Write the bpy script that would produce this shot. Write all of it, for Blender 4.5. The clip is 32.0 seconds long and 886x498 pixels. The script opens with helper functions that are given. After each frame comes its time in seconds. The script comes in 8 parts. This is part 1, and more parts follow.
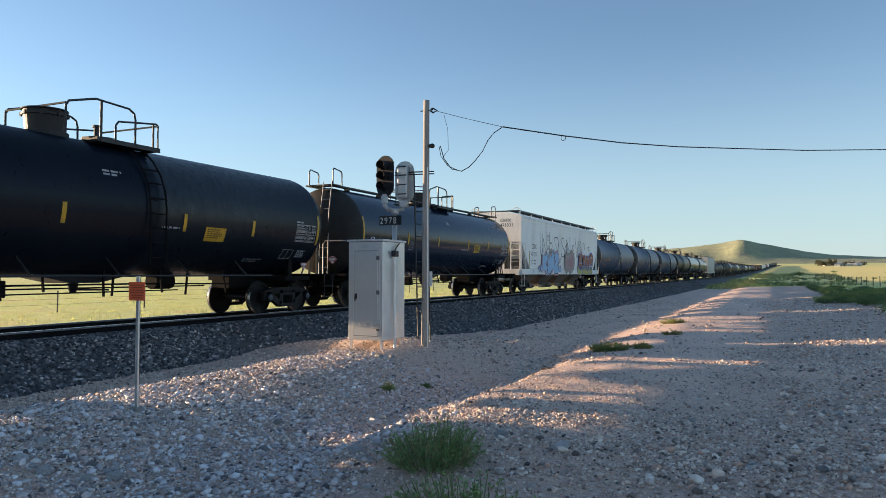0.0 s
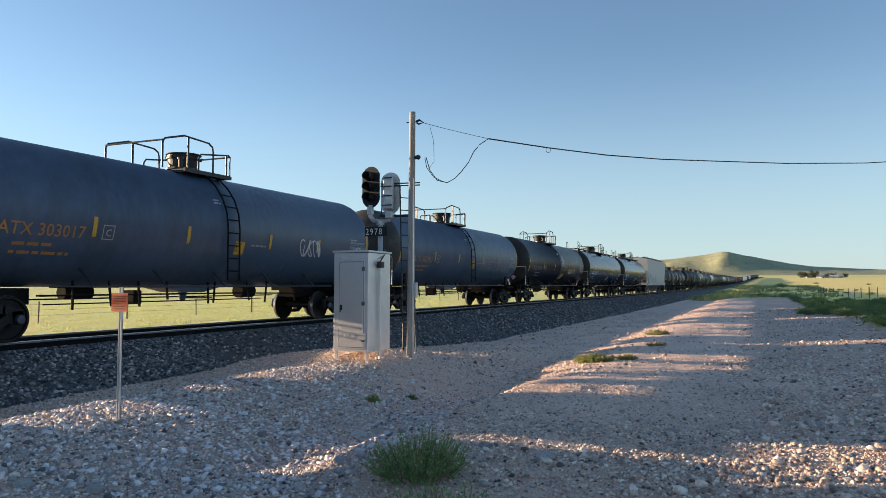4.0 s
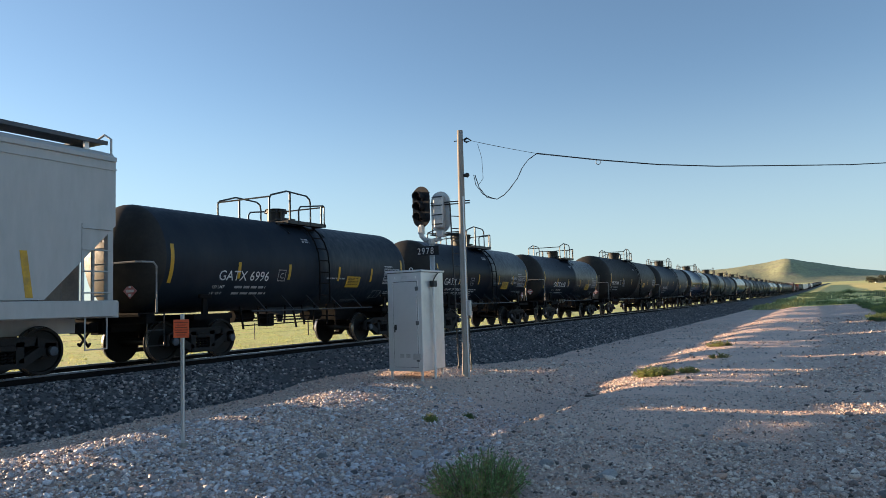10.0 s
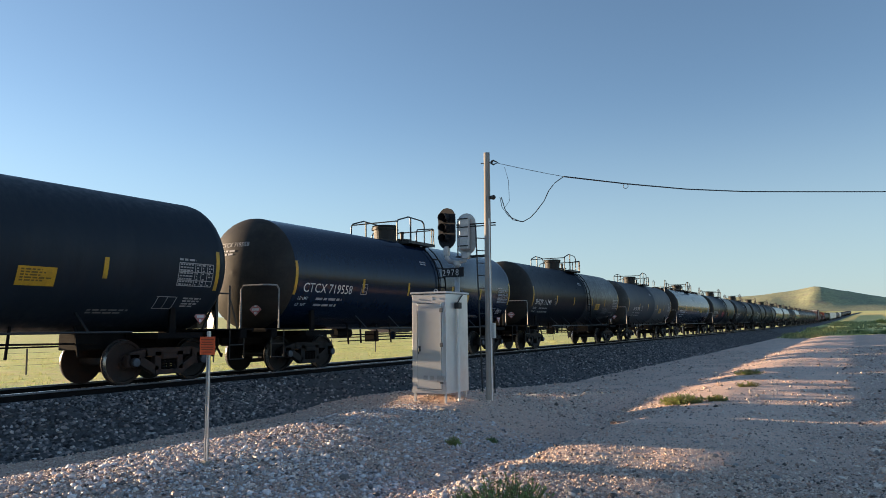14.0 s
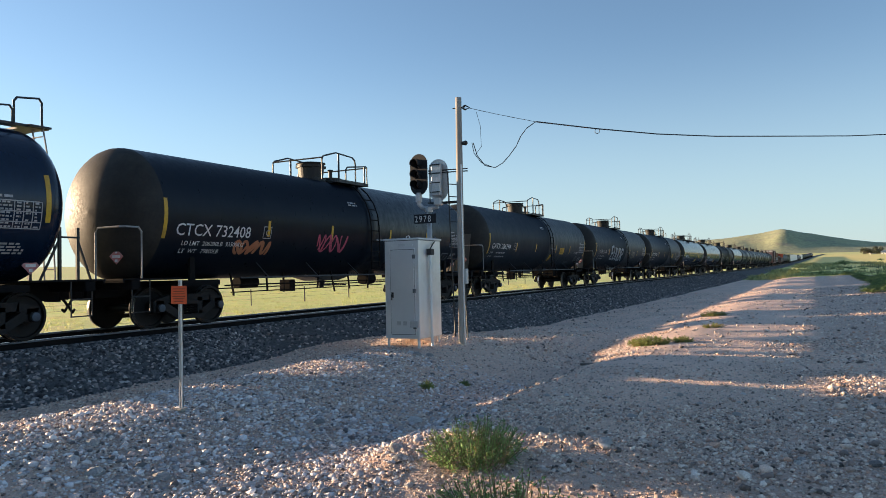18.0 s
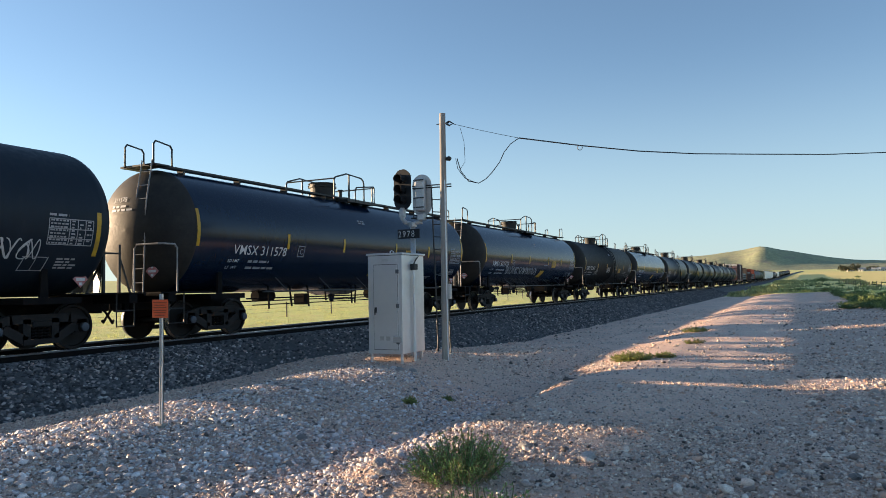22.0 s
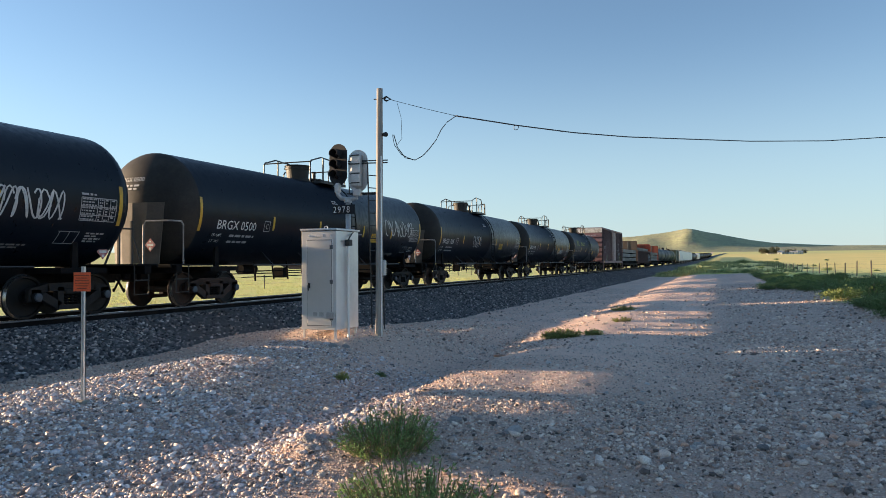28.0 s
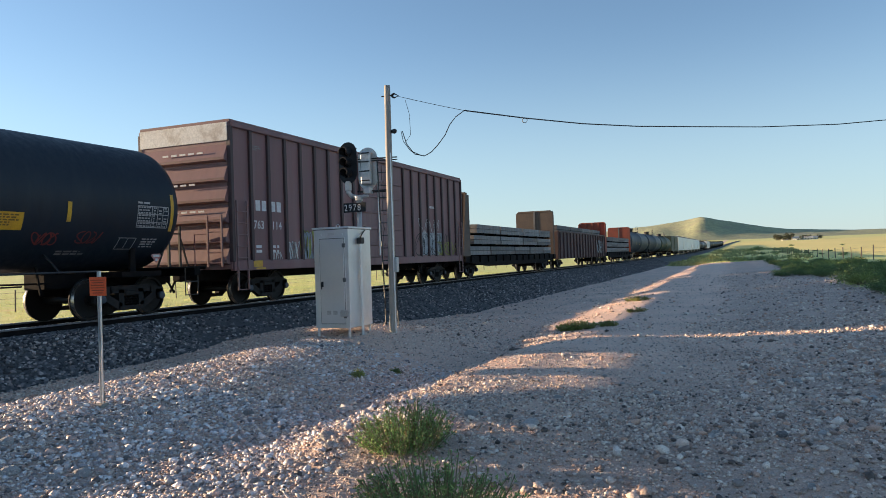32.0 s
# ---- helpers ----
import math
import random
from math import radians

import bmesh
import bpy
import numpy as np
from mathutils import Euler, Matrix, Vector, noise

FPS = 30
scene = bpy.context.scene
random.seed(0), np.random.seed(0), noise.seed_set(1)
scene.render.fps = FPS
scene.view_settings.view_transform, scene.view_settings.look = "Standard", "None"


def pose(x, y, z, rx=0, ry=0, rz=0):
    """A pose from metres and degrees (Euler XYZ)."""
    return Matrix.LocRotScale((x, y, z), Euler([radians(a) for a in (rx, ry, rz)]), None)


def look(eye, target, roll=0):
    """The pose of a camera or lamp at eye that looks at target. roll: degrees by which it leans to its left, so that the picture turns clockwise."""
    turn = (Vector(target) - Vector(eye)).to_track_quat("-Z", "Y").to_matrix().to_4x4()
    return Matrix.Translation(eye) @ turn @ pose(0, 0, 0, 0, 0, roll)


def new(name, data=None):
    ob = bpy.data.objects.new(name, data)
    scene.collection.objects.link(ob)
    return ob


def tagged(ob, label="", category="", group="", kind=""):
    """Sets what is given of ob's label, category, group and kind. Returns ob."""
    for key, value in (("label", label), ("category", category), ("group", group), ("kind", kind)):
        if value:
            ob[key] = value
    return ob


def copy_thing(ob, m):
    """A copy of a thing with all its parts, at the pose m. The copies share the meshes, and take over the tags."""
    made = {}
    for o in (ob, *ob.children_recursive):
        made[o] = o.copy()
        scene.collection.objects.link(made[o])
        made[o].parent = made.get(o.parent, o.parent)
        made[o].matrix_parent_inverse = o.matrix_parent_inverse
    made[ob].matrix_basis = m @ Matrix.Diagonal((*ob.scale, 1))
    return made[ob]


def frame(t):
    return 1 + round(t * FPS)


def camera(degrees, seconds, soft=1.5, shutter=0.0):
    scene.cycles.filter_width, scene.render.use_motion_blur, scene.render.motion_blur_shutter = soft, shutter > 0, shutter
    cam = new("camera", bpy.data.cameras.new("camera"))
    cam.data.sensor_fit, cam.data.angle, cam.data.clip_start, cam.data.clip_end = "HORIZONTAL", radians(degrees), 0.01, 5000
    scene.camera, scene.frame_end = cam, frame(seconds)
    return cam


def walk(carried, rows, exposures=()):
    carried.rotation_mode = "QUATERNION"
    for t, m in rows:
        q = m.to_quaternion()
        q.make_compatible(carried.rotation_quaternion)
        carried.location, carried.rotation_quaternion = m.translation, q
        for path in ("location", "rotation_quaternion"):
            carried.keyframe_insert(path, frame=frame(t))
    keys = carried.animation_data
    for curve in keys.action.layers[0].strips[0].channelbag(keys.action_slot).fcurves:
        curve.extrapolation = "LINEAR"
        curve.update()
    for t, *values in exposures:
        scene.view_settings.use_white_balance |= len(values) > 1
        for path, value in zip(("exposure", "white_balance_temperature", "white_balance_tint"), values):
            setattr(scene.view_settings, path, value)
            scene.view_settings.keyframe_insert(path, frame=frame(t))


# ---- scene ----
cam = camera(63.26, 32.0, soft=0.7)
# seconds, sway of the eye in metres, yaw to the left of the line's run, pitch, roll
PATH = [
    (0.0, 0.000, 0.000, 0.000, 24.68, 1.95, 0.00),
    (0.5, 0.006, -0.004, 0.005, 24.90, 1.66, -0.13),
    (1.0, 0.004, -0.008, -0.001, 24.92, 1.63, -0.42),
    (1.5, 0.011, -0.002, 0.011, 24.79, 1.67, -0.18),
    (2.0, 0.016, 0.005, 0.035, 24.55, 2.00, -0.08),
    (2.5, 0.010, 0.010, 0.006, 24.25, 2.31, -0.31),
    (3.0, 0.004, 0.003, 0.018, 23.84, 2.47, -0.12),
    (3.5, 0.009, -0.011, 0.003, 23.55, 2.66, 0.03),
    (5.5, 0.019, -0.006, -0.001, 23.76, 3.08, 0.06),
    (6.0, 0.013, -0.003, -0.014, 23.85, 2.66, -0.42),
    (6.5, 0.011, 0.012, -0.012, 23.89, 2.47, -0.73),
    (7.0, 0.010, 0.012, 0.002, 24.08, 2.57, -0.72),
    (7.5, 0.023, 0.005, -0.003, 24.49, 2.97, -0.99),
    (8.0, 0.050, 0.028, -0.019, 25.09, 3.49, -1.60),
    (8.5, 0.046, 0.016, -0.007, 25.74, 3.70, -1.78),
    (9.0, 0.038, 0.001, -0.003, 26.53, 3.94, -2.06),
    (9.5, 0.008, 0.002, -0.014, 27.13, 4.10, -2.09),
    (10.0, 0.008, 0.006, -0.007, 27.68, 4.34, -1.75),
    (10.5, 0.013, 0.009, -0.006, 28.46, 4.58, -1.32),
    (11.0, 0.002, 0.010, 0.005, 29.13, 4.84, -0.77),
    (11.5, -0.014, 0.016, 0.006, 29.68, 5.28, -0.68),
    (12.0, -0.012, 0.011, 0.006, 29.98, 5.66, -0.58),
    (12.5, -0.020, 0.003, 0.001, 29.93, 6.02, -0.75),
    (13.0, -0.010, 0.012, -0.011, 29.83, 6.29, -0.94),
    (13.5, -0.023, 0.013, -0.009, 29.63, 6.25, -0.82),
    (15.5, -0.040, 0.018, -0.008, 29.59, 4.49, -0.35),
    (16.0, -0.051, -0.002, -0.001, 29.18, 3.27, -0.15),
    (16.5, -0.053, -0.014, 0.002, 28.54, 2.11, -0.18),
    (17.0, -0.028, 0.002, -0.007, 27.89, 1.55, -0.54),
    (17.5, -0.024, -0.008, 0.007, 27.47, 1.39, -0.91),
    (18.0, -0.018, 0.006, 0.009, 27.45, 1.75, -1.25),
    (18.5, -0.029, -0.014, 0.010, 27.64, 2.04, -1.41),
    (19.0, -0.018, -0.010, 0.013, 28.12, 2.40, -1.40),
    (19.5, -0.017, -0.005, -0.001, 28.40, 2.71, -1.46),
    (20.0, -0.027, -0.011, 0.005, 28.41, 3.01, -1.45),
    (20.5, -0.022, -0.002, -0.009, 28.28, 3.28, -1.65),
    (21.0, -0.026, 0.008, -0.008, 27.83, 3.42, -1.68),
    (21.5, -0.020, -0.009, -0.011, 27.09, 3.32, -1.57),
    (22.0, -0.022, -0.012, -0.011, 26.07, 2.99, -1.10),
    (22.5, -0.029, -0.019, -0.003, 24.92, 2.58, -0.54),
    (23.0, -0.023, -0.017, 0.005, 23.96, 2.14, -0.19),
    (23.5, -0.013, -0.028, 0.002, 23.30, 1.91, -0.00),
    (24.0, 0.001, -0.026, -0.002, 22.87, 1.68, 0.08),
    (24.5, 0.009, -0.021, -0.007, 22.57, 1.42, -0.01),
    (25.0, 0.015, -0.010, 0.002, 22.31, 1.04, 0.10),
    (25.5, 0.006, 0.001, 0.010, 21.90, 0.61, -0.03),
    (27.5, 0.018, -0.002, -0.002, 21.04, 0.83, -0.56),
    (28.0, 0.018, -0.020, -0.014, 21.04, 1.10, -0.30),
    (28.5, 0.015, -0.015, -0.010, 21.10, 1.23, -0.34),
    (29.0, 0.017, -0.018, -0.006, 21.23, 1.25, -0.58),
    (29.5, 0.022, -0.012, -0.003, 21.41, 1.20, -0.80),
    (30.0, 0.014, -0.016, -0.007, 21.56, 1.14, -1.02),
    (30.5, 0.025, -0.015, -0.008, 21.60, 0.96, -1.10),
    (31.0, 0.016, -0.018, -0.003, 21.57, 0.71, -1.30),
    (31.5, 0.020, -0.006, -0.024, 21.75, 0.64, -1.80),
    (32.0, 0.022, -0.019, -0.022, 22.01, 0.77, -1.89),
]
walk(cam, [(t, pose(x, y, 1.9 + z, 90 + pitch, 0, yaw) @ pose(0, 0, 0, 0, 0, roll)) for t, x, y, z, yaw, pitch, roll in PATH],
     [(0.0, 1.28), (7.0, 1.26), (9.0, 1.24), (10.0, 1.25), (11.0, 1.12), (13.5, 1.12), (15.5, 1.22), (18.0, 1.28), (32.0, 1.3)])

EYE = 1.9            # eye over the ground by the camera
TRACK_X = -14.15     # middle of the track
RAIL = 0.76          # top of rail over that ground
SPEED = 17.0         # the train's way along -y, metres a second


# ---- light ----
SUN_AZ, SUN_EL = 5.5, 7.5    # the light travels along +x, turned this much to +y
world = bpy.data.worlds.new("sky")
scene.world = world
world.use_nodes = True
wn = world.node_tree
sky = wn.nodes.new("ShaderNodeTexSky")
sky.sky_type, sky.sun_disc = "NISHITA", False
sky.sun_elevation, sky.sun_rotation = radians(SUN_EL), radians(270 - SUN_AZ)
sky.altitude, sky.air_density, sky.dust_density, sky.ozone_density = 1500, 1.0, 0.6, 2.1
paler = wn.nodes.new("ShaderNodeHueSaturation")      # thin high haze takes some of the colour out of the clear sky
paler.inputs["Saturation"].default_value = 0.93
cool = wn.nodes.new("ShaderNodeMix")
cool.data_type, cool.blend_type = "RGBA", "MULTIPLY"
cool.inputs[0].default_value, cool.inputs[7].default_value = 1.0, (0.965, 1.0, 1.02, 1.0)
wn.links.new(sky.outputs[0], paler.inputs["Color"])
wn.links.new(paler.outputs[0], cool.inputs[6])
# pale haze all round the horizon, thinning out upwards
where = wn.nodes.new("ShaderNodeTexCoord")
split = wn.nodes.new("ShaderNodeSeparateXYZ")
fade = wn.nodes.new("ShaderNodeMapRange")
fade.interpolation_type = "SMOOTHERSTEP"
for k, v in enumerate((-0.05, 0.34, 0.72, 0.0)):
    fade.inputs[1 + k].default_value = v
haze = wn.nodes.new("ShaderNodeMix")
haze.data_type = "RGBA"
haze.inputs[7].default_value = (2.25, 2.92, 3.3, 1.0)
wn.links.new(where.outputs["Generated"], split.inputs[0])
wn.links.new(split.outputs[2], fade.inputs[0])
wn.links.new(fade.outputs[0], haze.inputs[0])
wn.links.new(cool.outputs[2], haze.inputs[6])
wn.links.new(haze.outputs[2], wn.nodes["Background"].inputs[0])
wn.nodes["Background"].inputs[1].default_value = 0.1
sun_data = bpy.data.lights.new("sun", "SUN")
sun_data.energy, sun_data.angle, sun_data.color = 5.0, radians(0.55), (1.0, 0.72, 0.46)
sun = new("sun", sun_data)
sd = Vector((math.cos(radians(SUN_AZ)) * math.cos(radians(SUN_EL)), math.sin(radians(SUN_AZ)) * math.cos(radians(SUN_EL)), -math.sin(radians(SUN_EL))))
sun.matrix_world = look(-60 * sd, (0, 0, 0))


# ---- materials ----
def mat(name, c1, c2=None, scale=3.0, rough=0.6, metal=0.0, bump=0.0, bscale=40.0, fine=0.25, rvar=0.1, stain=None, sscale=0.6, samt=0.5,
        island=0.0, each=0.0, tones=(), coat=0.0, streak=1.0, spec=0.5, thin=0.0):
    """Two colours mixed by noise at two scales, an optional stain colour in patches, bump and a roughness that varies."""
    m = bpy.data.materials.new(name)
    m.use_nodes = True
    nt = m.node_tree
    b = nt.nodes["Principled BSDF"]
    tc = nt.nodes.new("ShaderNodeTexCoord")
    mp = nt.nodes.new("ShaderNodeMapping")
    mp.inputs["Scale"].default_value = (1, 1, streak)
    nt.links.new(tc.outputs["Object"], mp.inputs[0])

    def noi(s, det=4.0):
        n = nt.nodes.new("ShaderNodeTexNoise")
        n.inputs["Scale"].default_value, n.inputs["Detail"].default_value, n.inputs["Roughness"].default_value = s, det, 0.65
        nt.links.new(mp.outputs[0], n.inputs["Vector"])
        return n

    def mix(kind, fac, a, bb):
        x = nt.nodes.new("ShaderNodeMix")
        x.data_type, x.blend_type = "RGBA", kind
        for sock, v in ((x.inputs[0], fac), (x.inputs[6], a), (x.inputs[7], bb)):
            if hasattr(v, "links"):
                nt.links.new(v, sock)
            elif isinstance(v, tuple):
                sock.default_value = (*v, 1.0)
            else:
                sock.default_value = v
        return x.outputs[2]

    def ramp(src, lo, hi, a=0.0, z=1.0):
        r = nt.nodes.new("ShaderNodeMapRange")
        r.inputs[1].default_value, r.inputs[2].default_value, r.inputs[3].default_value, r.inputs[4].default_value = lo, hi, a, z
        nt.links.new(src, r.inputs[0])
        return r.outputs[0]
    c2 = c2 or tuple(v * 0.75 for v in c1)
    big, small = noi(scale), noi(scale * 14, 3.0)
    col = mix("MIX", ramp(big.outputs[0], 0.35, 0.65), c1, c2)
    if fine:
        col = mix("MULTIPLY", fine, col, mix("MIX", ramp(small.outputs[0], 0.3, 0.7), (0.35, 0.35, 0.35), (1.6, 1.6, 1.6)))
    if stain:
        col = mix("MIX", ramp(noi(sscale, 6.0).outputs[0], 0.52, 0.68, 0.0, samt), col, stain)
    if island:
        g = nt.nodes.new("ShaderNodeNewGeometry")
        col = mix("MULTIPLY", 1.0, col, mix("MIX", g.outputs["Random Per Island"], (1 - island,) * 3, (1 + island,) * 3))
    if tones:
        g = nt.nodes.new("ShaderNodeNewGeometry")
        cr = nt.nodes.new("ShaderNodeValToRGB")
        cr.color_ramp.interpolation = "LINEAR"
        while len(cr.color_ramp.elements) < len(tones):
            cr.color_ramp.elements.new(0.5)
        for k, (p, c) in enumerate(tones):
            cr.color_ramp.elements[k].position, cr.color_ramp.elements[k].color = p, (*c, 1.0)
        nt.links.new(g.outputs["Random Per Island"], cr.inputs[0])
        col = mix("MULTIPLY", 1.0, col, cr.outputs[0])
    if each:
        g = nt.nodes.new("ShaderNodeObjectInfo")
        col = mix("MULTIPLY", 1.0, col, mix("MIX", g.outputs["Random"], (1 - each,) * 3, (1 + each,) * 3))
    nt.links.new(col, b.inputs["Base Color"])
    nt.links.new(ramp(small.outputs[0], 0.3, 0.7, max(0.02, rough - rvar), min(1, rough + rvar)), b.inputs["Roughness"])
    b.inputs["Metallic"].default_value = metal
    b.inputs["Specular IOR Level"].default_value = spec
    if coat:
        b.inputs["Coat Weight"].default_value = coat
        b.inputs["Coat Roughness"].default_value = 0.15
    if thin:
        tr = nt.nodes.new("ShaderNodeBsdfTranslucent")
        ms = nt.nodes.new("ShaderNodeMixShader")
        ms.inputs[0].default_value = thin
        nt.links.new(col, tr.inputs[0])
        nt.links.new(b.outputs[0], ms.inputs[1])
        nt.links.new(tr.outputs[0], ms.inputs[2])
        nt.links.new(ms.outputs[0], nt.nodes["Material Output"].inputs[0])
    if bump:
        bp = nt.nodes.new("ShaderNodeBump")
        bp.inputs["Strength"].default_value, bp.inputs["Distance"].default_value = 1.0, bump
        nt.links.new(noi(bscale, 5.0).outputs[0], bp.inputs["Height"])
        nt.links.new(bp.outputs[0], b.inputs["Normal"])
    return m


def flat(name, c, rough=0.6, metal=0.0):
    return mat(name, c, tuple(v * 0.86 for v in c), 2.0, rough, metal, fine=0.12, rvar=0.05)


M = {}
M["black"] = mat("tank_black_paint", (0.0034, 0.0072, 0.0142), (0.005, 0.0092, 0.0162), 0.5, 0.36, spec=0.2, bump=0.002, bscale=6, stain=(0.012, 0.016, 0.022), sscale=0.9, samt=0.5, streak=0.35)
M["blueblack"] = mat("tank_blue_black_paint", (0.0035, 0.0125, 0.033), (0.0045, 0.015, 0.036), 0.5, 0.2, spec=0.38, bump=0.001, bscale=4, stain=(0.014, 0.02, 0.03), sscale=0.8, samt=0.25, streak=0.35, rvar=0.06)
M["dull"] = mat("tank_faded_black_paint", (0.0105, 0.0175, 0.0275), (0.015, 0.023, 0.034), 0.5, 0.5, spec=0.22, bump=0.002, bscale=6, stain=(0.027, 0.034, 0.042), sscale=0.7, samt=0.6, streak=0.3)
M["grey"] = mat("tank_slate_grey_paint", (0.05, 0.08, 0.13), (0.064, 0.096, 0.15), 0.5, 0.42, spec=0.35, bump=0.002, bscale=6, stain=(0.036, 0.046, 0.06), sscale=0.7, samt=0.5, streak=0.3)
M["soot"] = mat("tank_sooty_paint", (0.005, 0.0055, 0.0065), (0.009, 0.0092, 0.0095), 0.7, 0.55, spec=0.2, bump=0.003, bscale=8, stain=(0.02, 0.018, 0.016), sscale=0.8, samt=0.4, streak=0.3)
M["under"] = mat("underframe_grime", (0.006, 0.006, 0.007), (0.012, 0.0105, 0.010), 2.0, 0.85, spec=0.12, bump=0.004, bscale=30, stain=(0.024, 0.017, 0.013), sscale=1.5, samt=0.4)
M["rust"] = mat("rusty_truck_casting", (0.05, 0.025, 0.017), (0.02, 0.015, 0.013), 2.5, 0.8, bump=0.004, bscale=40)
M["wheel"] = mat("wheel_steel", (0.009, 0.0088, 0.009), (0.006, 0.006, 0.006), 4, 0.6, 0.0, spec=0.25, bump=0.002, bscale=40)
M["tread"] = mat("polished_wheel_rim", (0.4, 0.4, 0.4), (0.3, 0.3, 0.3), 4, 0.3, 0.9)
M["cap"] = mat("grey_blue_bearing_cap", (0.05, 0.075, 0.11), (0.035, 0.045, 0.06), 6, 0.5)
M["frame_grey"] = mat("dusty_grey_casting", (0.019, 0.018, 0.018), (0.011, 0.0105, 0.0105), 3, 0.7, spec=0.3, bump=0.003, bscale=40)
M["rail_grey"] = mat("worn_grey_rail_paint", (0.3, 0.3, 0.3), (0.2, 0.19, 0.18), 6, 0.5)
M["pipe"] = flat("rail_paint_black", (0.02, 0.02, 0.021), 0.5)
M["yellow"] = mat("reflective_yellow_strip", (0.62, 0.36, 0.02), (0.48, 0.27, 0.02), 5, 0.4, stain=(0.2, 0.14, 0.05), sscale=4, samt=0.5)
M["white"] = mat("white_stencil_paint", (0.7, 0.7, 0.7), (0.55, 0.55, 0.54), 8, 0.6)
M["orange_ink"] = mat("faded_orange_stencil_paint", (0.45, 0.2, 0.05), (0.35, 0.16, 0.05), 8, 0.6)
M["ink"] = flat("black_stencil_paint", (0.015, 0.015, 0.015), 0.6)
M["notice_ink"] = flat("worn_notice_ink", (0.16, 0.1, 0.02), 0.6)
M["dim"] = mat("faded_grey_stencil_paint", (0.22, 0.22, 0.22), (0.14, 0.14, 0.14), 8, 0.7)
M["hopper"] = mat("hopper_grey_paint", (0.42, 0.43, 0.42), (0.48, 0.48, 0.46), 0.4, 0.5, fine=0.1, bump=0.003, bscale=2.5, stain=(0.3, 0.29, 0.275), sscale=0.8, samt=0.4, streak=0.25)
M["hopper_warm"] = mat("hopper_cream_paint", (0.88, 0.87, 0.82), (0.92, 0.9, 0.85), 0.4, 0.5, fine=0.1, bump=0.003, bscale=2.5, stain=(0.45, 0.42, 0.38), sscale=0.8, samt=0.4, streak=0.25)
M["walk"] = mat("galvanised_roof_walk", (0.1, 0.112, 0.125), (0.07, 0.078, 0.09), 2, 0.6, bump=0.002)
M["chute"] = mat("hopper_chute_brown", (0.21, 0.165, 0.13), (0.15, 0.122, 0.1), 1.5, 0.7, bump=0.004, bscale=14, stain=(0.2, 0.18, 0.16), sscale=2, samt=0.5)
M["oxide"] = mat("box_car_oxide_red", (0.23, 0.122, 0.122), (0.165, 0.09, 0.092), 0.6, 0.6, fine=0.12, bump=0.003, bscale=10, stain=(0.26, 0.18, 0.172), sscale=0.9, samt=0.6, streak=0.1)
M["cream"] = mat("box_car_end_white", (0.78, 0.75, 0.7), (0.66, 0.62, 0.56), 1.2, 0.65, stain=(0.25, 0.16, 0.1), sscale=1.2, samt=0.6)
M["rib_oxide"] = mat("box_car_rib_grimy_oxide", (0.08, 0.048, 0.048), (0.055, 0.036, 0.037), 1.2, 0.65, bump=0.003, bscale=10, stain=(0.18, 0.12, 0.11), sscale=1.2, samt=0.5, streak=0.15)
M["bulk"] = mat("bulkhead_brown", (0.125, 0.09, 0.068), (0.09, 0.067, 0.054), 0.9, 0.75, bump=0.003, bscale=12, stain=(0.15, 0.1, 0.07), sscale=0.8, samt=0.5)
M["bulk_red"] = mat("bulkhead_red", (0.26, 0.055, 0.03), (0.2, 0.05, 0.03), 0.9, 0.7, stain=(0.12, 0.05, 0.035), sscale=0.9, samt=0.6)
M["plank"] = mat("grey_weathered_timber", (0.26, 0.25, 0.235), (0.15, 0.145, 0.14), 2.5, 0.8, bump=0.003, bscale=20, each=0.35)
M["gondola_rust"] = mat("gondola_dark_rust", (0.12, 0.07, 0.062), (0.085, 0.052, 0.048), 0.8, 0.75, bump=0.004, bscale=10, stain=(0.17, 0.11, 0.085), sscale=0.9, samt=0.5, streak=0.3)
M["green_car"] = mat("dark_green_car_paint", (0.03, 0.06, 0.035), (0.05, 0.05, 0.035), 0.7, 0.6)
M["steel"] = mat("galvanised_steel", (0.7, 0.7, 0.7), (0.77, 0.77, 0.76), 1.2, 0.36, 0.55, fine=0.0, rvar=0.03, stain=(0.52, 0.5, 0.48), sscale=1.1, samt=0.4)
M["dull_steel"] = mat("dull_grey_steel", (0.16, 0.165, 0.17), (0.12, 0.125, 0.13), 2, 0.5, 0.4)
M["steel_door"] = mat("galvanised_door_sheet", (0.68, 0.68, 0.68), (0.74, 0.74, 0.73), 1.2, 0.36, 0.55, fine=0.0, rvar=0.03)
M["pole"] = mat("weathered_pole_timber", (0.42, 0.38, 0.33), (0.32, 0.285, 0.25), 3.0, 0.85, bump=0.004, bscale=30, streak=0.08, stain=(0.18, 0.15, 0.125), sscale=2, samt=0.6)
M["signal_black"] = mat("signal_black", (0.016, 0.018, 0.021), (0.02, 0.022, 0.025), 4, 0.6, spec=0.25)
M["alu"] = mat("signal_aluminium_paint", (0.55, 0.55, 0.54), (0.46, 0.46, 0.45), 3.0, 0.45, 0.4)
M["lens"] = flat("dark_signal_lens", (0.02, 0.016, 0.016), 0.08)
M["wire"] = flat("black_wire", (0.02, 0.02, 0.02), 0.5)
M["rail_web"] = mat("rail_rust", (0.17, 0.18, 0.195), (0.12, 0.125, 0.135), 4, 0.55, 0.0, bump=0.001, spec=0.4)
M["rail_head"] = mat("polished_rail_head", (0.55, 0.54, 0.52), (0.45, 0.44, 0.42), 4, 0.25, 1.0)
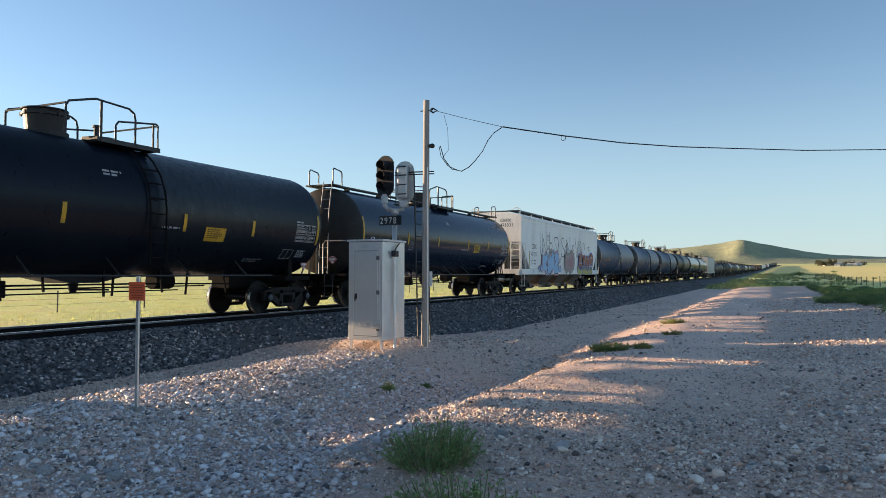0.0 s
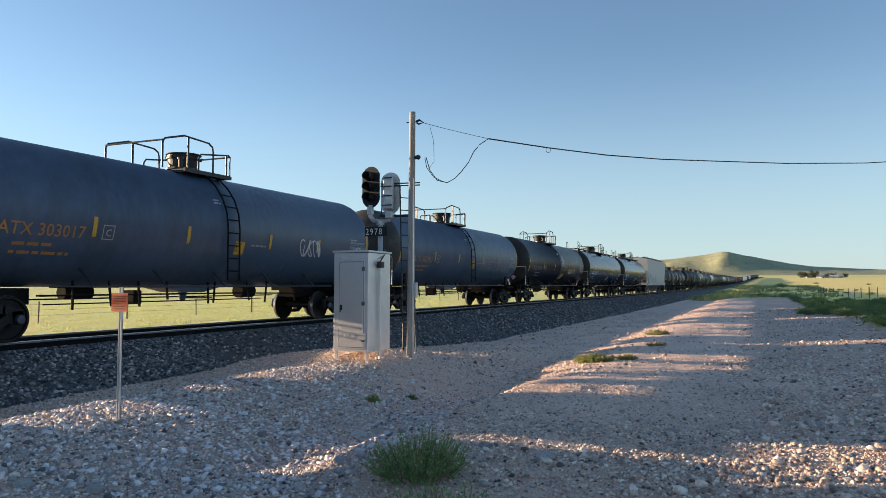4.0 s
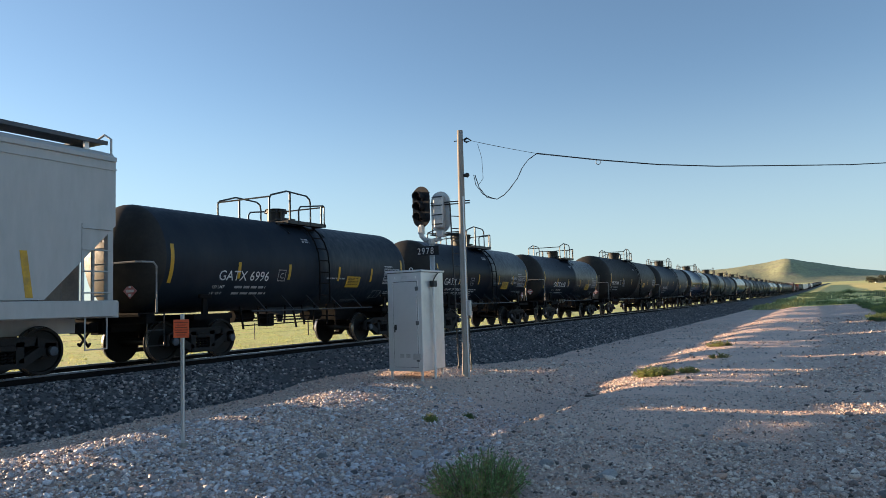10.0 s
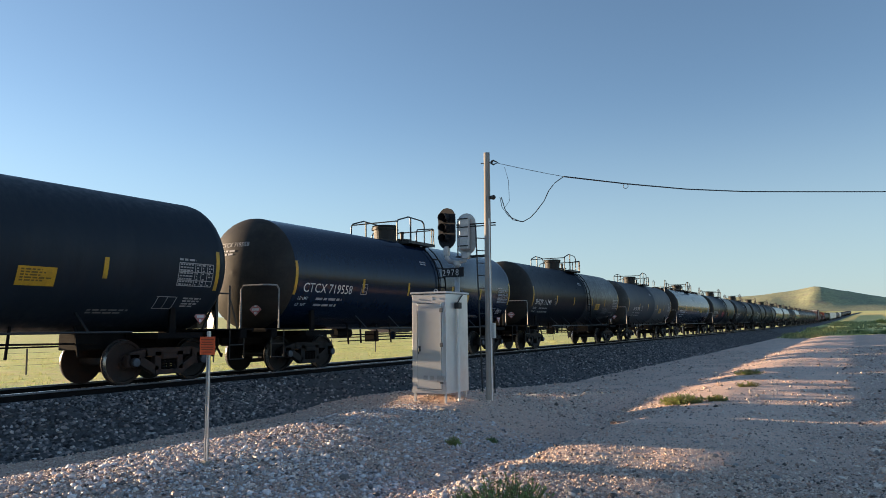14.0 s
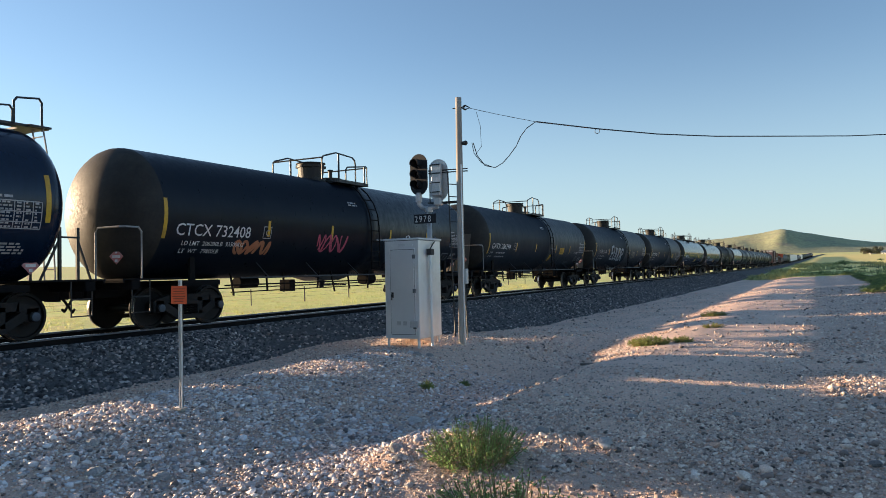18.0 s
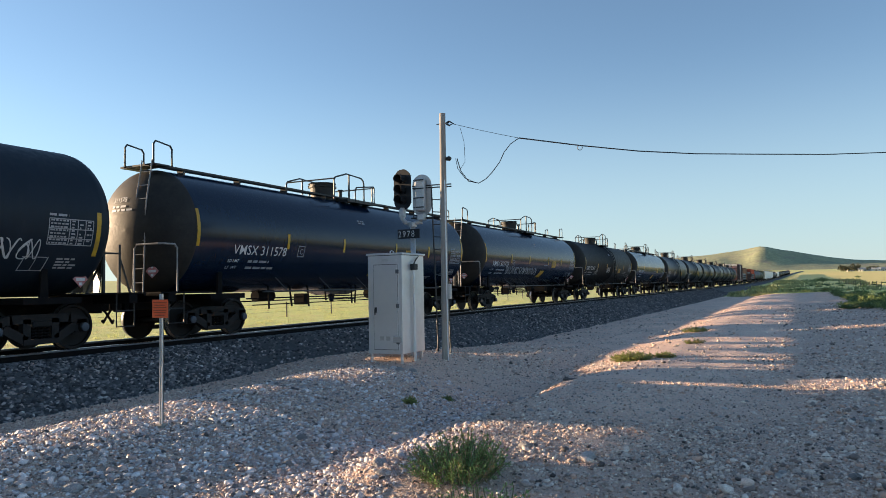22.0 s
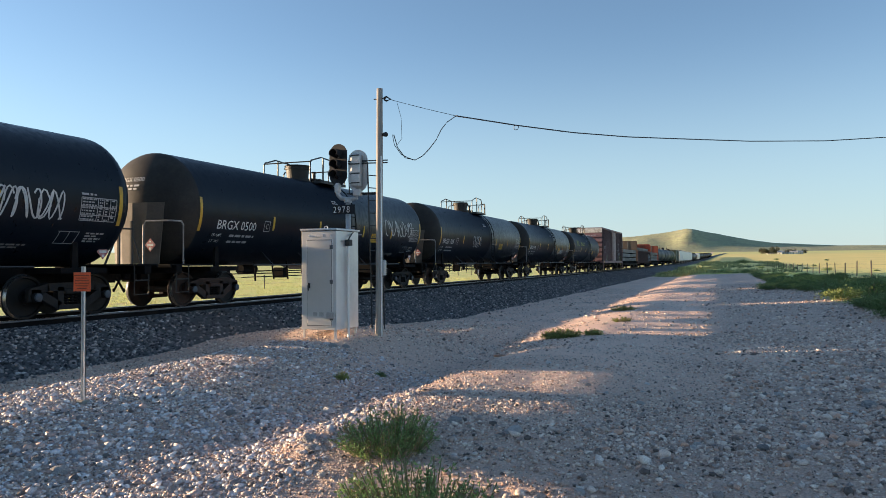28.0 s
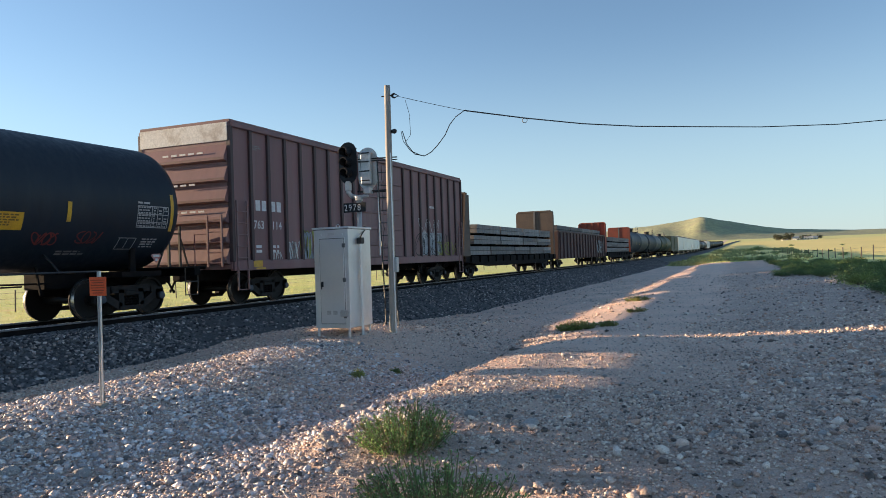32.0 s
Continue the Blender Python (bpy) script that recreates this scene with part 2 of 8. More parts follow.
M["tie"] = mat("creosoted_tie", (0.09, 0.07, 0.055), (0.06, 0.05, 0.042), 3, 0.85, bump=0.006, bscale=20, each=0.25)
M["ballast"] = mat("ballast_bed", (0.11, 0.11, 0.115), (0.075, 0.077, 0.08), 5, 0.85, fine=0.7, bump=0.03, bscale=14)
M["ballast_stone"] = mat("ballast_stone", (1.0, 0.98, 0.97), (0.85, 0.85, 0.86), 3, 0.75, bump=0.004, bscale=30,
                         tones=((0.0, (0.02, 0.02, 0.023)), (0.4, (0.1, 0.1, 0.106)), (0.78, (0.24, 0.235, 0.24)), (0.92, (0.42, 0.35, 0.32)), (1.0, (0.7, 0.68, 0.66))))
STONE_TONES = ((0.0, (0.09, 0.085, 0.085)), (0.08, (0.24, 0.22, 0.22)), (0.22, (0.8, 0.58, 0.49)), (0.32, (0.34, 0.34, 0.355)), (0.44, (0.95, 0.85, 0.8)), (0.54, (0.4, 0.39, 0.41)),
               (0.66, (1.0, 0.96, 0.93)), (0.76, (0.5, 0.43, 0.41)), (0.86, (0.85, 0.84, 0.86)), (1.0, (1.0, 1.0, 1.0)))
M["pebble"] = mat("mixed_gravel_stone", (1.0, 0.97, 0.97), (0.9, 0.87, 0.87), 9, 0.5, fine=0.45, bump=0.006, bscale=60, spec=0.5, tones=STONE_TONES)
M["pebble_warm"] = mat("tan_gravel_stone", (1.0, 0.88, 0.76), (0.94, 0.8, 0.69), 9, 0.55, fine=0.45, bump=0.006, bscale=60, spec=0.5, tones=STONE_TONES)
M["leaf_dark"] = mat("bush_leaf", (0.27, 0.4, 0.14), (0.2, 0.33, 0.125), 8, 0.6, island=0.45, thin=0.4)
M["leaf"] = mat("weed_leaf", (0.32, 0.37, 0.12), (0.24, 0.3, 0.09), 8, 0.6, island=0.35, thin=0.4)
M["leaf_grey"] = mat("sage_leaf", (0.17, 0.24, 0.09), (0.13, 0.2, 0.075), 5, 0.65, island=0.35, thin=0.35)
M["stem"] = mat("dry_stem", (0.3, 0.26, 0.15), (0.2, 0.18, 0.09), 8, 0.8, island=0.3)
M["straw"] = mat("dry_grass_blade", (0.36, 0.3, 0.12), (0.28, 0.26, 0.09), 8, 0.8, island=0.35, thin=0.4)
M["post"] = mat("grey_fence_post", (0.13, 0.11, 0.09), (0.09, 0.08, 0.07), 5, 0.9, bump=0.004)
M["bark_grey"] = mat("weathered_board", (0.16, 0.13, 0.11), (0.11, 0.09, 0.075), 6, 0.85, bump=0.003, streak=0.3)
M["concrete"] = mat("rough_concrete", (0.33, 0.3, 0.26), (0.26, 0.24, 0.21), 5, 0.9, bump=0.004)


# ---- mesh helpers ----
def part(name, bm, material, parent=None, label="", smooth=False):
    me = bpy.data.meshes.new(name)
    bm.to_mesh(me)
    bm.free()
    if smooth:
        for p in me.polygons:
            p.use_smooth = True
    me.materials.append(material)
    ob = new(name, me)
    ob.parent = parent
    if label:
        ob["label"] = label
    return ob


def again(src, parent, m=None, label=""):
    """One more object on the mesh of src."""
    ob = new(src.name.split(".")[0], src.data)
    ob.parent = parent
    if m is not None:
        ob.matrix_basis = m
    if label:
        ob["label"] = label
    return ob


def box(bm, x0, x1, y0, y1, z0, z1, bevel=0.0):
    vs = [bm.verts.new((x, y, z)) for z in (z0, z1) for y in (y0, y1) for x in (x0, x1)]
    fs = [bm.faces.new([vs[i] for i in q]) for q in ((0, 2, 3, 1), (4, 5, 7, 6), (0, 1, 5, 4), (2, 6, 7, 3), (0, 4, 6, 2), (1, 3, 7, 5))]
    if bevel:
        es = list({e for f in fs for e in f.edges})
        bmesh.ops.bevel(bm, geom=es, offset=bevel, segments=1, profile=0.5, affect="EDGES")
    return bm


def tube(bm, pts, r, n=6):
    """A round bar along a line of points, with mitred bends."""
    pts = [Vector(p) for p in pts]
    rings = []
    up = Vector((0.31, 0.17, 0.93))
    for i, p in enumerate(pts):
        d = ((pts[min(i + 1, len(pts) - 1)] - p).normalized() + (p - pts[max(i - 1, 0)]).normalized()).normalized()
        a = d.cross(up if abs(d.dot(up)) < 0.9 else Vector((1, 0, 0))).normalized()
        b = d.cross(a)
        rings.append([bm.verts.new(p + r * (math.cos(t) * a + math.sin(t) * b)) for t in (2 * math.pi * k / n for k in range(n))])
    for q, s in zip(rings, rings[1:]):
        for k in range(n):
            bm.faces.new((q[k], q[(k + 1) % n], s[(k + 1) % n], s[k]))
    bm.faces.new(rings[0][::-1])
    bm.faces.new(rings[-1])
    return bm


def beam(bm, p, q, w, h):
    """A square bar from p to q, w wide along x, h deep across."""
    p, q = Vector(p), Vector(q)
    d = (q - p).normalized()
    a = Vector((1, 0, 0)) if abs(d.x) < 0.9 else Vector((0, 1, 0))
    a = (a - a.dot(d) * d).normalized()
    b = d.cross(a)
    r = [[bm.verts.new(c + i * w / 2 * a + j * h / 2 * b) for i, j in ((-1, -1), (1, -1), (1, 1), (-1, 1))] for c in (p, q)]
    for k in range(4):
        bm.faces.new((r[0][k], r[0][(k + 1) % 4], r[1][(k + 1) % 4], r[1][k]))
    bm.faces.new(r[0][::-1])
    bm.faces.new(r[1])
    return bm


def lathe(bm, prof, n, axis="y", c=(0, 0, 0)):
    """Turns a profile of (along, radius) about an axis through c."""
    c = Vector(c)
    rings = []
    for u, r in prof:
        ring = []
        for k in range(n):
            t = 2 * math.pi * k / n
            a, b = r * math.cos(t), r * math.sin(t)
            ring.append(bm.verts.new(c + Vector({"y": (a, u, b), "x": (u, a, b), "z": (a, b, u)}[axis])))
        rings.append(ring)
    for q, s in zip(rings, rings[1:]):
        for k in range(n):
            bm.faces.new((q[k], q[(k + 1) % n], s[(k + 1) % n], s[k]))
    bm.faces.new(rings[0][::-1])
    bm.faces.new(rings[-1])
    bmesh.ops.recalc_face_normals(bm, faces=bm.faces)
    return bm


def prism(bm, outline, x0, x1):
    """An outline of (y, z) pulled from x0 to x1."""
    a = [bm.verts.new((x0, y, z)) for y, z in outline]
    b = [bm.verts.new((x1, y, z)) for y, z in outline]
    n = len(outline)
    fs = [bm.faces.new(a), bm.faces.new(b[::-1])] + [bm.faces.new((a[i], b[i], b[(i + 1) % n], a[(i + 1) % n])) for i in range(n)]
    bmesh.ops.recalc_face_normals(bm, faces=fs)
    return bm


def B():
    return bmesh.new()


# ---- the lie of the land ----
def rise(y):
    """The grade that lifts line and plain in the distance."""
    if y < 60:
        return 0.0
    return 1.0e-5 * (y - 60) ** 2 if y < 900 else 1.0e-5 * 840 ** 2 + 0.0168 * (y - 900)


def bend(y):
    """The line swings gently to the right far off."""
    return 1.9e-5 * max(0.0, y - 350) ** 2


def step(a, b, v):
    t = min(1.0, max(0.0, (v - a) / (b - a)))
    return t * t * (3 - 2 * t)


def bump(x, y, cx, cy, rx, ry):
    return math.exp(-((x - cx) / rx) ** 2 - ((y - cy) / ry) ** 2)


def ground_z(x, y):
    """Height of the dirt beside the line."""
    far = math.hypot(x, max(y, 0)) if y > 0 else abs(x)
    z = rise(far)
    n = noise.fractal(Vector((x * 0.35, y * 0.35, 2.0)), 1.0, 2.0, 3)
    fade = 1 - step(60, 140, far)
    z += 0.035 * n * fade * (1 - 0.7 * step(-4.6, -3.6, x) * (1 - step(20, 30, y))) + 0.012 * noise.noise(Vector((x * 2.1, y * 2.1, 5.0))) * fade * (far < 40)
    if x > TRACK_X:
        z += 0.3 * bump(x, y, -8.9, 15.4, 2.6, 2.6) * fade
        # the gravel falls away from the signpost's crest into a shallow swale
        z += 0.2 * step(-10.0, -8.4, x) * (1 - step(-7.9, -4.9, x)) * (1 - step(11.5, 14.0, y))
        z -= 0.07 * step(-8.6, -4.6, x) * (1 - step(-4.5, -3.2 + 4.5 * (1 - step(4.6, 6.6, y)), x)) * (1 - step(8.6, 11.5, y))
        z += 0.05 * bump(x, y, -2.6, 7.5, 1.3, 0.7) + 0.03 * bump(x, y, -3.75, 6.35, 0.35, 0.3)
        if far < 16:
            z += 0.011 * noise.noise(Vector((x * 4.3, y * 4.3, 8.0))) + 0.006 * noise.noise(Vector((x * 9.0, y * 9.0, 4.0)))
        edge = -4.15 + 0.025 * abs(y - 9) + 0.25 * noise.noise(Vector((y * 0.5, 1.0, 3.0)))
        z += (0.19 * step(edge - 0.4, edge + 0.3, x) - 0.06 * bump(x, y, edge - 0.9, y, 0.9, 1)) * step(5.4, 6.9, y) * (1 - step(13, 17, y))
        z -= 0.09 * bump(x, y, -2.15, 5.45, 0.85, 0.3)
        z += 0.055 * min(9.0, max(0.0, x + 0.5)) * (1 - step(70, 140, y))
        z -= 0.33 * max(math.exp(-((x + 5.5) / 1.4) ** 2) * step(8.8, 13.0, y), step(-2.2, -7.2, x) * step(15, 28, y)) * (1 - step(120, 260, y))
    else:
        z -= 0.25 * fade
    return z


# ---- rolling stock ----
WHEEL_R, WHEELBASE = 0.457, 1.78
wheelsets = {"lead": [], "trail": []}
cars = []


def wheel_mesh():
    bm = B()
    for s in (-1, 1):
        x = s * 0.72
        prof = [(x - s * 0.065, 0.0), (x - s * 0.065, 0.485), (x - s * 0.035, 0.485), (x - s * 0.03, 0.462), (x + s * 0.065, 0.45), (x + s * 0.065, 0.40),
                (x + s * 0.02, 0.385), (x + s * 0.005, 0.26), (x + s * 0.03, 0.15), (x + s * 0.08, 0.14), (x + s * 0.08, 0.10), (x + s * 0.3, 0.085), (x + s * 0.3, 0.0)]
        lathe(bm, prof, 28, "x")
        lathe(bm, [(s * 1.03, 0.0), (s * 1.03, 0.105), (s * 1.12, 0.10), (s * 1.135, 0.07), (s * 1.135, 0.0)], 14, "x")
        for k in range(3):
            t = 2 * math.pi * k / 3
            lathe(bm, [(s * 1.13, 0.0), (s * 1.13, 0.02), (s * 1.155, 0.02), (s * 1.155, 0.0)], 6, "x", (0, 0.055 * math.cos(t), 0.055 * math.sin(t)))
    lathe(bm, [(-0.7, 0.0), (-0.7, 0.085), (0.7, 0.085), (0.7, 0.0)], 12, "x")
    return bm


def frame_mesh(s):
    """One side frame of a truck, with its adapters and the sprung opening."""
    bm = B()
    x, w = s * 1.0, 0.15
    beam(bm, (x, -0.62, 0.66), (x, 0.62, 0.66), w, 0.17)
    for d in (-1, 1):
        beam(bm, (x, d * 0.58, 0.66), (x, d * 0.98, 0.56), w, 0.17)
        beam(bm, (x, d * 0.74, 0.50), (x, d * 0.30, 0.245), w, 0.17)
        beam(bm, (x, d * 0.29, 0.23), (x, d * 0.29, 0.66), w, 0.15)
        box(bm, x - 0.075, x + 0.075, d * 0.89 - 0.14, d * 0.89 + 0.14, 0.50, 0.63, 0.015)
        box(bm, x - 0.06, x + 0.06, d * 1.0 - 0.04, d * 1.0 + 0.04, 0.36, 0.6, 0.01)
        box(bm, x - 0.06, x + 0.06, d * 0.77 - 0.04, d * 0.77 + 0.04, 0.36, 0.56, 0.01)
    beam(bm, (x, -0.36, 0.225), (x, 0.36, 0.225), w + 0.05, 0.1)
    box(bm, x - 0.11, x + 0.11, -0.2, 0.2, 0.5, 0.62, 0.02)
    return bm


def spring_mesh():
    bm = B()
    pts = [(0.062 * math.cos(t), 0.062 * math.sin(t), 0.27 + 0.23 * t / (8 * math.pi)) for t in (math.pi / 4 * k for k in range(33))]
    return tube(bm, pts, 0.019, 5)


def bolster_mesh():
    bm = B()
    box(bm, -0.95, 0.95, -0.17, 0.17, 0.46, 0.64, 0.02)
    lathe(bm, [(0.62, 0.0), (0.62, 0.2), (0.74, 0.2), (0.74, 0.0)], 14, "z")
    for d in (-1, 1):
        beam(bm, (-0.62, d * 0.42, 0.42), (0.62, d * 0.42, 0.42), 0.1, 0.09)
        for s in (-1, 1):
            box(bm, s * 0.72 - 0.06, s * 0.72 + 0.06, d * 0.44 - 0.04, d * 0.44 - 0.0 + 0.04, 0.3, 0.55, 0.01)
    return bm


PARTS = {}


def keep(key, name, make, material, smooth=False):
    """A mesh made once and shared by every car."""
    if key not in PARTS:
        me = bpy.data.meshes.new(name)
        bm = make()
        bm.to_mesh(me)
        bm.free()
        if smooth:
            for p in me.polygons:
                p.use_smooth = True
            me.set_sharp_from_angle(angle=radians(35))
        me.materials.append(material)
        PARTS[key] = me
    return PARTS[key]


def put(key, name, make, material, parent, m=None, smooth=False, label="", paint=None):
    ob = new(name, keep(key, name, make, material, smooth))
    ob.parent = parent
    if m is not None:
        ob.matrix_basis = m
    if label:
        ob["label"] = label
    if paint:
        ob.material_slots[0].link = "OBJECT"
        ob.material_slots[0].material = paint
    return ob


def truck(car, y, rusty=False, plain=False):
    body = put("bolster", "truck", bolster_mesh, M["under"], car, pose(0, y, 0))
    for s in (-1, 1):
        put(f"frame{s}", "side_frame", lambda: frame_mesh(s), M["frame_grey"], body, paint=M["rust"] if rusty else None)
        if s == 1 and not plain:
            for d in (-1, 0, 1):
                put("spring", "spring", spring_mesh, M["under"], body, pose(s * 1.0, d * 0.13, 0))
            for d in (-1, 1):
                put("cap", "bearing_cap", lambda: lathe(B(), [(1.13, 0.0), (1.13, 0.085), (1.165, 0.085), (1.17, 0.05), (1.17, 0.0)], 14, "x"), M["cap"], body, pose(0, d * WHEELBASE / 2, WHEEL_R))
    for d, key in ((-1, "lead"), (1, "trail")):
        w = put("wheelset", "wheelset", wheel_mesh, M["wheel"], body, pose(0, d * WHEELBASE / 2, WHEEL_R), True, paint=M["rust"] if rusty and d < 0 else None)
        if len(w.data.materials) == 1:
            w.data.materials.append(M["tread"])
            for p in w.data.polygons:
                if 0.452 < math.hypot(p.center.y, p.center.z) < 0.48 and abs(p.normal.x) < 0.9:
                    p.material_index = 1
        wheelsets[key].append(w)
    return body


def coupler_mesh():
    bm = B()
    box(bm, -0.09, 0.09, -0.45, 0.25, 0.76, 0.93, 0.02)
    box(bm, -0.17, 0.12, -0.62, -0.4, 0.72, 0.97, 0.03)
    box(bm, 0.05, 0.2, -0.72, -0.5, 0.74, 0.95, 0.03)
    tube(bm, [(-0.2, -0.2, 0.95), (-0.3, -0.4, 0.7), (-0.25, -0.62, 0.45), (-0.12, -0.75, 0.5)], 0.03, 6)
    return bm


def ends(car, half):
    for s in (-1, 1):
        put("coupler", "coupler", coupler_mesh, M["under"], car, pose(0, s * (half - 0.7), 0, 0, 0, 0 if s < 0 else 180))


# -- lettering on a round or flat side --
def on_tank(y, v, r, cz, lift=0.012):
    """A point of the camera's side of a round tank: along it, and v up its skin from the waist."""
    a = v / r
    return ((r + lift) * math.cos(a), y, cz + (r + lift) * math.sin(a))


def skin(bm, y0, y1, v0, v1, r, cz, lift=0.006, lean=0.0, n=5):
    """A painted patch that follows the tank's skin, or a flat side where r is 0 (cz: its x)."""
    prev = None
    for k in range(n + 1):
        t = k / n
        v = v0 + (v1 - v0) * t
        row = [(cz + lift, y + lean * t, v) if not r else on_tank(y + lean * t, v, r, cz, lift) for y in (y0, y1)]
        row = [bm.verts.new(p) for p in row]
        if prev:
            bm.faces.new((prev[0], prev[1], row[1], row[0]))
        prev = row
    return bm


def words(text, size, y, v, r, cz, material, car, name="lettering", lean=0.0, label=""):
    cu = bpy.data.curves.new("letters", "FONT")
    cu.body, cu.size, cu.resolution_u, cu.shear = text, size, 2, lean
    cu.offset = size * 0.004
    tmp = bpy.data.objects.new("letters", cu)
    me = bpy.data.meshes.new_from_object(tmp)
    bpy.data.objects.remove(tmp)
    bpy.data.curves.remove(cu)
    for p in me.vertices:
        u, w = y + p.co.x, v + p.co.y
        p.co = on_tank(u, w, r, cz, 0.012) if r else (cz + 0.006, u, w)
    me.materials.clear()
    me.materials.append(material)
    ob = new(name, me)
    ob.parent = car
    if label:
        ob["label"] = label
    return ob


def lines(y, v, width, rows, size, r, cz, material, car, seed=1, name="stencil", label=""):
    """Rows of small print that nobody can read: plain bars."""
    rnd = random.Random(seed)
    bm = B()
    for k in range(rows):
        u, w = y, v - k * size * 1.7
        stop = y + width * rnd.uniform(0.6, 1.0)
        while u < stop:
            d = size * rnd.uniform(1.5, 4.5)
            skin(bm, u, min(u + d, stop), w, w + size, r, cz, 0.006, n=1)
            u += d + size * 0.8
    return tagged(part(name, bm, material, car, label), kind="stuff")


def ribbon(bm, pts, w, r, cz, lift, climb=0.0):
    """A sprayed stroke along (y, v) points."""
    pts = [Vector((p[0], p[1])) for p in pts]
    prev = None
    for i, p in enumerate(pts):
        d = pts[min(i + 1, len(pts) - 1)] - pts[max(i - 1, 0)]
        d = d.normalized() if d.length > 1e-6 else Vector((1, 0))
        o = Vector((-d.y, d.x)) * w / 2
        q = [p + o, p - o]
        row = [bm.verts.new(on_tank(a.x, a.y, r, cz, lift) if r else (cz + lift + climb * i, a.x, a.y)) for a in q]
        if prev:
            bm.faces.new((prev[0], prev[1], row[1], row[0]))
        prev = row


def tag(y, v, width, height, r, cz, material, car, seed, letters=6, w=0.03, lift=0.008, label=""):
    """A sprayed scrawl: looping strokes side by side."""
    rnd = random.Random(seed)
    bm = B()
    for k in range(letters):
        y0, dw = y + width * k / letters, width / letters
        n = 22
        a, b, c, e = rnd.uniform(1, 2.6), rnd.uniform(1, 3.2), rnd.uniform(0, 6.3), rnd.uniform(0, 6.3)
        pts = [(y0 + dw * (0.5 + 0.62 * math.sin(a * math.pi * t / n * 1.6 + c)), v + height * (0.5 + 0.5 * math.sin(b * math.pi * t / n * 1.4 + e))) for t in range(n)]
        ribbon(bm, pts, w * 0.75, r, cz, lift + 0.0006 * k)
    return part("graffiti", bm, material, car, label)


BLOCK = {"E": ([(0.55, 1), (0, 0.97), (0.02, 0), (0.6, 0.03)], [(0, 0.5), (0.45, 0.52)]), "U": ([(0, 1), (0.04, 0.1), (0.3, 0), (0.5, 0.12), (0.52, 1)],),
         "D": ([(0, 0), (0, 1), (0.4, 0.92), (0.55, 0.5), (0.4, 0.06), (0, 0)],), "R": ([(0, 0), (0.02, 1), (0.5, 0.95), (0.5, 0.6), (0.05, 0.5), (0.6, 0)],)}


def block_tag(text, y, v, width, height, r, cz, material, car, w=0.09, label=""):
    """Sprayed capitals in plain strokes, one mesh a letter."""
    for k, ch in enumerate(text):
        bm = B()
        for i, pts in enumerate(BLOCK[ch]):
            fine = []
            for p, q in zip(pts, pts[1:]):
                fine += [(p[0] + (q[0] - p[0]) * t / 4, p[1] + (q[1] - p[1]) * t / 4) for t in range(4)]
            pitch = width / len(text)
            ribbon(bm, [(y + pitch * (k + a * 1.35), v + height * c - 0.04 * height * k) for a, c in fine + [pts[-1]]], w, r, cz, 0.009 + 0.001 * i)
        part("graffiti", bm, material, car, label)


def diamond(car, m):
    """A hazard placard on its point, on a small holder."""
    bm = B()
    s = 0.17
    vs = [(0, s), (s, 0), (0, -s), (-s, 0)]
    a = [bm.verts.new((0.0, p, q)) for p, q in vs]
    b = [bm.verts.new((0.012, p, q)) for p, q in vs]
    bm.faces.new(a[::-1])
    bm.faces.new(b)
    for i in range(4):
        bm.faces.new((a[i], a[(i + 1) % 4], b[(i + 1) % 4], b[i]))
    ob = part("placard", bm, M["placard"], car, "faded red hazard diamond with pale print")
    ob.matrix_basis = m
    bm = B()
    for p, q, w, h in ((0, 0.0, 0.2, 0.06), (0, -0.095, 0.07, 0.06), (0, 0.085, 0.06, 0.04)):
        vv = [bm.verts.new((0.0145, p + i * w / 2, q + j * h / 2)) for i, j in ((-1, -1), (1, -1), (1, 1), (-1, 1))]
        bm.faces.new(vv)
    part("placard_print", bm, M["white"], ob)
    return ob


def on_head(x, z, th, r, cz, lift=0.01):
    """A point of the leading dished head."""
    q = min(0.98, math.hypot(x, z - cz) / r)
    return (x, -th + r * 0.5 * (1 - math.sqrt(1 - q * q)) - lift, z)


def head_words(text, size, x, z, th, r, cz, material, car):
    cu = bpy.data.curves.new("letters", "FONT")
    cu.body, cu.size, cu.resolution_u = text, size, 2
    tmp = bpy.data.objects.new("letters", cu)
    me = bpy.data.meshes.new_from_object(tmp)
    bpy.data.objects.remove(tmp)
    bpy.data.curves.remove(cu)
    for p in me.vertices:
        p.co = on_head(x + p.co.x, z + p.co.y, th, r, cz)
    me.materials.clear()
    me.materials.append(material)
    new("head_mark", me).parent = car


def head_lines(x, z, w, rows, size, th, r, cz, material, car, seed):
    rnd = random.Random(seed)
    bm = B()
    for k in range(rows):
        u, v = x, z - k * size * 1.8
        stop = x + w * rnd.uniform(0.6, 1)
        while u < stop:
            d = size * rnd.uniform(1.5, 4)
            bm.faces.new([bm.verts.new(on_head(a, b, th, r, cz)) for a, b in ((u, v), (u + d, v), (u + d, v + size), (u, v + size))])
            u += d + size
    part("head_stencil", bm, material, car)


# -- tank cars --
def shell_mesh(half, r, cz, rings=(), cut=0.0):
    """The welded barrel of a tank, shorter by cut at its trailing end."""
    e = half - r * 0.5
    mid = [(-e, 0.0), (-e, r)]
    for g, w in sorted(rings):
        mid += [(g - w - 0.02, r), (g - w, r + 0.014), (g + w, r + 0.014), (g + w + 0.02, r)]
    return lathe(B(), mid + [(e - cut, r), (e - cut, 0.0)], 48, "y", (0, 0, cz))


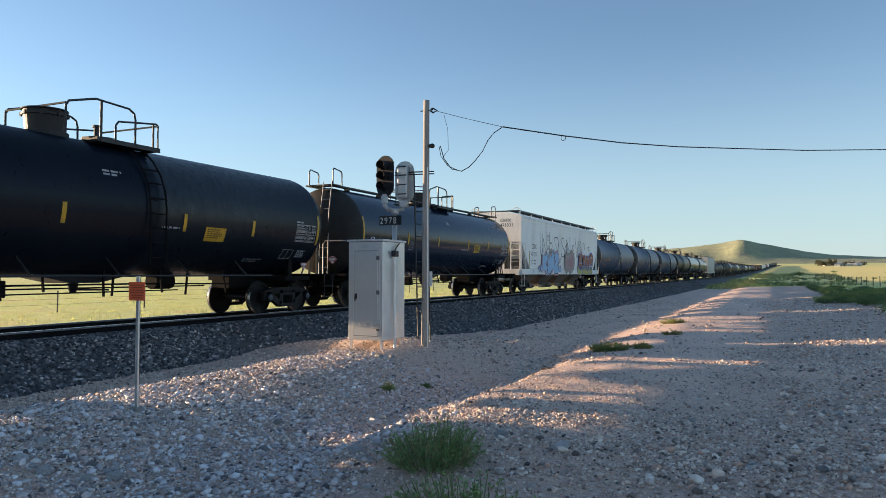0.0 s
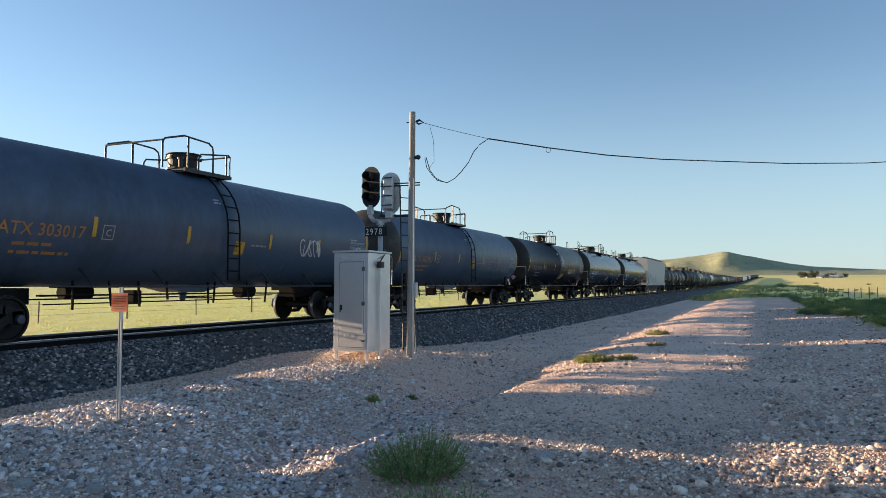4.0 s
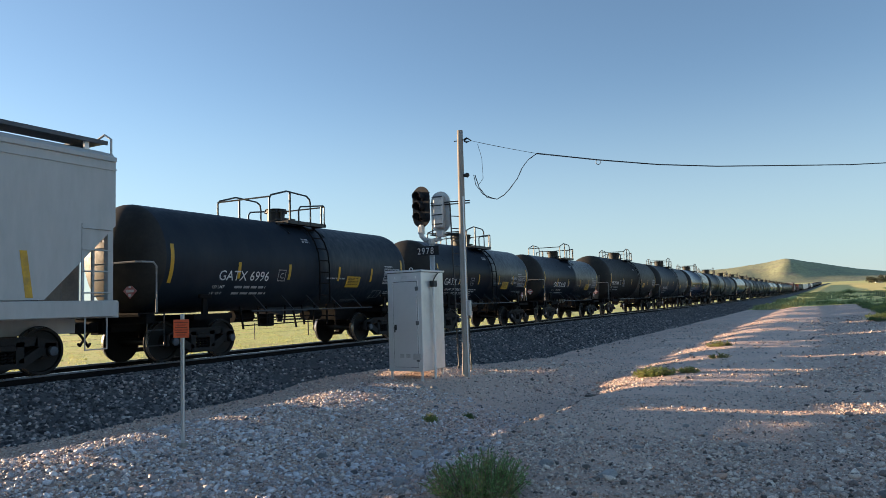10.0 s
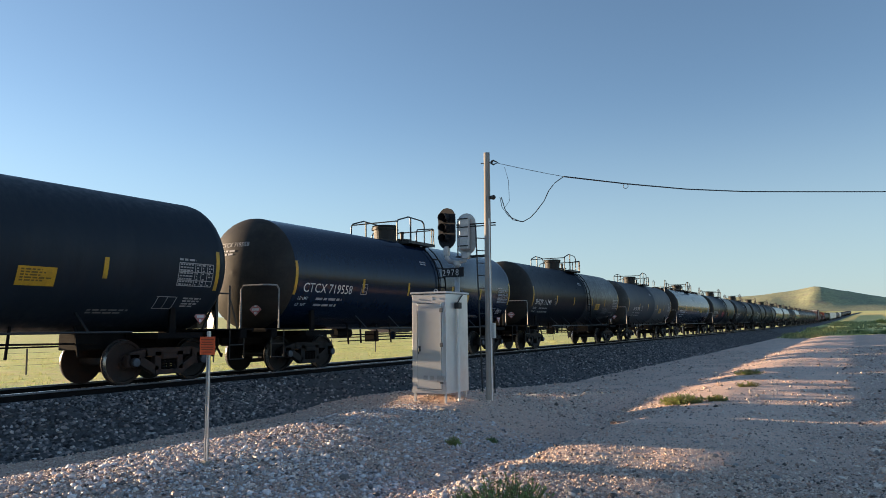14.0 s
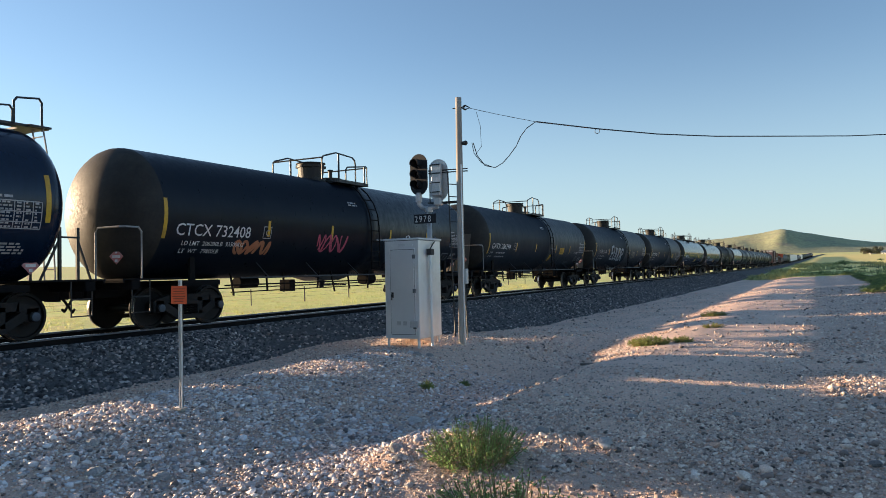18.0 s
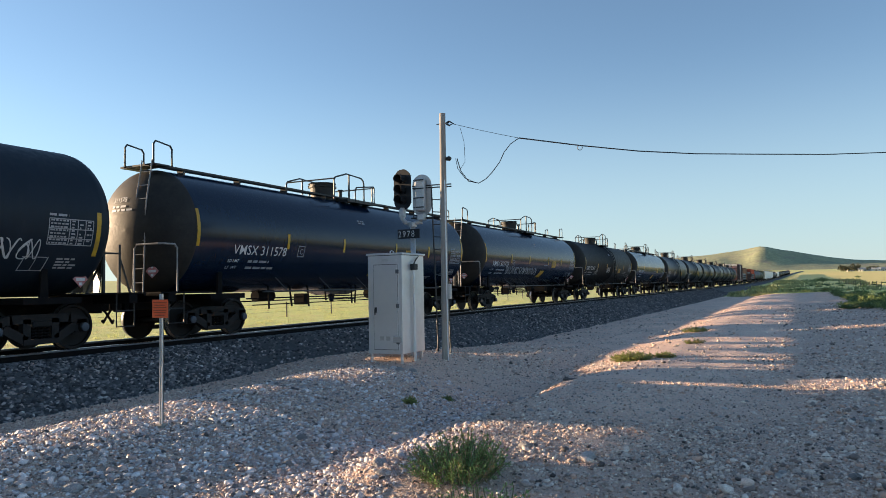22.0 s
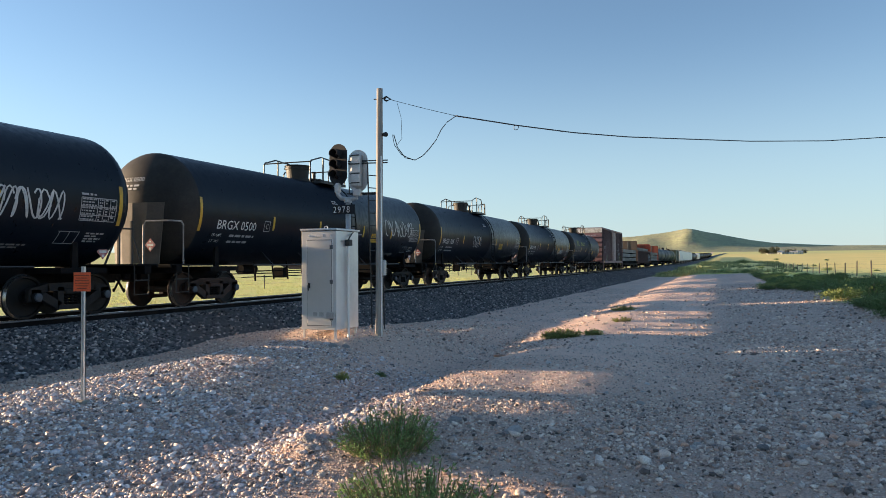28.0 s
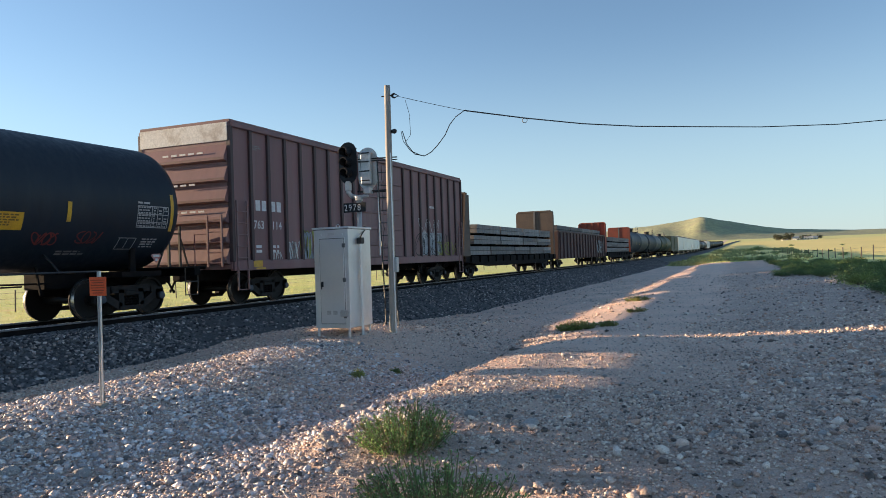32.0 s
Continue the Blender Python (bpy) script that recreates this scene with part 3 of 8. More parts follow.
def dish_mesh(r, cz):
    """A dished tank head, from its rim at y = 0 out towards -y."""
    prof = [(-r * 0.5 * math.cos(a), r * math.sin(a)) for a in (math.pi / 2 * k / 10 for k in range(11))]
    return lathe(B(), prof + [(0.03, r - 0.002)], 48, "y", (0, 0, cz))


def saddle_mesh(r, cz, s):
    bm = B()
    prism(bm, [(-0.09, 1.0), (0.09, 1.0), (0.06, cz - 0.95), (-0.06, cz - 0.95)], s * 1.12 - 0.03, s * 1.12 + 0.03)
    box(bm, s * 1.14 - 0.04, s * 1.14 + 0.04, -0.19, 0.19, cz - 0.95, cz - 0.85, 0.015)
    prism(bm, [(-0.6, 0.94), (0.6, 0.94), (0.6, 1.06), (-0.6, 1.06)], s * 0.4, s * 1.42)
    return bm


def sill_mesh(lenny):
    bm = B()
    box(bm, -0.32, 0.32, 0, lenny, 0.72, 1.06, 0.015)
    box(bm, -1.45, 1.45, 0.0, 0.22, 0.9, 1.1, 0.015)
    box(bm, -0.2, 0.2, -0.12, 0.0, 0.68, 1.0, 0.01)
    return bm


def deck_mesh(depth=1.35):
    """End platform plate with a turned-down lip."""
    return prism(B(), [(-0.22, 1.1), (-0.22, 1.135), (depth, 1.135), (depth, 1.1), (-0.17, 1.1), (-0.17, 1.05), (-0.2, 1.05)], -1.45, 1.45)


def end_rail_mesh():
    """Handrail round the end platform's corner."""
    bm = B()
    x = 1.42
    tube(bm, [(0.56, -0.18, 1.1), (0.56, -0.18, 2.12), (0.64, -0.18, 2.22), (x - 0.1, -0.18, 2.22), (x, -0.1, 2.22), (x, 0.2, 2.22), (x, 0.28, 2.13), (x, 0.28, 1.1)], 0.022)
    return bm


def step_mesh():
    """Stirrup step hung under the platform's corner."""
    bm = B()
    x = 1.4
    tube(bm, [(x, 0.05, 1.1), (x, 0.05, 0.42), (x, 0.5, 0.42), (x, 0.5, 1.1)], 0.018)
    tube(bm, [(x, 0.05, 0.75), (x, 0.5, 0.75)], 0.016)
    return bm


def stand_mesh():
    """Braced stand of the hand brake on the trailing platform."""
    bm = B()
    for y in (-0.2, 0.2):
        beam(bm, (0.62, y, 1.1), (0.62, y, 2.2), 0.05, 0.06)
        beam(bm, (0.62, y, 1.95), (0.62, y + (0.42 if y > 0 else -0.3), 1.12), 0.03, 0.04)
    tube(bm, [(0.62, -0.25, 2.0), (0.62, 0.25, 2.0), (0.2, 0.25, 2.0)], 0.02)
    return bm


def brake_wheel_mesh():
    bm = B()
    n = 20
    pts = [(0.27 * math.cos(2 * math.pi * k / n), 0, 0.27 * math.sin(2 * math.pi * k / n)) for k in range(n + 1)]
    tube(bm, pts, 0.016, 5)
    for k in range(5):
        a = 2 * math.pi * k / 5
        beam(bm, (0, 0, 0), (0.27 * math.cos(a), 0, 0.27 * math.sin(a)), 0.03, 0.02)
    lathe(bm, [(-0.06, 0.0), (-0.06, 0.05), (0.1, 0.05), (0.1, 0.0)], 8, "y")
    box(bm, -0.12, 0.12, 0.08, 0.26, -0.2, 0.16, 0.02)
    beam(bm, (0, 0.2, -0.2), (0, 0.2, -1.0), 0.06, 0.06)
    return bm


def dome_mesh(top, wide=0.42, tall=0.52):
    """The manway bucket: a straight drum on a foot ring, with a lid rim and its bolts."""
    bm = B()
    lathe(bm, [(top - 0.08, 0.0), (top - 0.08, wide + 0.05), (top + 0.03, wide + 0.05), (top + 0.05, wide * 0.9), (top + tall * 0.7, wide * 0.98), (top + tall * 0.72, wide + 0.03), (top + tall * 0.8, wide + 0.03),
               (top + tall * 0.82, wide * 0.98), (top + tall * 0.93, wide), (top + tall * 0.95, wide + 0.045), (top + tall, wide + 0.035), (top + tall + 0.015, 0.0)], 28, "z")
    for k in range(8):
        a = 2 * math.pi * k / 8
        box(bm, (wide + 0.03) * math.cos(a) - 0.02, (wide + 0.03) * math.cos(a) + 0.02, (wide + 0.03) * math.sin(a) - 0.02, (wide + 0.03) * math.sin(a) + 0.02, top + tall * 0.68, top + tall * 0.86)
    return bm


def top_platform_mesh(top, s):
    """Grating boards beside the manway, reaching back to the ladder, on bent brackets."""
    bm = B()
    box(bm, s * 0.7 - 0.21, s * 0.7 + 0.21, -0.45, 1.28, top - 0.08, top - 0.04)
    box(bm, s * 0.93 - 0.03, s * 0.93 + 0.03, -0.46, 1.29, top - 0.12, top - 0.02)
    for y in (-0.4, 0.45, 1.2):
        beam(bm, (s * 0.5, y, top - 0.1), (s * 0.95, y, top - 0.42), 0.06, 0.05)
        beam(bm, (s * 0.5, y, top - 0.1), (s * 0.95, y, top - 0.1), 0.05, 0.05)
    return bm


def top_rails(top):
    """The bent bars of the crash railing round the manway: (points, radius)."""
    out = []
    for s in (-1, 1):
        x = s * 0.95
        out.append(([(x, -1.22, top - 0.12), (x, -1.22, top + 0.5), (x, -1.15, top + 0.6), (x, -0.5, top + 0.78), (x, 0.38, top + 0.74), (x, 0.52, top + 0.66), (x, 0.56, top + 0.52), (x, 0.56, top - 0.1)], 0.026))
        out.append(([(x, -0.36, top - 0.1), (x, -0.36, top + 0.76)], 0.03))
        out.append(([(x, 0.02, top - 0.1), (x, 0.02, top + 0.3), (x, 0.1, top + 0.4), (x, 0.56, top + 0.46), (x, 1.16, top + 0.54), (x, 1.22, top + 0.5), (x, 1.22, top - 0.1)], 0.024))
        out.append(([(x, 1.08, top - 0.1), (x, 1.08, top + 0.52)], 0.026))
    for y, z in ((-1.22, top + 0.55), (1.22, top + 0.5)):
        out.append(([(-0.95, y, z), (0.95, y, z)], 0.022))
    return out


def valve_mesh(top, x, y, r, h):
    """A valve stub with its flange beside the manway."""
    return lathe(B(), [(top - 0.08, 0.0), (top - 0.08, r), (top + h, r), (top + h, r * 1.5), (top + h + 0.05, r * 1.5), (top + h + 0.05, 0.0)], 10, "z", (x, y, 0))


VALVES = ((0.1, 0.3, 0.26, 0.06), (0.35, 0.02, 0.06, 0.3), (-0.2, 0.75, 0.09, 0.16))


def ladder_mesh(r, cz, top, foot=1.25):
    """Side ladder that bends over the tank's shoulder."""
    bm = B()
    for y in (-0.23, 0.23):
        pts = [(r + 0.1, y, foot), (r + 0.1, y, cz)] + [((r + 0.1) * math.cos(a), y, cz + (r + 0.1) * math.sin(a)) for a in (0.25, 0.5, 0.75, 0.95)]
        tube(bm, pts, 0.022, 6)
    for k in range(10):
        z = 0.5 + 0.33 * k
        if z < foot:
            continue
        if z < cz:
            p = (r + 0.1, z)
        else:
            a = (z - cz) / r
            p = ((r + 0.1) * math.cos(a), cz + (r + 0.1) * math.sin(a))
        tube(bm, [(p[0], -0.23, p[1]), (p[0], 0.23, p[1])], 0.018, 5)
    return bm


def side_pipe_mesh(half):
    """Grab rail that runs low along the tank, on brackets."""
    bm = B()
    tube(bm, [(1.45, -half, 1.09), (1.45, half, 1.09)], 0.024, 5)
    n = 5
    for k in range(n):
        y = -half + 2 * half * (k + 0.5) / n
        beam(bm, (1.45, y, 1.09), (1.0, y, 1.5), 0.02, 0.05)
    return bm


def rigging_mesh(half, seed):
    """Brake cylinder, reservoir, levers and hangers slung under the tank."""
    rnd = random.Random(seed)
    bm = B()
    z0 = 1.12
    tube(bm, [(0.55, -half, 0.9), (0.55, half * 0.3, 0.9), (0.5, half, 0.86)], 0.022, 5)
    tube(bm, [(0.75, -half, 0.72), (0.75, half * 0.5, 0.74)], 0.016, 5)
    tube(bm, [(-0.6, -half, 0.8), (-0.6, half, 0.8)], 0.02, 5)
    for k in range(9):
        y = -half + 2 * half * (k + rnd.random() * 0.8) / 9
        beam(bm, (0.62, y, z0 + 0.1), (0.62 + rnd.uniform(-0.05, 0.1), y + rnd.uniform(-0.08, 0.08), rnd.uniform(0.58, 0.76)), 0.04, 0.04)
    lathe(bm, [(-half * 0.75, 0.0), (-half * 0.75, 0.16), (-half * 0.75 + 0.75, 0.16), (-half * 0.75 + 0.75, 0.0)], 12, "y", (-0.2, 0, 0.95))
    lathe(bm, [(half * 0.45, 0.0), (half * 0.45, 0.2), (half * 0.45 + 0.6, 0.2), (half * 0.45 + 0.6, 0.0)], 12, "y", (0.1, 0, 0.95))
    box(bm, 0.1, 0.5, -half * 0.45, -half * 0.45 + 0.25, 0.66, 1.0, 0.02)
    return bm


def outlet_mesh(r, cz):
    bm = B()
    z = cz - r
    prism(bm, [(-1.35, z + 0.06), (1.35, z + 0.06), (0.7, z - 0.08), (0.35, z - 0.15), (-0.35, z - 0.15), (-0.7, z - 0.08)], -0.4, 0.4)
    lathe(bm, [(z - 0.36, 0.0), (z - 0.36, 0.07), (z - 0.26, 0.1), (z - 0.08, 0.12), (z - 0.08, 0.0)], 12, "z", (0, 0.0, 0))
    beam(bm, (0, 0.1, z - 0.3), (0.7, 0.35, z - 0.3), 0.04, 0.04)
    return bm


def walkway_mesh(half, top):
    """Full-length running boards along the crown."""
    bm = B()
    for s in (-1, 1):
        box(bm, s * 0.42 - 0.12, s * 0.42 + 0.12, -half, half, top + 0.02, top + 0.07)
        n = int(half)
        for k in range(n):
            y = -half + 2 * half * (k + 0.5) / n
            box(bm, s * 0.42 - 0.1, s * 0.42 + 0.1, y - 0.03, y + 0.03, top - 0.12, top + 0.02)
    for y in (-half, half - 0.45):
        box(bm, -0.46, 0.62, y, y + 0.45, top + 0.03, top + 0.07)
    return bm


def hoop_mesh():
    """A bent grab hoop at the end of the running boards."""
    return tube(B(), [(0, 0, 0), (0, 0, 0.48), (0, 0.06, 0.56), (0, 0.5, 0.5), (0, 0.56, 0.42), (0, 0.56, 0)], 0.024)


def end_ladder_mesh(top, cz):
    """Ladder that climbs past the head to the running boards."""
    bm = B()
    for x in (0.22, 0.56):
        tube(bm, [(x, -0.02, top + 0.1), (x, -0.2, cz + 0.6), (x, -0.28, 1.12)], 0.018, 5)
    for k in range(9):
        z = 1.35 + 0.33 * k
        y = -0.28 + 0.08 * max(0, z - 1.1) / 2.1 + (0.18 * max(0, z - cz - 0.6) / 0.95)
        tube(bm, [(0.22, y, z), (0.56, y, z)], 0.013, 5)
    return bm


def shield_mesh(r, cz):
    """Half-height head shield: a bent plate before the tank's lower head."""
    bm = B()
    rows = []
    for x in (-0.9, -0.45, 0.0, 0.45, 0.9):
        rows.append([bm.verts.new((x * (1.0 if z > 2 else 0.8), 0.16 * (x / 0.9) ** 2 + dy, z)) for z in (1.14, cz + 0.12) for dy in (0.0, 0.025)])
    for a, b in zip(rows, rows[1:]):
        for i, j in ((0, 1), (1, 3), (3, 2), (2, 0)):
            bm.faces.new((a[i], a[j], b[j], b[i]))
    bm.faces.new([rows[0][i] for i in (0, 2, 3, 1)])
    bm.faces.new([rows[-1][i] for i in (0, 1, 3, 2)])
    bmesh.ops.recalc_face_normals(bm, faces=bm.faces)
    return bm


def plate_panel(car, y, v, w, h, r, cz, seed, rows=8):
    """The test-record table: thin white rules and rows of print."""
    bm = B()
    t = 0.009
    for k in (0, 2, 5, rows):
        skin(bm, y, y + w, v + h * k / rows - t, v + h * k / rows + t, r, cz, 0.007, n=1)
    for q in (0.0, 0.46, 0.64, 0.82, 1.0):
        skin(bm, y + w * q - t, y + w * q + t, v, v + h, r, cz, 0.007, n=4)
    ob = part("data_table", bm, M["dim_white"], car, "white ruled test table stencilled on the tank")
    rnd = random.Random(seed)
    bm = B()
    for k in range(rows):
        for q, e in ((0.03, 0.42), (0.5, 0.6), (0.68, 0.78), (0.86, 0.97)):
            u = y + w * q
            while u < y + w * e * rnd.uniform(0.86, 1.0):
                d = rnd.uniform(0.03, 0.09)
                skin(bm, u, min(u + d, y + w * e), v + h * (k + 0.25) / rows, v + h * (k + 0.75) / rows, r, cz, 0.006, n=1)
                u += d + 0.02
    tagged(part("table_print", bm, M["dim_white"], ob), kind="stuff")
    lines(y + 0.0, v + h + 0.05, 0.5, 1, 0.045, r, cz, M["dim_white"], car, seed + 3)
    return ob


def tank_car(L, paint, mark="", ink="white", style="dome", r=1.52, cz=2.6, seed=1, inset=0.47, bars=True, shield=False, rusty=(False, False),
             big=0.36, extra=None, label="", near=True, patch="", mark_y=None, bar_v=None, weights=None, belt=0.72, drum_y=-0.45, mark_v=None, notice=True, notice_y=None, ladder=True):
    """A tank car; its origin lies on the rail under its middle, its leading end towards -y."""
    car = new("tank_car")
    half, th = L / 2, L / 2 - inset
    key = (round(L, 1), r, style, belt, bool(weights))
    top, cut = cz + r, 0.18
    bar_v = (-0.2 if style == "walk" else -0.41) if bar_v is None else bar_v
    tagged(car, label or "black tank car on two trucks", "tank car", "cars of the train")
    seams = {"walk": (), "dome": ((belt, 0.24),), "acid": ((belt, 0.2),)}[style]
    put((key, "shell"), "tank_shell", lambda: shell_mesh(th, r, cz, seams, cut), M["black"], car, smooth=True, paint=paint)
    put(("dish", r, cz), "tank_head", lambda: dish_mesh(r, cz), M["black"], car, pose(0, -th + r * 0.5, 0), smooth=True, label="dusty dished tank head", paint=(M["pale_head"] if "grey" in label else M["dusty_head"]) if near else paint)
    put(("dish", r, cz), "tank_head", lambda: dish_mesh(r, cz), M["black"], car, pose(0, th - cut - r * 0.5, 0, 0, 0, 180), smooth=True, paint=paint)
    ty = half - 2.35
    for s in (-1, 1):
        turn = pose(0, s * (half - 0.42), 0, 0, 0, 0 if s < 0 else 180)
        put("sill", "stub_sill", lambda: sill_mesh(3.6), M["under"], car, turn)
        for q in (-1, 1):
            put(("saddle", r, q), "saddle", lambda: saddle_mesh(r, cz, q), M["under"], car, pose(0, s * ty, 0))
        put("deck", "end_platform", deck_mesh, M["under"], car, turn)
        if near:
            m = pose(0, s * (half - 0.42), 0) @ Matrix.Diagonal((1, -s, 1, 1))
            if s < 0:
                put("end_rail", "end_rail", end_rail_mesh, M["rail_grey"], car, m)
            else:
                put("brake_stand", "brake_stand", stand_mesh, M["pipe"], car, m)
            put("step", "corner_step", step_mesh, M["pipe"], car, m)
        truck(car, s * ty, rusty[0 if s < 0 else 1], not near)
    ends(car, half)
    put((key, "outlet"), "bottom_outlet", lambda: outlet_mesh(r, cz), M["black"], car, paint=paint)
    put((key, "dome", "d"), "manway", lambda: dome_mesh(top) if style != "acid" else dome_mesh(top, 0.27, 0.4), M["pipe"], car, pose(0, drum_y, 0), label="dusty brown manway drum", paint=M["dome"])
    for k, (pts, rr) in enumerate(top_rails(top)):
        if near or (pts[0][0] > 0 and k % 4 != 1):
            put((key, "trail", k), "top_rail", lambda: tube(B(), pts, rr), M["pipe"], car, pose(0, belt - 0.64, 0))
    for q in (-1, 1):
        put((key, "plat", q), "top_platform", lambda: top_platform_mesh(top, q), M["pipe"], car, pose(0, belt - 0.64, 0))
    if near:
        for k, v in enumerate(VALVES):
            put((key, "fit", k), "valve", lambda: valve_mesh(top, *v), M["pipe"], car, pose(0, belt - 0.64, 0))
        put("brake_wheel", "brake_wheel", brake_wheel_mesh, M["pipe"], car, pose(-0.3, half - 0.45, 2.1, 0, 0, 180))
        put((key, "pipe"), "side_rail", lambda: side_pipe_mesh(half - 3.6), M["pipe"], car)
        put(("rig", round(L), seed % 3), "brake_rigging", lambda: rigging_mesh(half - 4.0, seed % 3), M["under"], car)
        if style != "walk" and ladder:
            put((key, "ladder"), "side_ladder", lambda: ladder_mesh(r, cz, top, 0.5 if weights and r < 1.4 else 1.25), M["under"], car, pose(0, belt, 0))
    if style == "walk":
        put((key, "board"), "running_board", lambda: walkway_mesh(th - 0.3, top), M["pipe"], car)
        for s in (-1, 1):
            m = pose(0, s * (th - 0.3) - (cut if s > 0 else 0), 0) @ Matrix.Diagonal((1, -s, 1, 1))
            for x in (-0.38, 0.58):
                put("hoop", "end_hoop", lambda: hoop_mesh(), M["pipe"], car, m @ pose(x, 0, top + 0.05))
            put((key, "endladder"), "end_ladder", lambda: end_ladder_mesh(top + 0.05, cz), M["rail_grey"], car, m)
    if shield:
        put(("shield", r), "head_shield", lambda: shield_mesh(r, cz), M["under"], car, pose(0, -th - 0.03, 0), label="dusty half-height head shield", paint=M["dust"])
        put(("shield", r), "head_shield", lambda: shield_mesh(r, cz), M["under"], car, pose(0, th - cut + 0.03, 0, 0, 0, 180), label="black half-height head shield", paint=M["black"])
    if bars:
        ys = [-th + 0.8, -th * 0.5, -th * 0.17, th * 0.22, th * 0.52, th - 0.97]
        for k, y in enumerate(ys):
            h = 0.9 if k in (0, len(ys) - 1) else 0.42
            lo = (-0.2 if h > 0.5 else -0.15 if style == "walk" else -0.06) + bar_v
            put(("bar", h, r, cz, bar_v, style), "yellow_strip", lambda: skin(B(), -0.05, 0.05, lo, lo + h, r, cz, 0.007), M["yellow"], car, pose(0, y, 0))
    if mark:
        my = (-th + 1.65 if style == "walk" else -th + 1.1) if mark_y is None else mark_y
        mv = (-0.56 if style == "walk" else -0.52) if mark_v is None else mark_v
        words(mark, big, my, mv, r, cz, M[ink], car, "car_mark", label="stencilled car mark")
        if weights:
            for k, row in enumerate(weights):
                words(row, 0.16, my + 0.25, mv - 0.24 - 0.2 * k, r, cz, M[ink], car, "weight_mark")
        else:
            for k, row in enumerate(("LD LMT", "LT  WT")):
                words(row, 0.12, my - 0.1, mv - 0.22 - 0.19 * k, r, cz, M[ink], car, "weight_mark")
                lines(my + 0.65, mv - 0.22 - 0.19 * k, 1.3, 1, 0.07, r, cz, M[ink if ink != "white" else "dim_white"], car, seed + k)
            head_words(mark.split()[-1] if style != "dome" else mark, 0.17, -0.55, 3.28 if r > 1.4 else 2.95, th, r, cz, M[ink], car)
            head_lines(-0.55, 3.15 if r > 1.4 else 2.82, 0.7, 2, 0.05, th, r, cz, M[ink], car, seed)
        if near:
            bm, y0 = B(), my + big * 0.62 * len(mark) + 0.14
            for p, q, c, d in ((0, 0.3, 0, 0.02), (0, 0.3, 0.3, 0.32), (0, 0.02, 0, 0.32), (0.28, 0.3, 0, 0.32)):
                skin(bm, y0 + p, y0 + q, mv + c, mv + d, r, cz, 0.006, n=2)
            sq = part("plate_symbol", bm, M["dim_white"], car, "square outline with a letter")
            words("C", 0.22, y0 + 0.07, mv + 0.08, r, cz, M["dim_white"], sq, "symbol_letter")
    if near:
        plate_panel(car, th - 2.05, -0.53, 0.95, 0.5, r, cz, seed)
        nv, ny = (-0.5 if style == "walk" else -0.68), th * 0.33 - 0.2 if notice_y is None else notice_y
        yp = None
        if notice:
            yp = part("yellow_notice", skin(B(), ny, ny + 0.72, nv, nv + 0.36, r, cz, 0.006), M["yellow"], car, "yellow notice with unreadable print")
            lines(ny + 0.06, nv + 0.29, 0.6, 5, 0.03, r, cz, M["notice_ink"], yp, seed + 5, "notice_print").location.x = 0.004
        lines(th * 0.12, -0.42, 1.0, 1, 0.045, r, cz, M["dim_white"], car, seed + 7)
        lines(-th * 0.05, 0.72, 0.5, 2, 0.05, r, cz, M["dim_white"], car, seed + 9)
        if seed in (25, 34):
            for k, row in enumerate(("LINING TYPE:", "APPLICATOR:", "DATE APPLIED:")):
                words(row, 0.1, th - 4.0, -0.62 - 0.13 * k, r, cz, M["dim_white"], car, "lining_mark")
                lines(th - 3.35, -0.62 - 0.13 * k, 0.5, 1, 0.055, r, cz, M["dim_white"], car, seed + 20 + k)
        lines(th - 3.9, -1.2, 0.95, 2, 0.045, r, cz, M["dim"], car, seed + 31)
        lines(th - 1.75, -0.85, 0.5, 4, 0.04, r, cz, M["dim_white"], car, seed + 33)
        bm = B()
        for a, b, c, d in ((0, 0.55, 0, 0.02), (0, 0.55, 0.34, 0.36), (0, 0.02, 0, 0.36), (0.53, 0.55, 0, 0.36), (0.27, 0.285, 0, 0.36)):
            skin(bm, th - 2.45 + a * 0.9, th - 2.45 + b * 0.9, -1.12 + c * 0.9, -1.12 + d * 0.9, r, cz, 0.006, lean=0.1 * (d - c), n=3)
        part("record_box", bm, M["dim_white"], car)
        diamond(car, pose(1.0, th - 1.0, 1.42))
        p = on_head(0.62, 1.62, th, r, cz, 0.03)
        diamond(car, pose(0.62, -th - 0.05, 1.62, 0, 0, -90) if shield else pose(*p, 0, 0, -75))
    if patch == "slash":
        bm = skin(B(), th * 0.12 - 0.55, th * 0.12 + 0.1, -1.15, -0.72, r, cz, 0.006, lean=0.34)
        part("yellow_slash", bm, M["yellow"], car, "slanted yellow panel")
    if extra:
        extra(car, th, r, cz)
    return car


M["dusty_head"] = mat("road_dusted_black_paint", (0.027, 0.025, 0.023), (0.042, 0.038, 0.033), 1.2, 0.6, spec=0.2, bump=0.002, bscale=8, stain=(0.066, 0.058, 0.047), sscale=1.5, samt=0.5)
M["pale_head"] = mat("dust_caked_head_paint", (0.043, 0.04, 0.036), (0.062, 0.056, 0.048), 1.2, 0.5, spec=0.3, bump=0.002, bscale=8, stain=(0.15, 0.135, 0.115), sscale=1.5, samt=0.6)
M["dim_white"] = mat("worn_white_stencil_paint", (0.4, 0.4, 0.41), (0.28, 0.28, 0.29), 9, 0.6)
M["placard"] = mat("faded_red_placard", (0.42, 0.1, 0.1), (0.5, 0.25, 0.24), 6, 0.6)
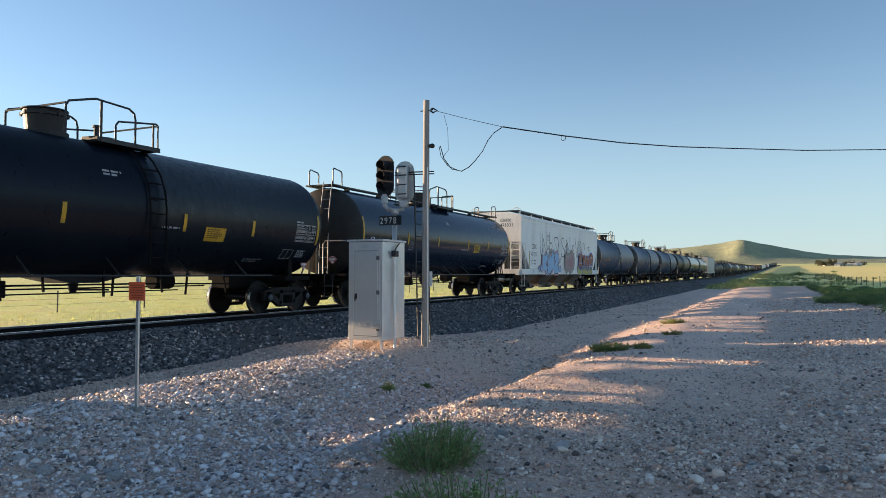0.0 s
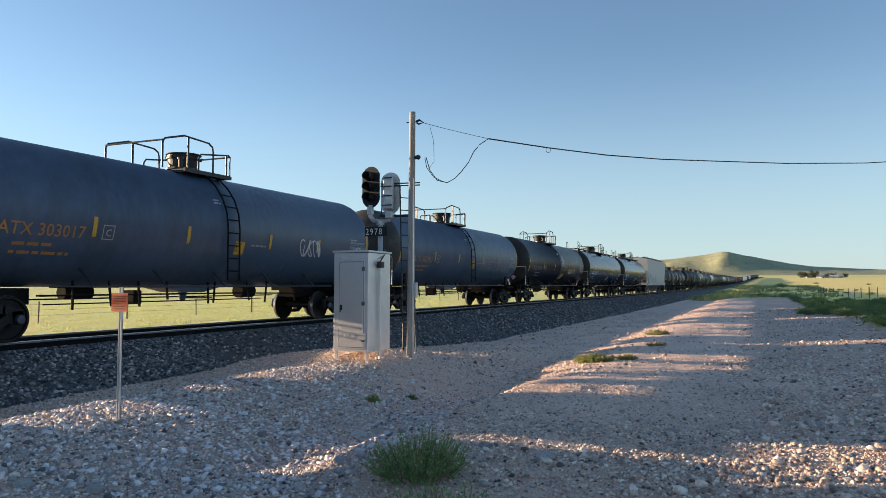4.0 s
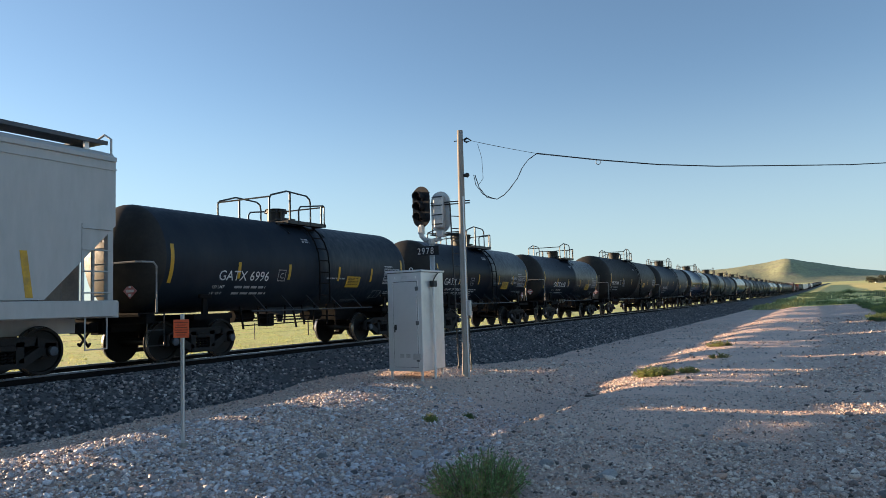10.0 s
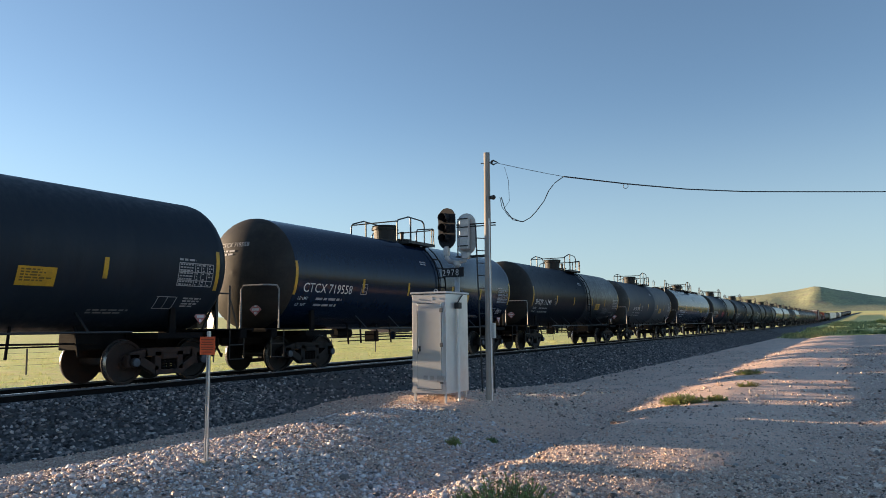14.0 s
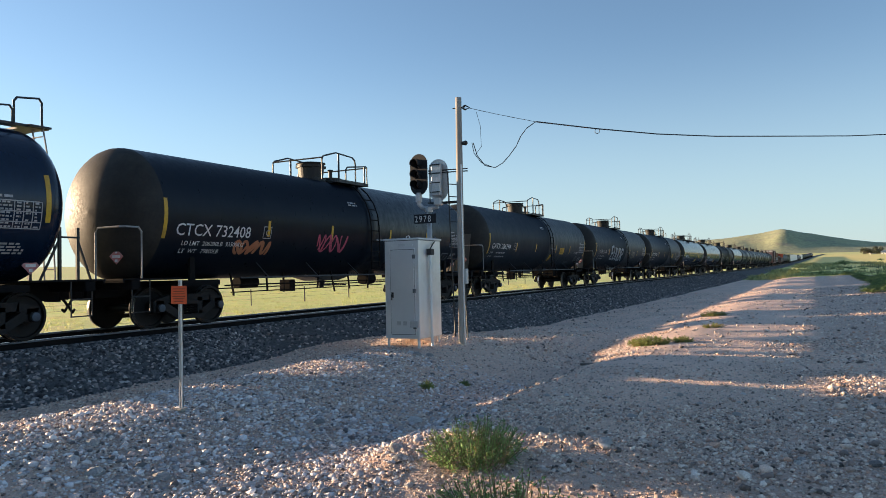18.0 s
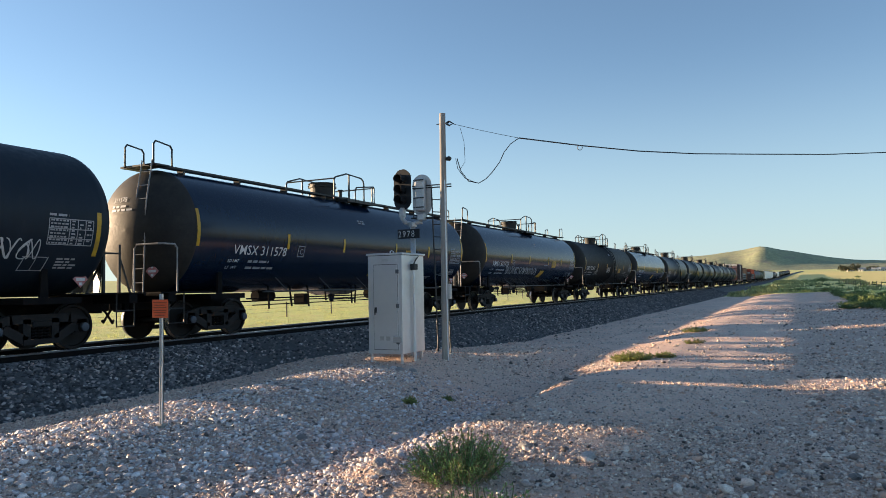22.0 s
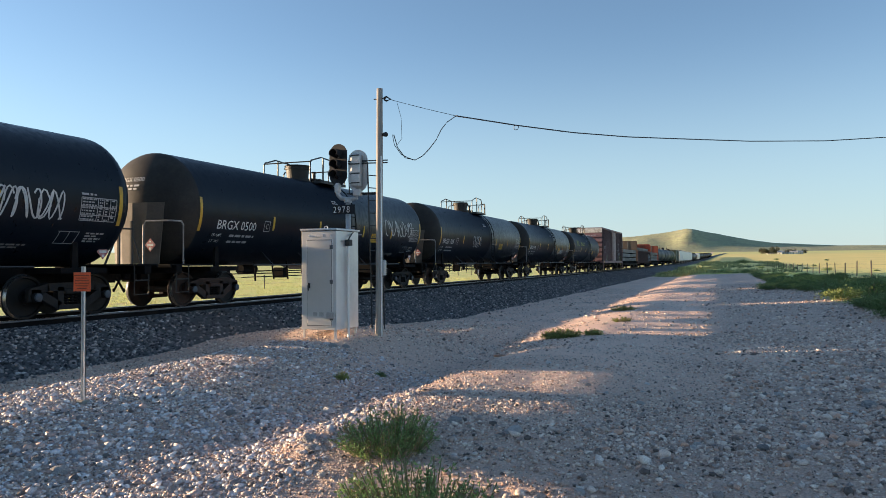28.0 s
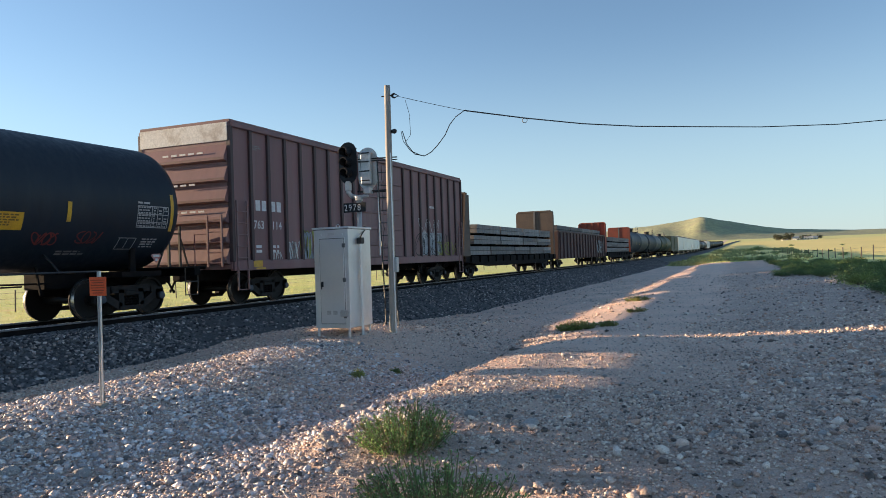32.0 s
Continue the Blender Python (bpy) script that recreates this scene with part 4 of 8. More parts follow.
M["dome"] = mat("dusty_brown_drum", (0.018, 0.017, 0.016), (0.013, 0.013, 0.013), 2, 0.6, bump=0.002)
M["dust"] = mat("dusty_shield_paint", (0.13, 0.108, 0.085), (0.095, 0.08, 0.065), 1.5, 0.7, bump=0.003, bscale=12, stain=(0.18, 0.15, 0.118), sscale=2, samt=0.5)
M["tag_white"] = mat("white_spray", (0.62, 0.62, 0.6), (0.45, 0.45, 0.44), 6, 0.7)
M["tag_silver"] = mat("grey_spray", (0.34, 0.37, 0.4), (0.22, 0.25, 0.28), 4, 0.6)
M["tag_orange"] = mat("orange_spray", (0.42, 0.14, 0.06), (0.36, 0.16, 0.08), 3, 0.7)
M["tag_pink"] = mat("pink_spray", (0.45, 0.08, 0.14), (0.36, 0.06, 0.1), 4, 0.7)
M["tag_green"] = mat("olive_spray", (0.3, 0.3, 0.06), (0.22, 0.24, 0.06), 4, 0.7)
M["tag_blue"] = mat("sky_blue_spray", (0.3, 0.5, 0.72), (0.36, 0.56, 0.76), 2, 0.6)
M["tag_red"] = mat("red_spray", (0.16, 0.028, 0.025), (0.1, 0.02, 0.02), 3, 0.7)


# -- covered hoppers --
def hopper_body_mesh(L):
    """Smooth-sided body with slope sheets at the ends and a curved roof."""
    bm = B()
    h, w = L / 2 - 0.45, 1.58
    z0, z1 = 1.35, 4.28
    sec = [(-w, z0), (-w, z1)] + [(-w * math.cos(a), z1 + 0.3 * math.sin(a)) for a in (0.35, 0.8, 1.2, 1.57, 1.94, 2.34, 2.79)] + [(w, z1), (w, z0)]
    # the side runs full length above, and is cut back under the slope sheets
    outline = [(-h, z1), (-h, 2.9), (-h + 1.5, 1.42), (h - 1.5, 1.42), (h, 2.9), (h, z1)]
    prism(bm, outline, -w, w)
    roof = [[bm.verts.new((x, y, z)) for x, z in sec[1:-1]] for y in (-h, h)]
    for i in range(len(roof[0]) - 1):
        bm.faces.new((roof[0][i], roof[1][i], roof[1][i + 1], roof[0][i + 1]))
    bm.faces.new(roof[0])
    bm.faces.new(roof[1][::-1])
    bmesh.ops.recalc_face_normals(bm, faces=bm.faces)
    return bm


def hopper_rim_mesh(L):
    bm = B()
    h = L / 2 - 0.45
    for s in (-1, 1):
        box(bm, s * 1.58 - 0.04, s * 1.58 + 0.04, -h, h, 4.2, 4.3, 0.01)
        box(bm, s * 1.585 - 0.02, s * 1.585 + 0.02, -h, h, 4.02, 4.06)
    return bm


def hopper_sill_mesh(L, s):
    h = L / 2 - 0.42
    return box(B(), min(s * 1.5, s * 1.62), max(s * 1.5, s * 1.62), -h, h, 1.08, 1.4, 0.012)


def hopper_frame_mesh(L):
    bm = B()
    h = L / 2 - 0.42
    for s in (-1, 1):
        box(bm, -1.5, 1.5, s * h - 0.12, s * h + 0.12, 1.05, 1.38, 0.012)
    box(bm, -0.3, 0.3, -h, h, 0.75, 1.1, 0.012)
    return bm


def chute_mesh():
    """One discharge hopper: a funnel with an outlet gate."""
    bm = B()
    top, low = 1.38, 0.32
    a = [bm.verts.new(p) for p in ((-1.45, -1.62, top), (1.45, -1.62, top), (1.45, 1.62, top), (-1.45, 1.62, top))]
    b = [bm.verts.new(p) for p in ((-0.6, -0.74, low + 0.16), (0.6, -0.74, low + 0.16), (0.6, 0.74, low + 0.16), (-0.6, 0.74, low + 0.16))]
    bm.faces.new(a)
    bm.faces.new(b[::-1])
    for k in range(4):
        bm.faces.new((a[k], b[k], b[(k + 1) % 4], a[(k + 1) % 4]))
    bmesh.ops.recalc_face_normals(bm, faces=bm.faces)
    box(bm, -0.72, 0.72, -0.86, 0.86, low + 0.03, low + 0.16, 0.02)
    box(bm, 0.72, 0.8, -0.9, 0.9, low + 0.1, low + 0.17, 0.01)
    box(bm, 0.72, 0.78, -0.9, 0.9, low - 0.04, low + 0.02, 0.01)
    box(bm, 0.5, 0.98, 0.52, 0.96, low - 0.06, low + 0.24, 0.02)
    tube(bm, [(0.95, 0.74, low + 0.06), (1.12, 0.74, low + 0.06)], 0.05, 8)
    return bm


def running_mesh(L, s):
    """One long roof-walk plank with its turned-down outer edge."""
    h = L / 2 - 0.5
    bm = box(B(), min(s * 0.78, s * 1.37), max(s * 0.78, s * 1.37), -h, h, 4.6, 4.65)
    return box(bm, min(s * 1.35, s * 1.39), max(s * 1.35, s * 1.39), -h - 0.01, h + 0.01, 4.58, 4.66)


def hatch_mesh(L):
    """Round loading hatches along the roof's middle."""
    bm = B()
    h = L / 2 - 0.5
    for k in range(10):
        y = -h + 2 * h * (k + 0.5) / 10
        lathe(bm, [(4.5, 0.0), (4.5, 0.32), (4.62, 0.32), (4.64, 0.0)], 14, "z", (0, y, 0))
    return bm


def hopper_end_mesh():
    """Corner posts, ladder, slope-sheet stays and handrails of one end."""
    bm = B()
    for s in (-1, 1):
        beam(bm, (s * 1.5, 0.05, 1.35), (s * 1.5, 0.05, 4.25), 0.12, 0.12)
        beam(bm, (s * 0.5, 0.05, 1.35), (s * 0.5, 0.05, 3.3), 0.09, 0.09)
        for k in range(9):
            z = 1.5 + 0.32 * k
            tube(bm, [(s * 1.5, -0.02, z), (s * 0.95, -0.02, z)], 0.016, 5)
        beam(bm, (s * 0.95, 0.0, 1.35), (s * 0.95, 0.0, 4.3), 0.05, 0.05)
        for k in range(4):
            z = 1.55 + 0.42 * k
            tube(bm, [(s * 1.6, 0.08, z), (s * 1.6, 0.7, z)], 0.016, 5)
        beam(bm, (s * 1.58, 0.68, 1.35), (s * 1.58, 0.68, 2.9), 0.04, 0.05)
        tube(bm, [(s * 1.55, 0.12, 1.1), (s * 1.55, 0.12, 0.45), (s * 1.55, 0.6, 0.45), (s * 1.55, 0.6, 1.1)], 0.018, 5)
        tube(bm, [(s * 1.5, 0.0, 4.3), (s * 1.5, 0.0, 4.68), (s * 1.3, 0.0, 4.8), (s * 1.0, 0.0, 4.7)], 0.024, 5)
    box(bm, -1.5, 1.5, 0.0, 0.5, 1.36, 1.4)
    return bm


def slope_mesh():
    """Brown slope sheet gussets under the end."""
    bm = B()
    for s in (-1, 1):
        prism(bm, [(0.15, 2.85), (1.45, 1.5), (0.9, 1.42), (0.15, 1.42)], s * 0.7 - 0.02, s * 0.7 + 0.02)
    box(bm, -1.3, 1.3, 0.9, 1.6, 1.38, 2.0, 0.03)
    prism(bm, [(0.06, 2.88), (1.54, 1.416), (1.5, 1.39), (0.06, 2.84)], -1.54, 1.54)
    return bm


def hopper_car(L, paint, seed, label, near=True, extra=None, bays=4, shift=0.0):
    car = new("covered_hopper")
    tagged(car, label, "hopper car", "cars of the train")
    half = L / 2
    put(("hop", L, "body"), "body", lambda: hopper_body_mesh(L), M["hopper"], car, paint=paint)
    put(("hop", L, "rim"), "roof_rim", lambda: hopper_rim_mesh(L), M["hopper"], car, paint=paint)
    for s in (-1, 1):
        put(("hop", L, "sill", s), "side_sill", lambda: hopper_sill_mesh(L, s), M["hopper"], car, paint=paint)
    put(("hop", L, "frame"), "centre_frame", lambda: hopper_frame_mesh(L), M["hopper"], car, paint=paint)
    for q in (-1, 1):
        put(("hop", L, "run", q), "roof_walk", lambda: running_mesh(L, q), M["walk"], car)
        put("cross_walk", "cross_walk", lambda: box(B(), -0.78, 0.78, -0.2, 0.2, 4.6, 4.64), M["walk"], car, pose(0, q * (half - 0.7), 0))
    put(("hop", L, "hatch"), "roof_hatch", lambda: hatch_mesh(L), M["under"], car)
    for sd in (-1, 1):
        for k in range(9 if near else 0):
            put("stand", "walk_stand", lambda: beam(B(), (0, 0, 4.3), (0, 0, 4.6), 0.05, 0.1), M["hopper_warm"], car, pose(sd * 1.3, (k - 4) * (L - 1.4) / 8.2, 0))
    span = L - 8.4
    for k in range(bays):
        put("chute", "discharge_chute", chute_mesh, M["chute"], car, pose(0, shift - span / 2 + span * k / (bays - 1), 0) @ Matrix.Diagonal((1, 1.05 if bays == 4 else 1.35, 1, 1)))
    for s in (-1, 1):
        m = pose(0, s * (half - 0.5), 0) @ Matrix.Diagonal((1, -s, 1, 1))
        put("hop_end", "end_frame", hopper_end_mesh, M["hopper"], car, m, paint=paint)
        put("hop_slope", "slope_gusset", slope_mesh, M["chute"], car, m)
        truck(car, s * (half - 2.35), False, not near)
    ends(car, half)
    if near:
        for y, h, lean in ((-half + 1.75, 0.95, 0.12), (-half + 4.65, 0.5, 0.06), (-half + 7.2, 0.5, 0.06), (-half + 11.4, 0.5, 0.06), (half - 4.2, 0.5, 0.06), (half - 2.3, 0.85, -0.12)):
            bm = skin(B(), y, y + 0.14, 1.46, 1.46 + h, 0, 1.58, 0.004, lean=lean, n=1)
            part("yellow_strip", bm, M["yellow"], car)
        for y, w, h in ((-half + 4.0, 0.7, 0.16), (-half + 7.0, 0.3, 0.14), (-half + 7.35, 0.2, 0.14), (-half + 2.4, 0.25, 0.2)):
            part("white_plate", skin(B(), y, y + w, 1.16, 1.16 + h, 0, 1.622, 0.004, n=1), M["white"], car)
    if extra:
        extra(car)
    return car


def smooth_line(pts, n=4):
    """Rounds a line of points off, n steps from one to the next."""
    out = []
    for i in range(len(pts) - 1):
        p0, p1, p2, p3 = pts[max(i - 1, 0)], pts[i], pts[i + 1], pts[min(i + 2, len(pts) - 1)]
        for k in range(n):
            t = k / n
            out.append(tuple(0.5 * (2 * b + (c - a) * t + (2 * a - 5 * b + 4 * c - d) * t * t + (3 * b - a - 3 * c + d) * t ** 3) for a, b, c, d in zip(p0, p1, p2, p3)))
    return out + [pts[-1]]


FAT = {"K": ([(0.1, 0), (0.0, 1)], [(0.95, 1), (0.2, 0.45), (1, 0)]), "O": ([(0.5, 1), (0, 0.7), (0.05, 0.1), (0.6, 0), (1, 0.4), (0.8, 0.95), (0.5, 1)],), "A": ([(0, 0), (0.4, 1), (0.6, 1), (1, 0)],),
       "Z": ([(0, 0.85), (0.5, 1), (0.95, 0.8), (0.5, 0.4), (0.1, 0.05), (0.6, 0.0), (1.1, 0.1)],), "M": ([(0, 0), (0.2, 1), (0.5, 0.45), (0.85, 1), (1, 0)],), "P": ([(0.1, 0), (0.1, 0.95), (0.8, 0.95), (0.9, 0.55), (0.2, 0.4)],),
       "E": ([(1, 1), (0.1, 0.95), (0, 0.5), (0.05, 0.02), (1, 0)], [(0.05, 0.5), (0.8, 0.55)]), "N": ([(0, 0), (0.1, 1)], [(0.1, 1), (0.85, 0.05)], [(0.9, 0), (1, 1)]), "W": ([(0, 1), (0.2, 0), (0.5, 0.7), (0.8, 0), (1, 1)],),
       "R": ([(0, 0), (0.08, 1), (0.85, 0.95), (0.85, 0.6), (0.15, 0.5)], [(0.4, 0.5), (1, 0)]), "L": ([(0.1, 1), (0, 0.1), (1, 0)],), "V": ([(0, 0.9), (0.3, 0), (1, 0.3)],), "u": ([(0, 0.4), (0.5, 1), (1, 0.2)],)}


def hopper_a_extra(car):
    """The big piece of graffiti along the lower side."""
    half = 9.8
    strokes = B()
    rnd = random.Random(44)
    shapes = {
        "u": [(0, 1), (0.02, 0.2), (0.25, 0), (0.45, 0.2), (0.5, 0.95)], "n": [(0, 0), (0.02, 0.6), (0.05, 0.62), (0.36, 0.1), (0.38, 1.0)],
        "c": [(0.4, 0.6), (0.42, 0.85), (0.1, 0.9), (0, 0.3), (0.12, 0.02), (0.4, 0.1), (0.42, 0.3)], "l": [(0.22, 1.25), (0.12, 0.6), (0, 0), (-0.1, -0.12)],
        "e": [(0.06, 0.02), (0.1, 0.45), (0.2, 0.82), (0.42, 0.8), (0.4, 0.5), (0.08, 0.42)], "S": [(0.35, 0.62), (0.3, 1.05), (0.02, 1.1), (0.0, 0.85), (0.35, 0.3), (0.3, 0.05)],
        "J": [(0.0, 0.9), (0.06, -0.1), (0.16, -0.22), (0.3, 0.02), (0.36, 0.2), (0.42, 0.3)], "s": [(0.3, 0.75), (0.25, 0.95), (0.02, 0.95), (0.0, 0.72), (0.36, 0.3), (0.3, 0.05), (0.0, 0.02)],
        "a": [(0.3, 0.8), (0.36, 0.6), (0.02, 0.4), (0.0, 0.1), (0.3, 0.02), (0.36, 0.75), (0.4, 0.05)], "i": [(0.05, 0.45), (0.0, 0)], "o": [(0.12, 0.5), (0, 0.3), (0.12, 0.1), (0.2, 0.32), (0.12, 0.5)],
        "w": [(0, 1), (0.2, 0.0), (0.28, 0.55), (0.42, -0.05), (0.5, 0.9)], "p": [(0.0, 0.8), (0.02, 0.1), (0.3, 0.12), (0.3, 0.8), (0.0, 0.8)], "r": [(0.0, 0.1), (0.05, 0.75), (0.35, 0.7), (0.4, 0.3)]}
    for ch, u0, u1, z0, z1 in (("u", -5.84, -5.3, 2.26, 3.64), ("n", -5.27, -4.62, 2.38, 3.7), ("c", -4.43, -4.06, 2.6, 3.45), ("l", -4.18, -3.84, 1.86, 3.7), ("e", -3.92, -3.36, 2.17, 3.01),
                               ("i", -2.95, -2.85, 2.3, 2.75), ("S", -2.72, -1.86, 2.1, 3.44), ("J", -1.8, -1.08, 1.84, 3.14), ("s", -1.07, -0.38, 2.24, 3.4), ("a", -0.31, 0.23, 2.2, 3.39), ("n", 0.31, 1.03, 2.3, 3.65),
                               ("i", 1.6, 1.68, 2.49, 2.85), ("s", 1.75, 2.13, 2.4, 3.06), ("w", 2.44, 3.4, 2.2, 3.6), ("l", 3.5, 3.6, 2.5, 3.68), ("o", 3.8, 4.1, 2.7, 3.48), ("i", 4.24, 4.45, 2.59, 3.45), ("r", 4.63, 5.16, 2.6, 3.28)):
        sh = shapes[ch]
        a0, a1, b0, b1 = min(p[0] for p in sh), max(p[0] for p in sh), min(p[1] for p in sh), max(p[1] for p in sh)
        pts = [(u0 + (u1 - u0) * (p - a0) / (a1 - a0) + rnd.uniform(-0.02, 0.02), z0 + (z1 - z0) * (q - b0) / (b1 - b0) + rnd.uniform(-0.03, 0.03)) for p, q in sh]
        bm = B()
        ribbon(bm, smooth_line(pts), 0.055, 0, 1.58, 0.004, 0.00005)
        part("graffiti", bm, M["ink"], car, "tall thin black scrawled letter")
    def piece(ch, y0, y1, z0, z1, w, layers, lean=0.0, deep=0.0):
        """One fat sprayed letter: the same strokes laid wide to narrow, each coat over the last."""
        for grow, m, note in layers:
            bm = B()
            for j, line in enumerate(FAT[ch]):
                pts = smooth_line([(y0 + (y1 - y0) * p + lean * q + rnd.uniform(-0.03, 0.03), z0 + (z1 - z0) * q + rnd.uniform(-0.03, 0.03)) for p, q in line], 5)
                lim = [(p, max(1.1 + (w + grow) * 0.4, q)) for p, q in pts]
                ribbon(bm, lim, w + grow, 0, 1.622, 0.002 + deep + 0.0035 * layers.index((grow, m, note)) + 0.0011 * j, 0.00005)
            part("overspray" if grow > 0.2 else "graffiti_outline" if not note else "graffiti", bm, M[m], car, note)

    def scrawl(bm_m, u0, u1, z0, z1, seed, n, lift):
        r2 = random.Random(seed)
        bm = B()
        for k in range(n):
            u = u0 + (u1 - u0) * (k + 0.5) / n
            ribbon(bm, smooth_line([(u + r2.uniform(-0.1, 0.1), z0 + (z1 - z0) * q) for q in (0.0, 0.3, 0.65, 1.0)]), 0.03, 0, 1.622, lift)
        part("graffiti_outline", bm, M[bm_m], car)

    blue = [(0.42, "tag_halo", ""), (0.1, "ink", ""), (0.02, "tag_blue", "light blue bubble letter outlined in black")]
    for k, (ch, y0, y1, top) in enumerate((("K", -5.35, -4.55, 2.25), ("O", -4.3, -3.75, 2.0), ("A", -3.7, -3.2, 2.2), ("Z", -3.0, -2.2, 2.2))):
        piece(ch, y0, y1, 1.34, top, 0.4, blue, 0.12, 0.0001 * k)
    for y0 in (-6.25, -5.9, -2.0, -1.65):
        piece("u", y0, y0 + 0.2, 1.2, 1.5, 0.14, [(0.22, "tag_halo", ""), (0.06, "ink", ""), (0.0, "tag_blue", "small light blue bubble")], deep=0.001)
    pink = [(0.62, "tag_olive", ""), (0.06, "tag_pale", ""), (0.0, "tag_pinkish", "dull pink letter outlined in white")]
    piece("M", -0.2, 0.72, 1.3, 2.2, 0.36, pink, 0.15)
    piece("P", 0.95, 1.55, 1.3, 2.22, 0.4, pink, 0.15, 0.0002)
    scrawl("tag_pale", 1.05, 1.6, 1.15, 1.35, 5, 7, 0.018)
    foot = [(0.3, "tag_teal", ""), (0.09, "tag_purple", ""), (0.0, "tag_yellow", "yellow foot of the sprayed letters")]
    fire = [(0.2, "tag_purple", ""), (0.05, "tag_pale", ""), (0.0, "tag_orange", "orange jagged letter on purple and yellow")]
    for k, (ch, y0, y1) in enumerate((("E", 3.35, 4.15), ("N", 4.55, 5.25), ("W", 5.5, 6.35), ("R", 6.7, 7.4))):
        piece("V" if k % 2 else "L", y0 - 0.25, y1 - 0.1, 1.22, 1.6, 0.3, foot, 0.1, 0.0001 * k)
        piece(ch, y0, y1, 1.72, 2.42, 0.26, fire, 0.14, 0.011 + 0.0001 * k)
    scrawl("tag_pale", 3.0, 7.5, 1.14, 1.45, 9, 16, 0.026)
    scrawl("tag_purple", 3.3, 7.4, 1.3, 1.75, 11, 12, 0.03)
    words("CBFX", 0.37, -7.5, 2.57, 0, 1.58, M["ink"], car, "car_mark")
    words("471331", 0.36, -7.56, 2.14, 0, 1.58, M["ink"], car, "car_mark")
    for k, row in enumerate(("LD LMT", "LT WT")):
        words(row, 0.11, -7.65, 1.84 - 0.17 * k, 0, 1.58, M["ink"], car, "weight_mark")
        lines(-7.1, 1.84 - 0.17 * k, 0.5, 1, 0.07, 0, 1.58, M["ink"], car, 4 + k)
    lines(6.15, 3.05, 0.7, 3, 0.06, 0, 1.58, M["dim"], car, 9)
    for text, z in (("CBFX", 4.0), ("471331", 3.74)):
        words(text, 0.26, 0.35, z, 0, 0.0, M["ink"], car, "end_mark").matrix_basis = pose(0, -9.354, 0, 0, 0, -90)


M["tag_yellow"] = mat("lemon_spray", (0.6, 0.52, 0.08), (0.5, 0.46, 0.1), 3, 0.7)
M["tag_pale"] = mat("white_outline_spray", (0.62, 0.6, 0.62), (0.5, 0.48, 0.55), 5, 0.7)
M["tag_olive"] = mat("brown_overspray", (0.3, 0.28, 0.23), (0.38, 0.33, 0.28), 2, 0.7)
M["tag_teal"] = mat("teal_overspray", (0.2, 0.34, 0.33), (0.3, 0.3, 0.28), 2, 0.7)
M["tag_halo"] = mat("thin_pink_overspray", (0.5, 0.33, 0.42), (0.46, 0.4, 0.42), 2.5, 0.6)
M["tag_pinkish"] = mat("dull_pink_spray", (0.5, 0.29, 0.28), (0.42, 0.25, 0.24), 2, 0.7)
M["tag_purple"] = mat("purple_spray", (0.12, 0.07, 0.3), (0.1, 0.12, 0.4), 2, 0.7)


def hopper_b_extra(car):
    half = 9.7
    words("FINX", 0.38, -half + 2.55, 2.3, 0, 1.58, M["ink"], car, "car_mark")
    words("50041", 0.38, -half + 2.5, 1.86, 0, 1.58, M["ink"], car, "car_mark")
    words("LD LMT  221200", 0.14, -half + 2.4, 1.6, 0, 1.58, M["ink"], car, "weight_mark")
    words("LT  WT     64800", 0.14, -half + 2.4, 1.44, 0, 1.58, M["ink"], car, "weight_mark")
    tag(-half + 4.65, 1.48, 1.0, 0.55, 0, 1.58, M["ink"], car, 12, 5, 0.035, label="black scrawled tag")
    tag(-half + 7.35, 1.48, 1.2, 0.7, 0, 1.58, M["ink"], car, 17, 6, 0.035, label="black scrawled tag")
    bm = B()
    for a, b, c, d in ((0, 0.34, 0, 0.02), (0, 0.34, 0.36, 0.38), (0, 0.02, 0, 0.38), (0.32, 0.34, 0, 0.38), (0.1, 0.24, 0.08, 0.24)):
        skin(bm, -half + 4.0 + a, -half + 4.0 + b, 2.2 + c, 2.2 + d, 0, 1.58, 0.005, n=1)
    part("plate_symbol", bm, M["ink"], car)


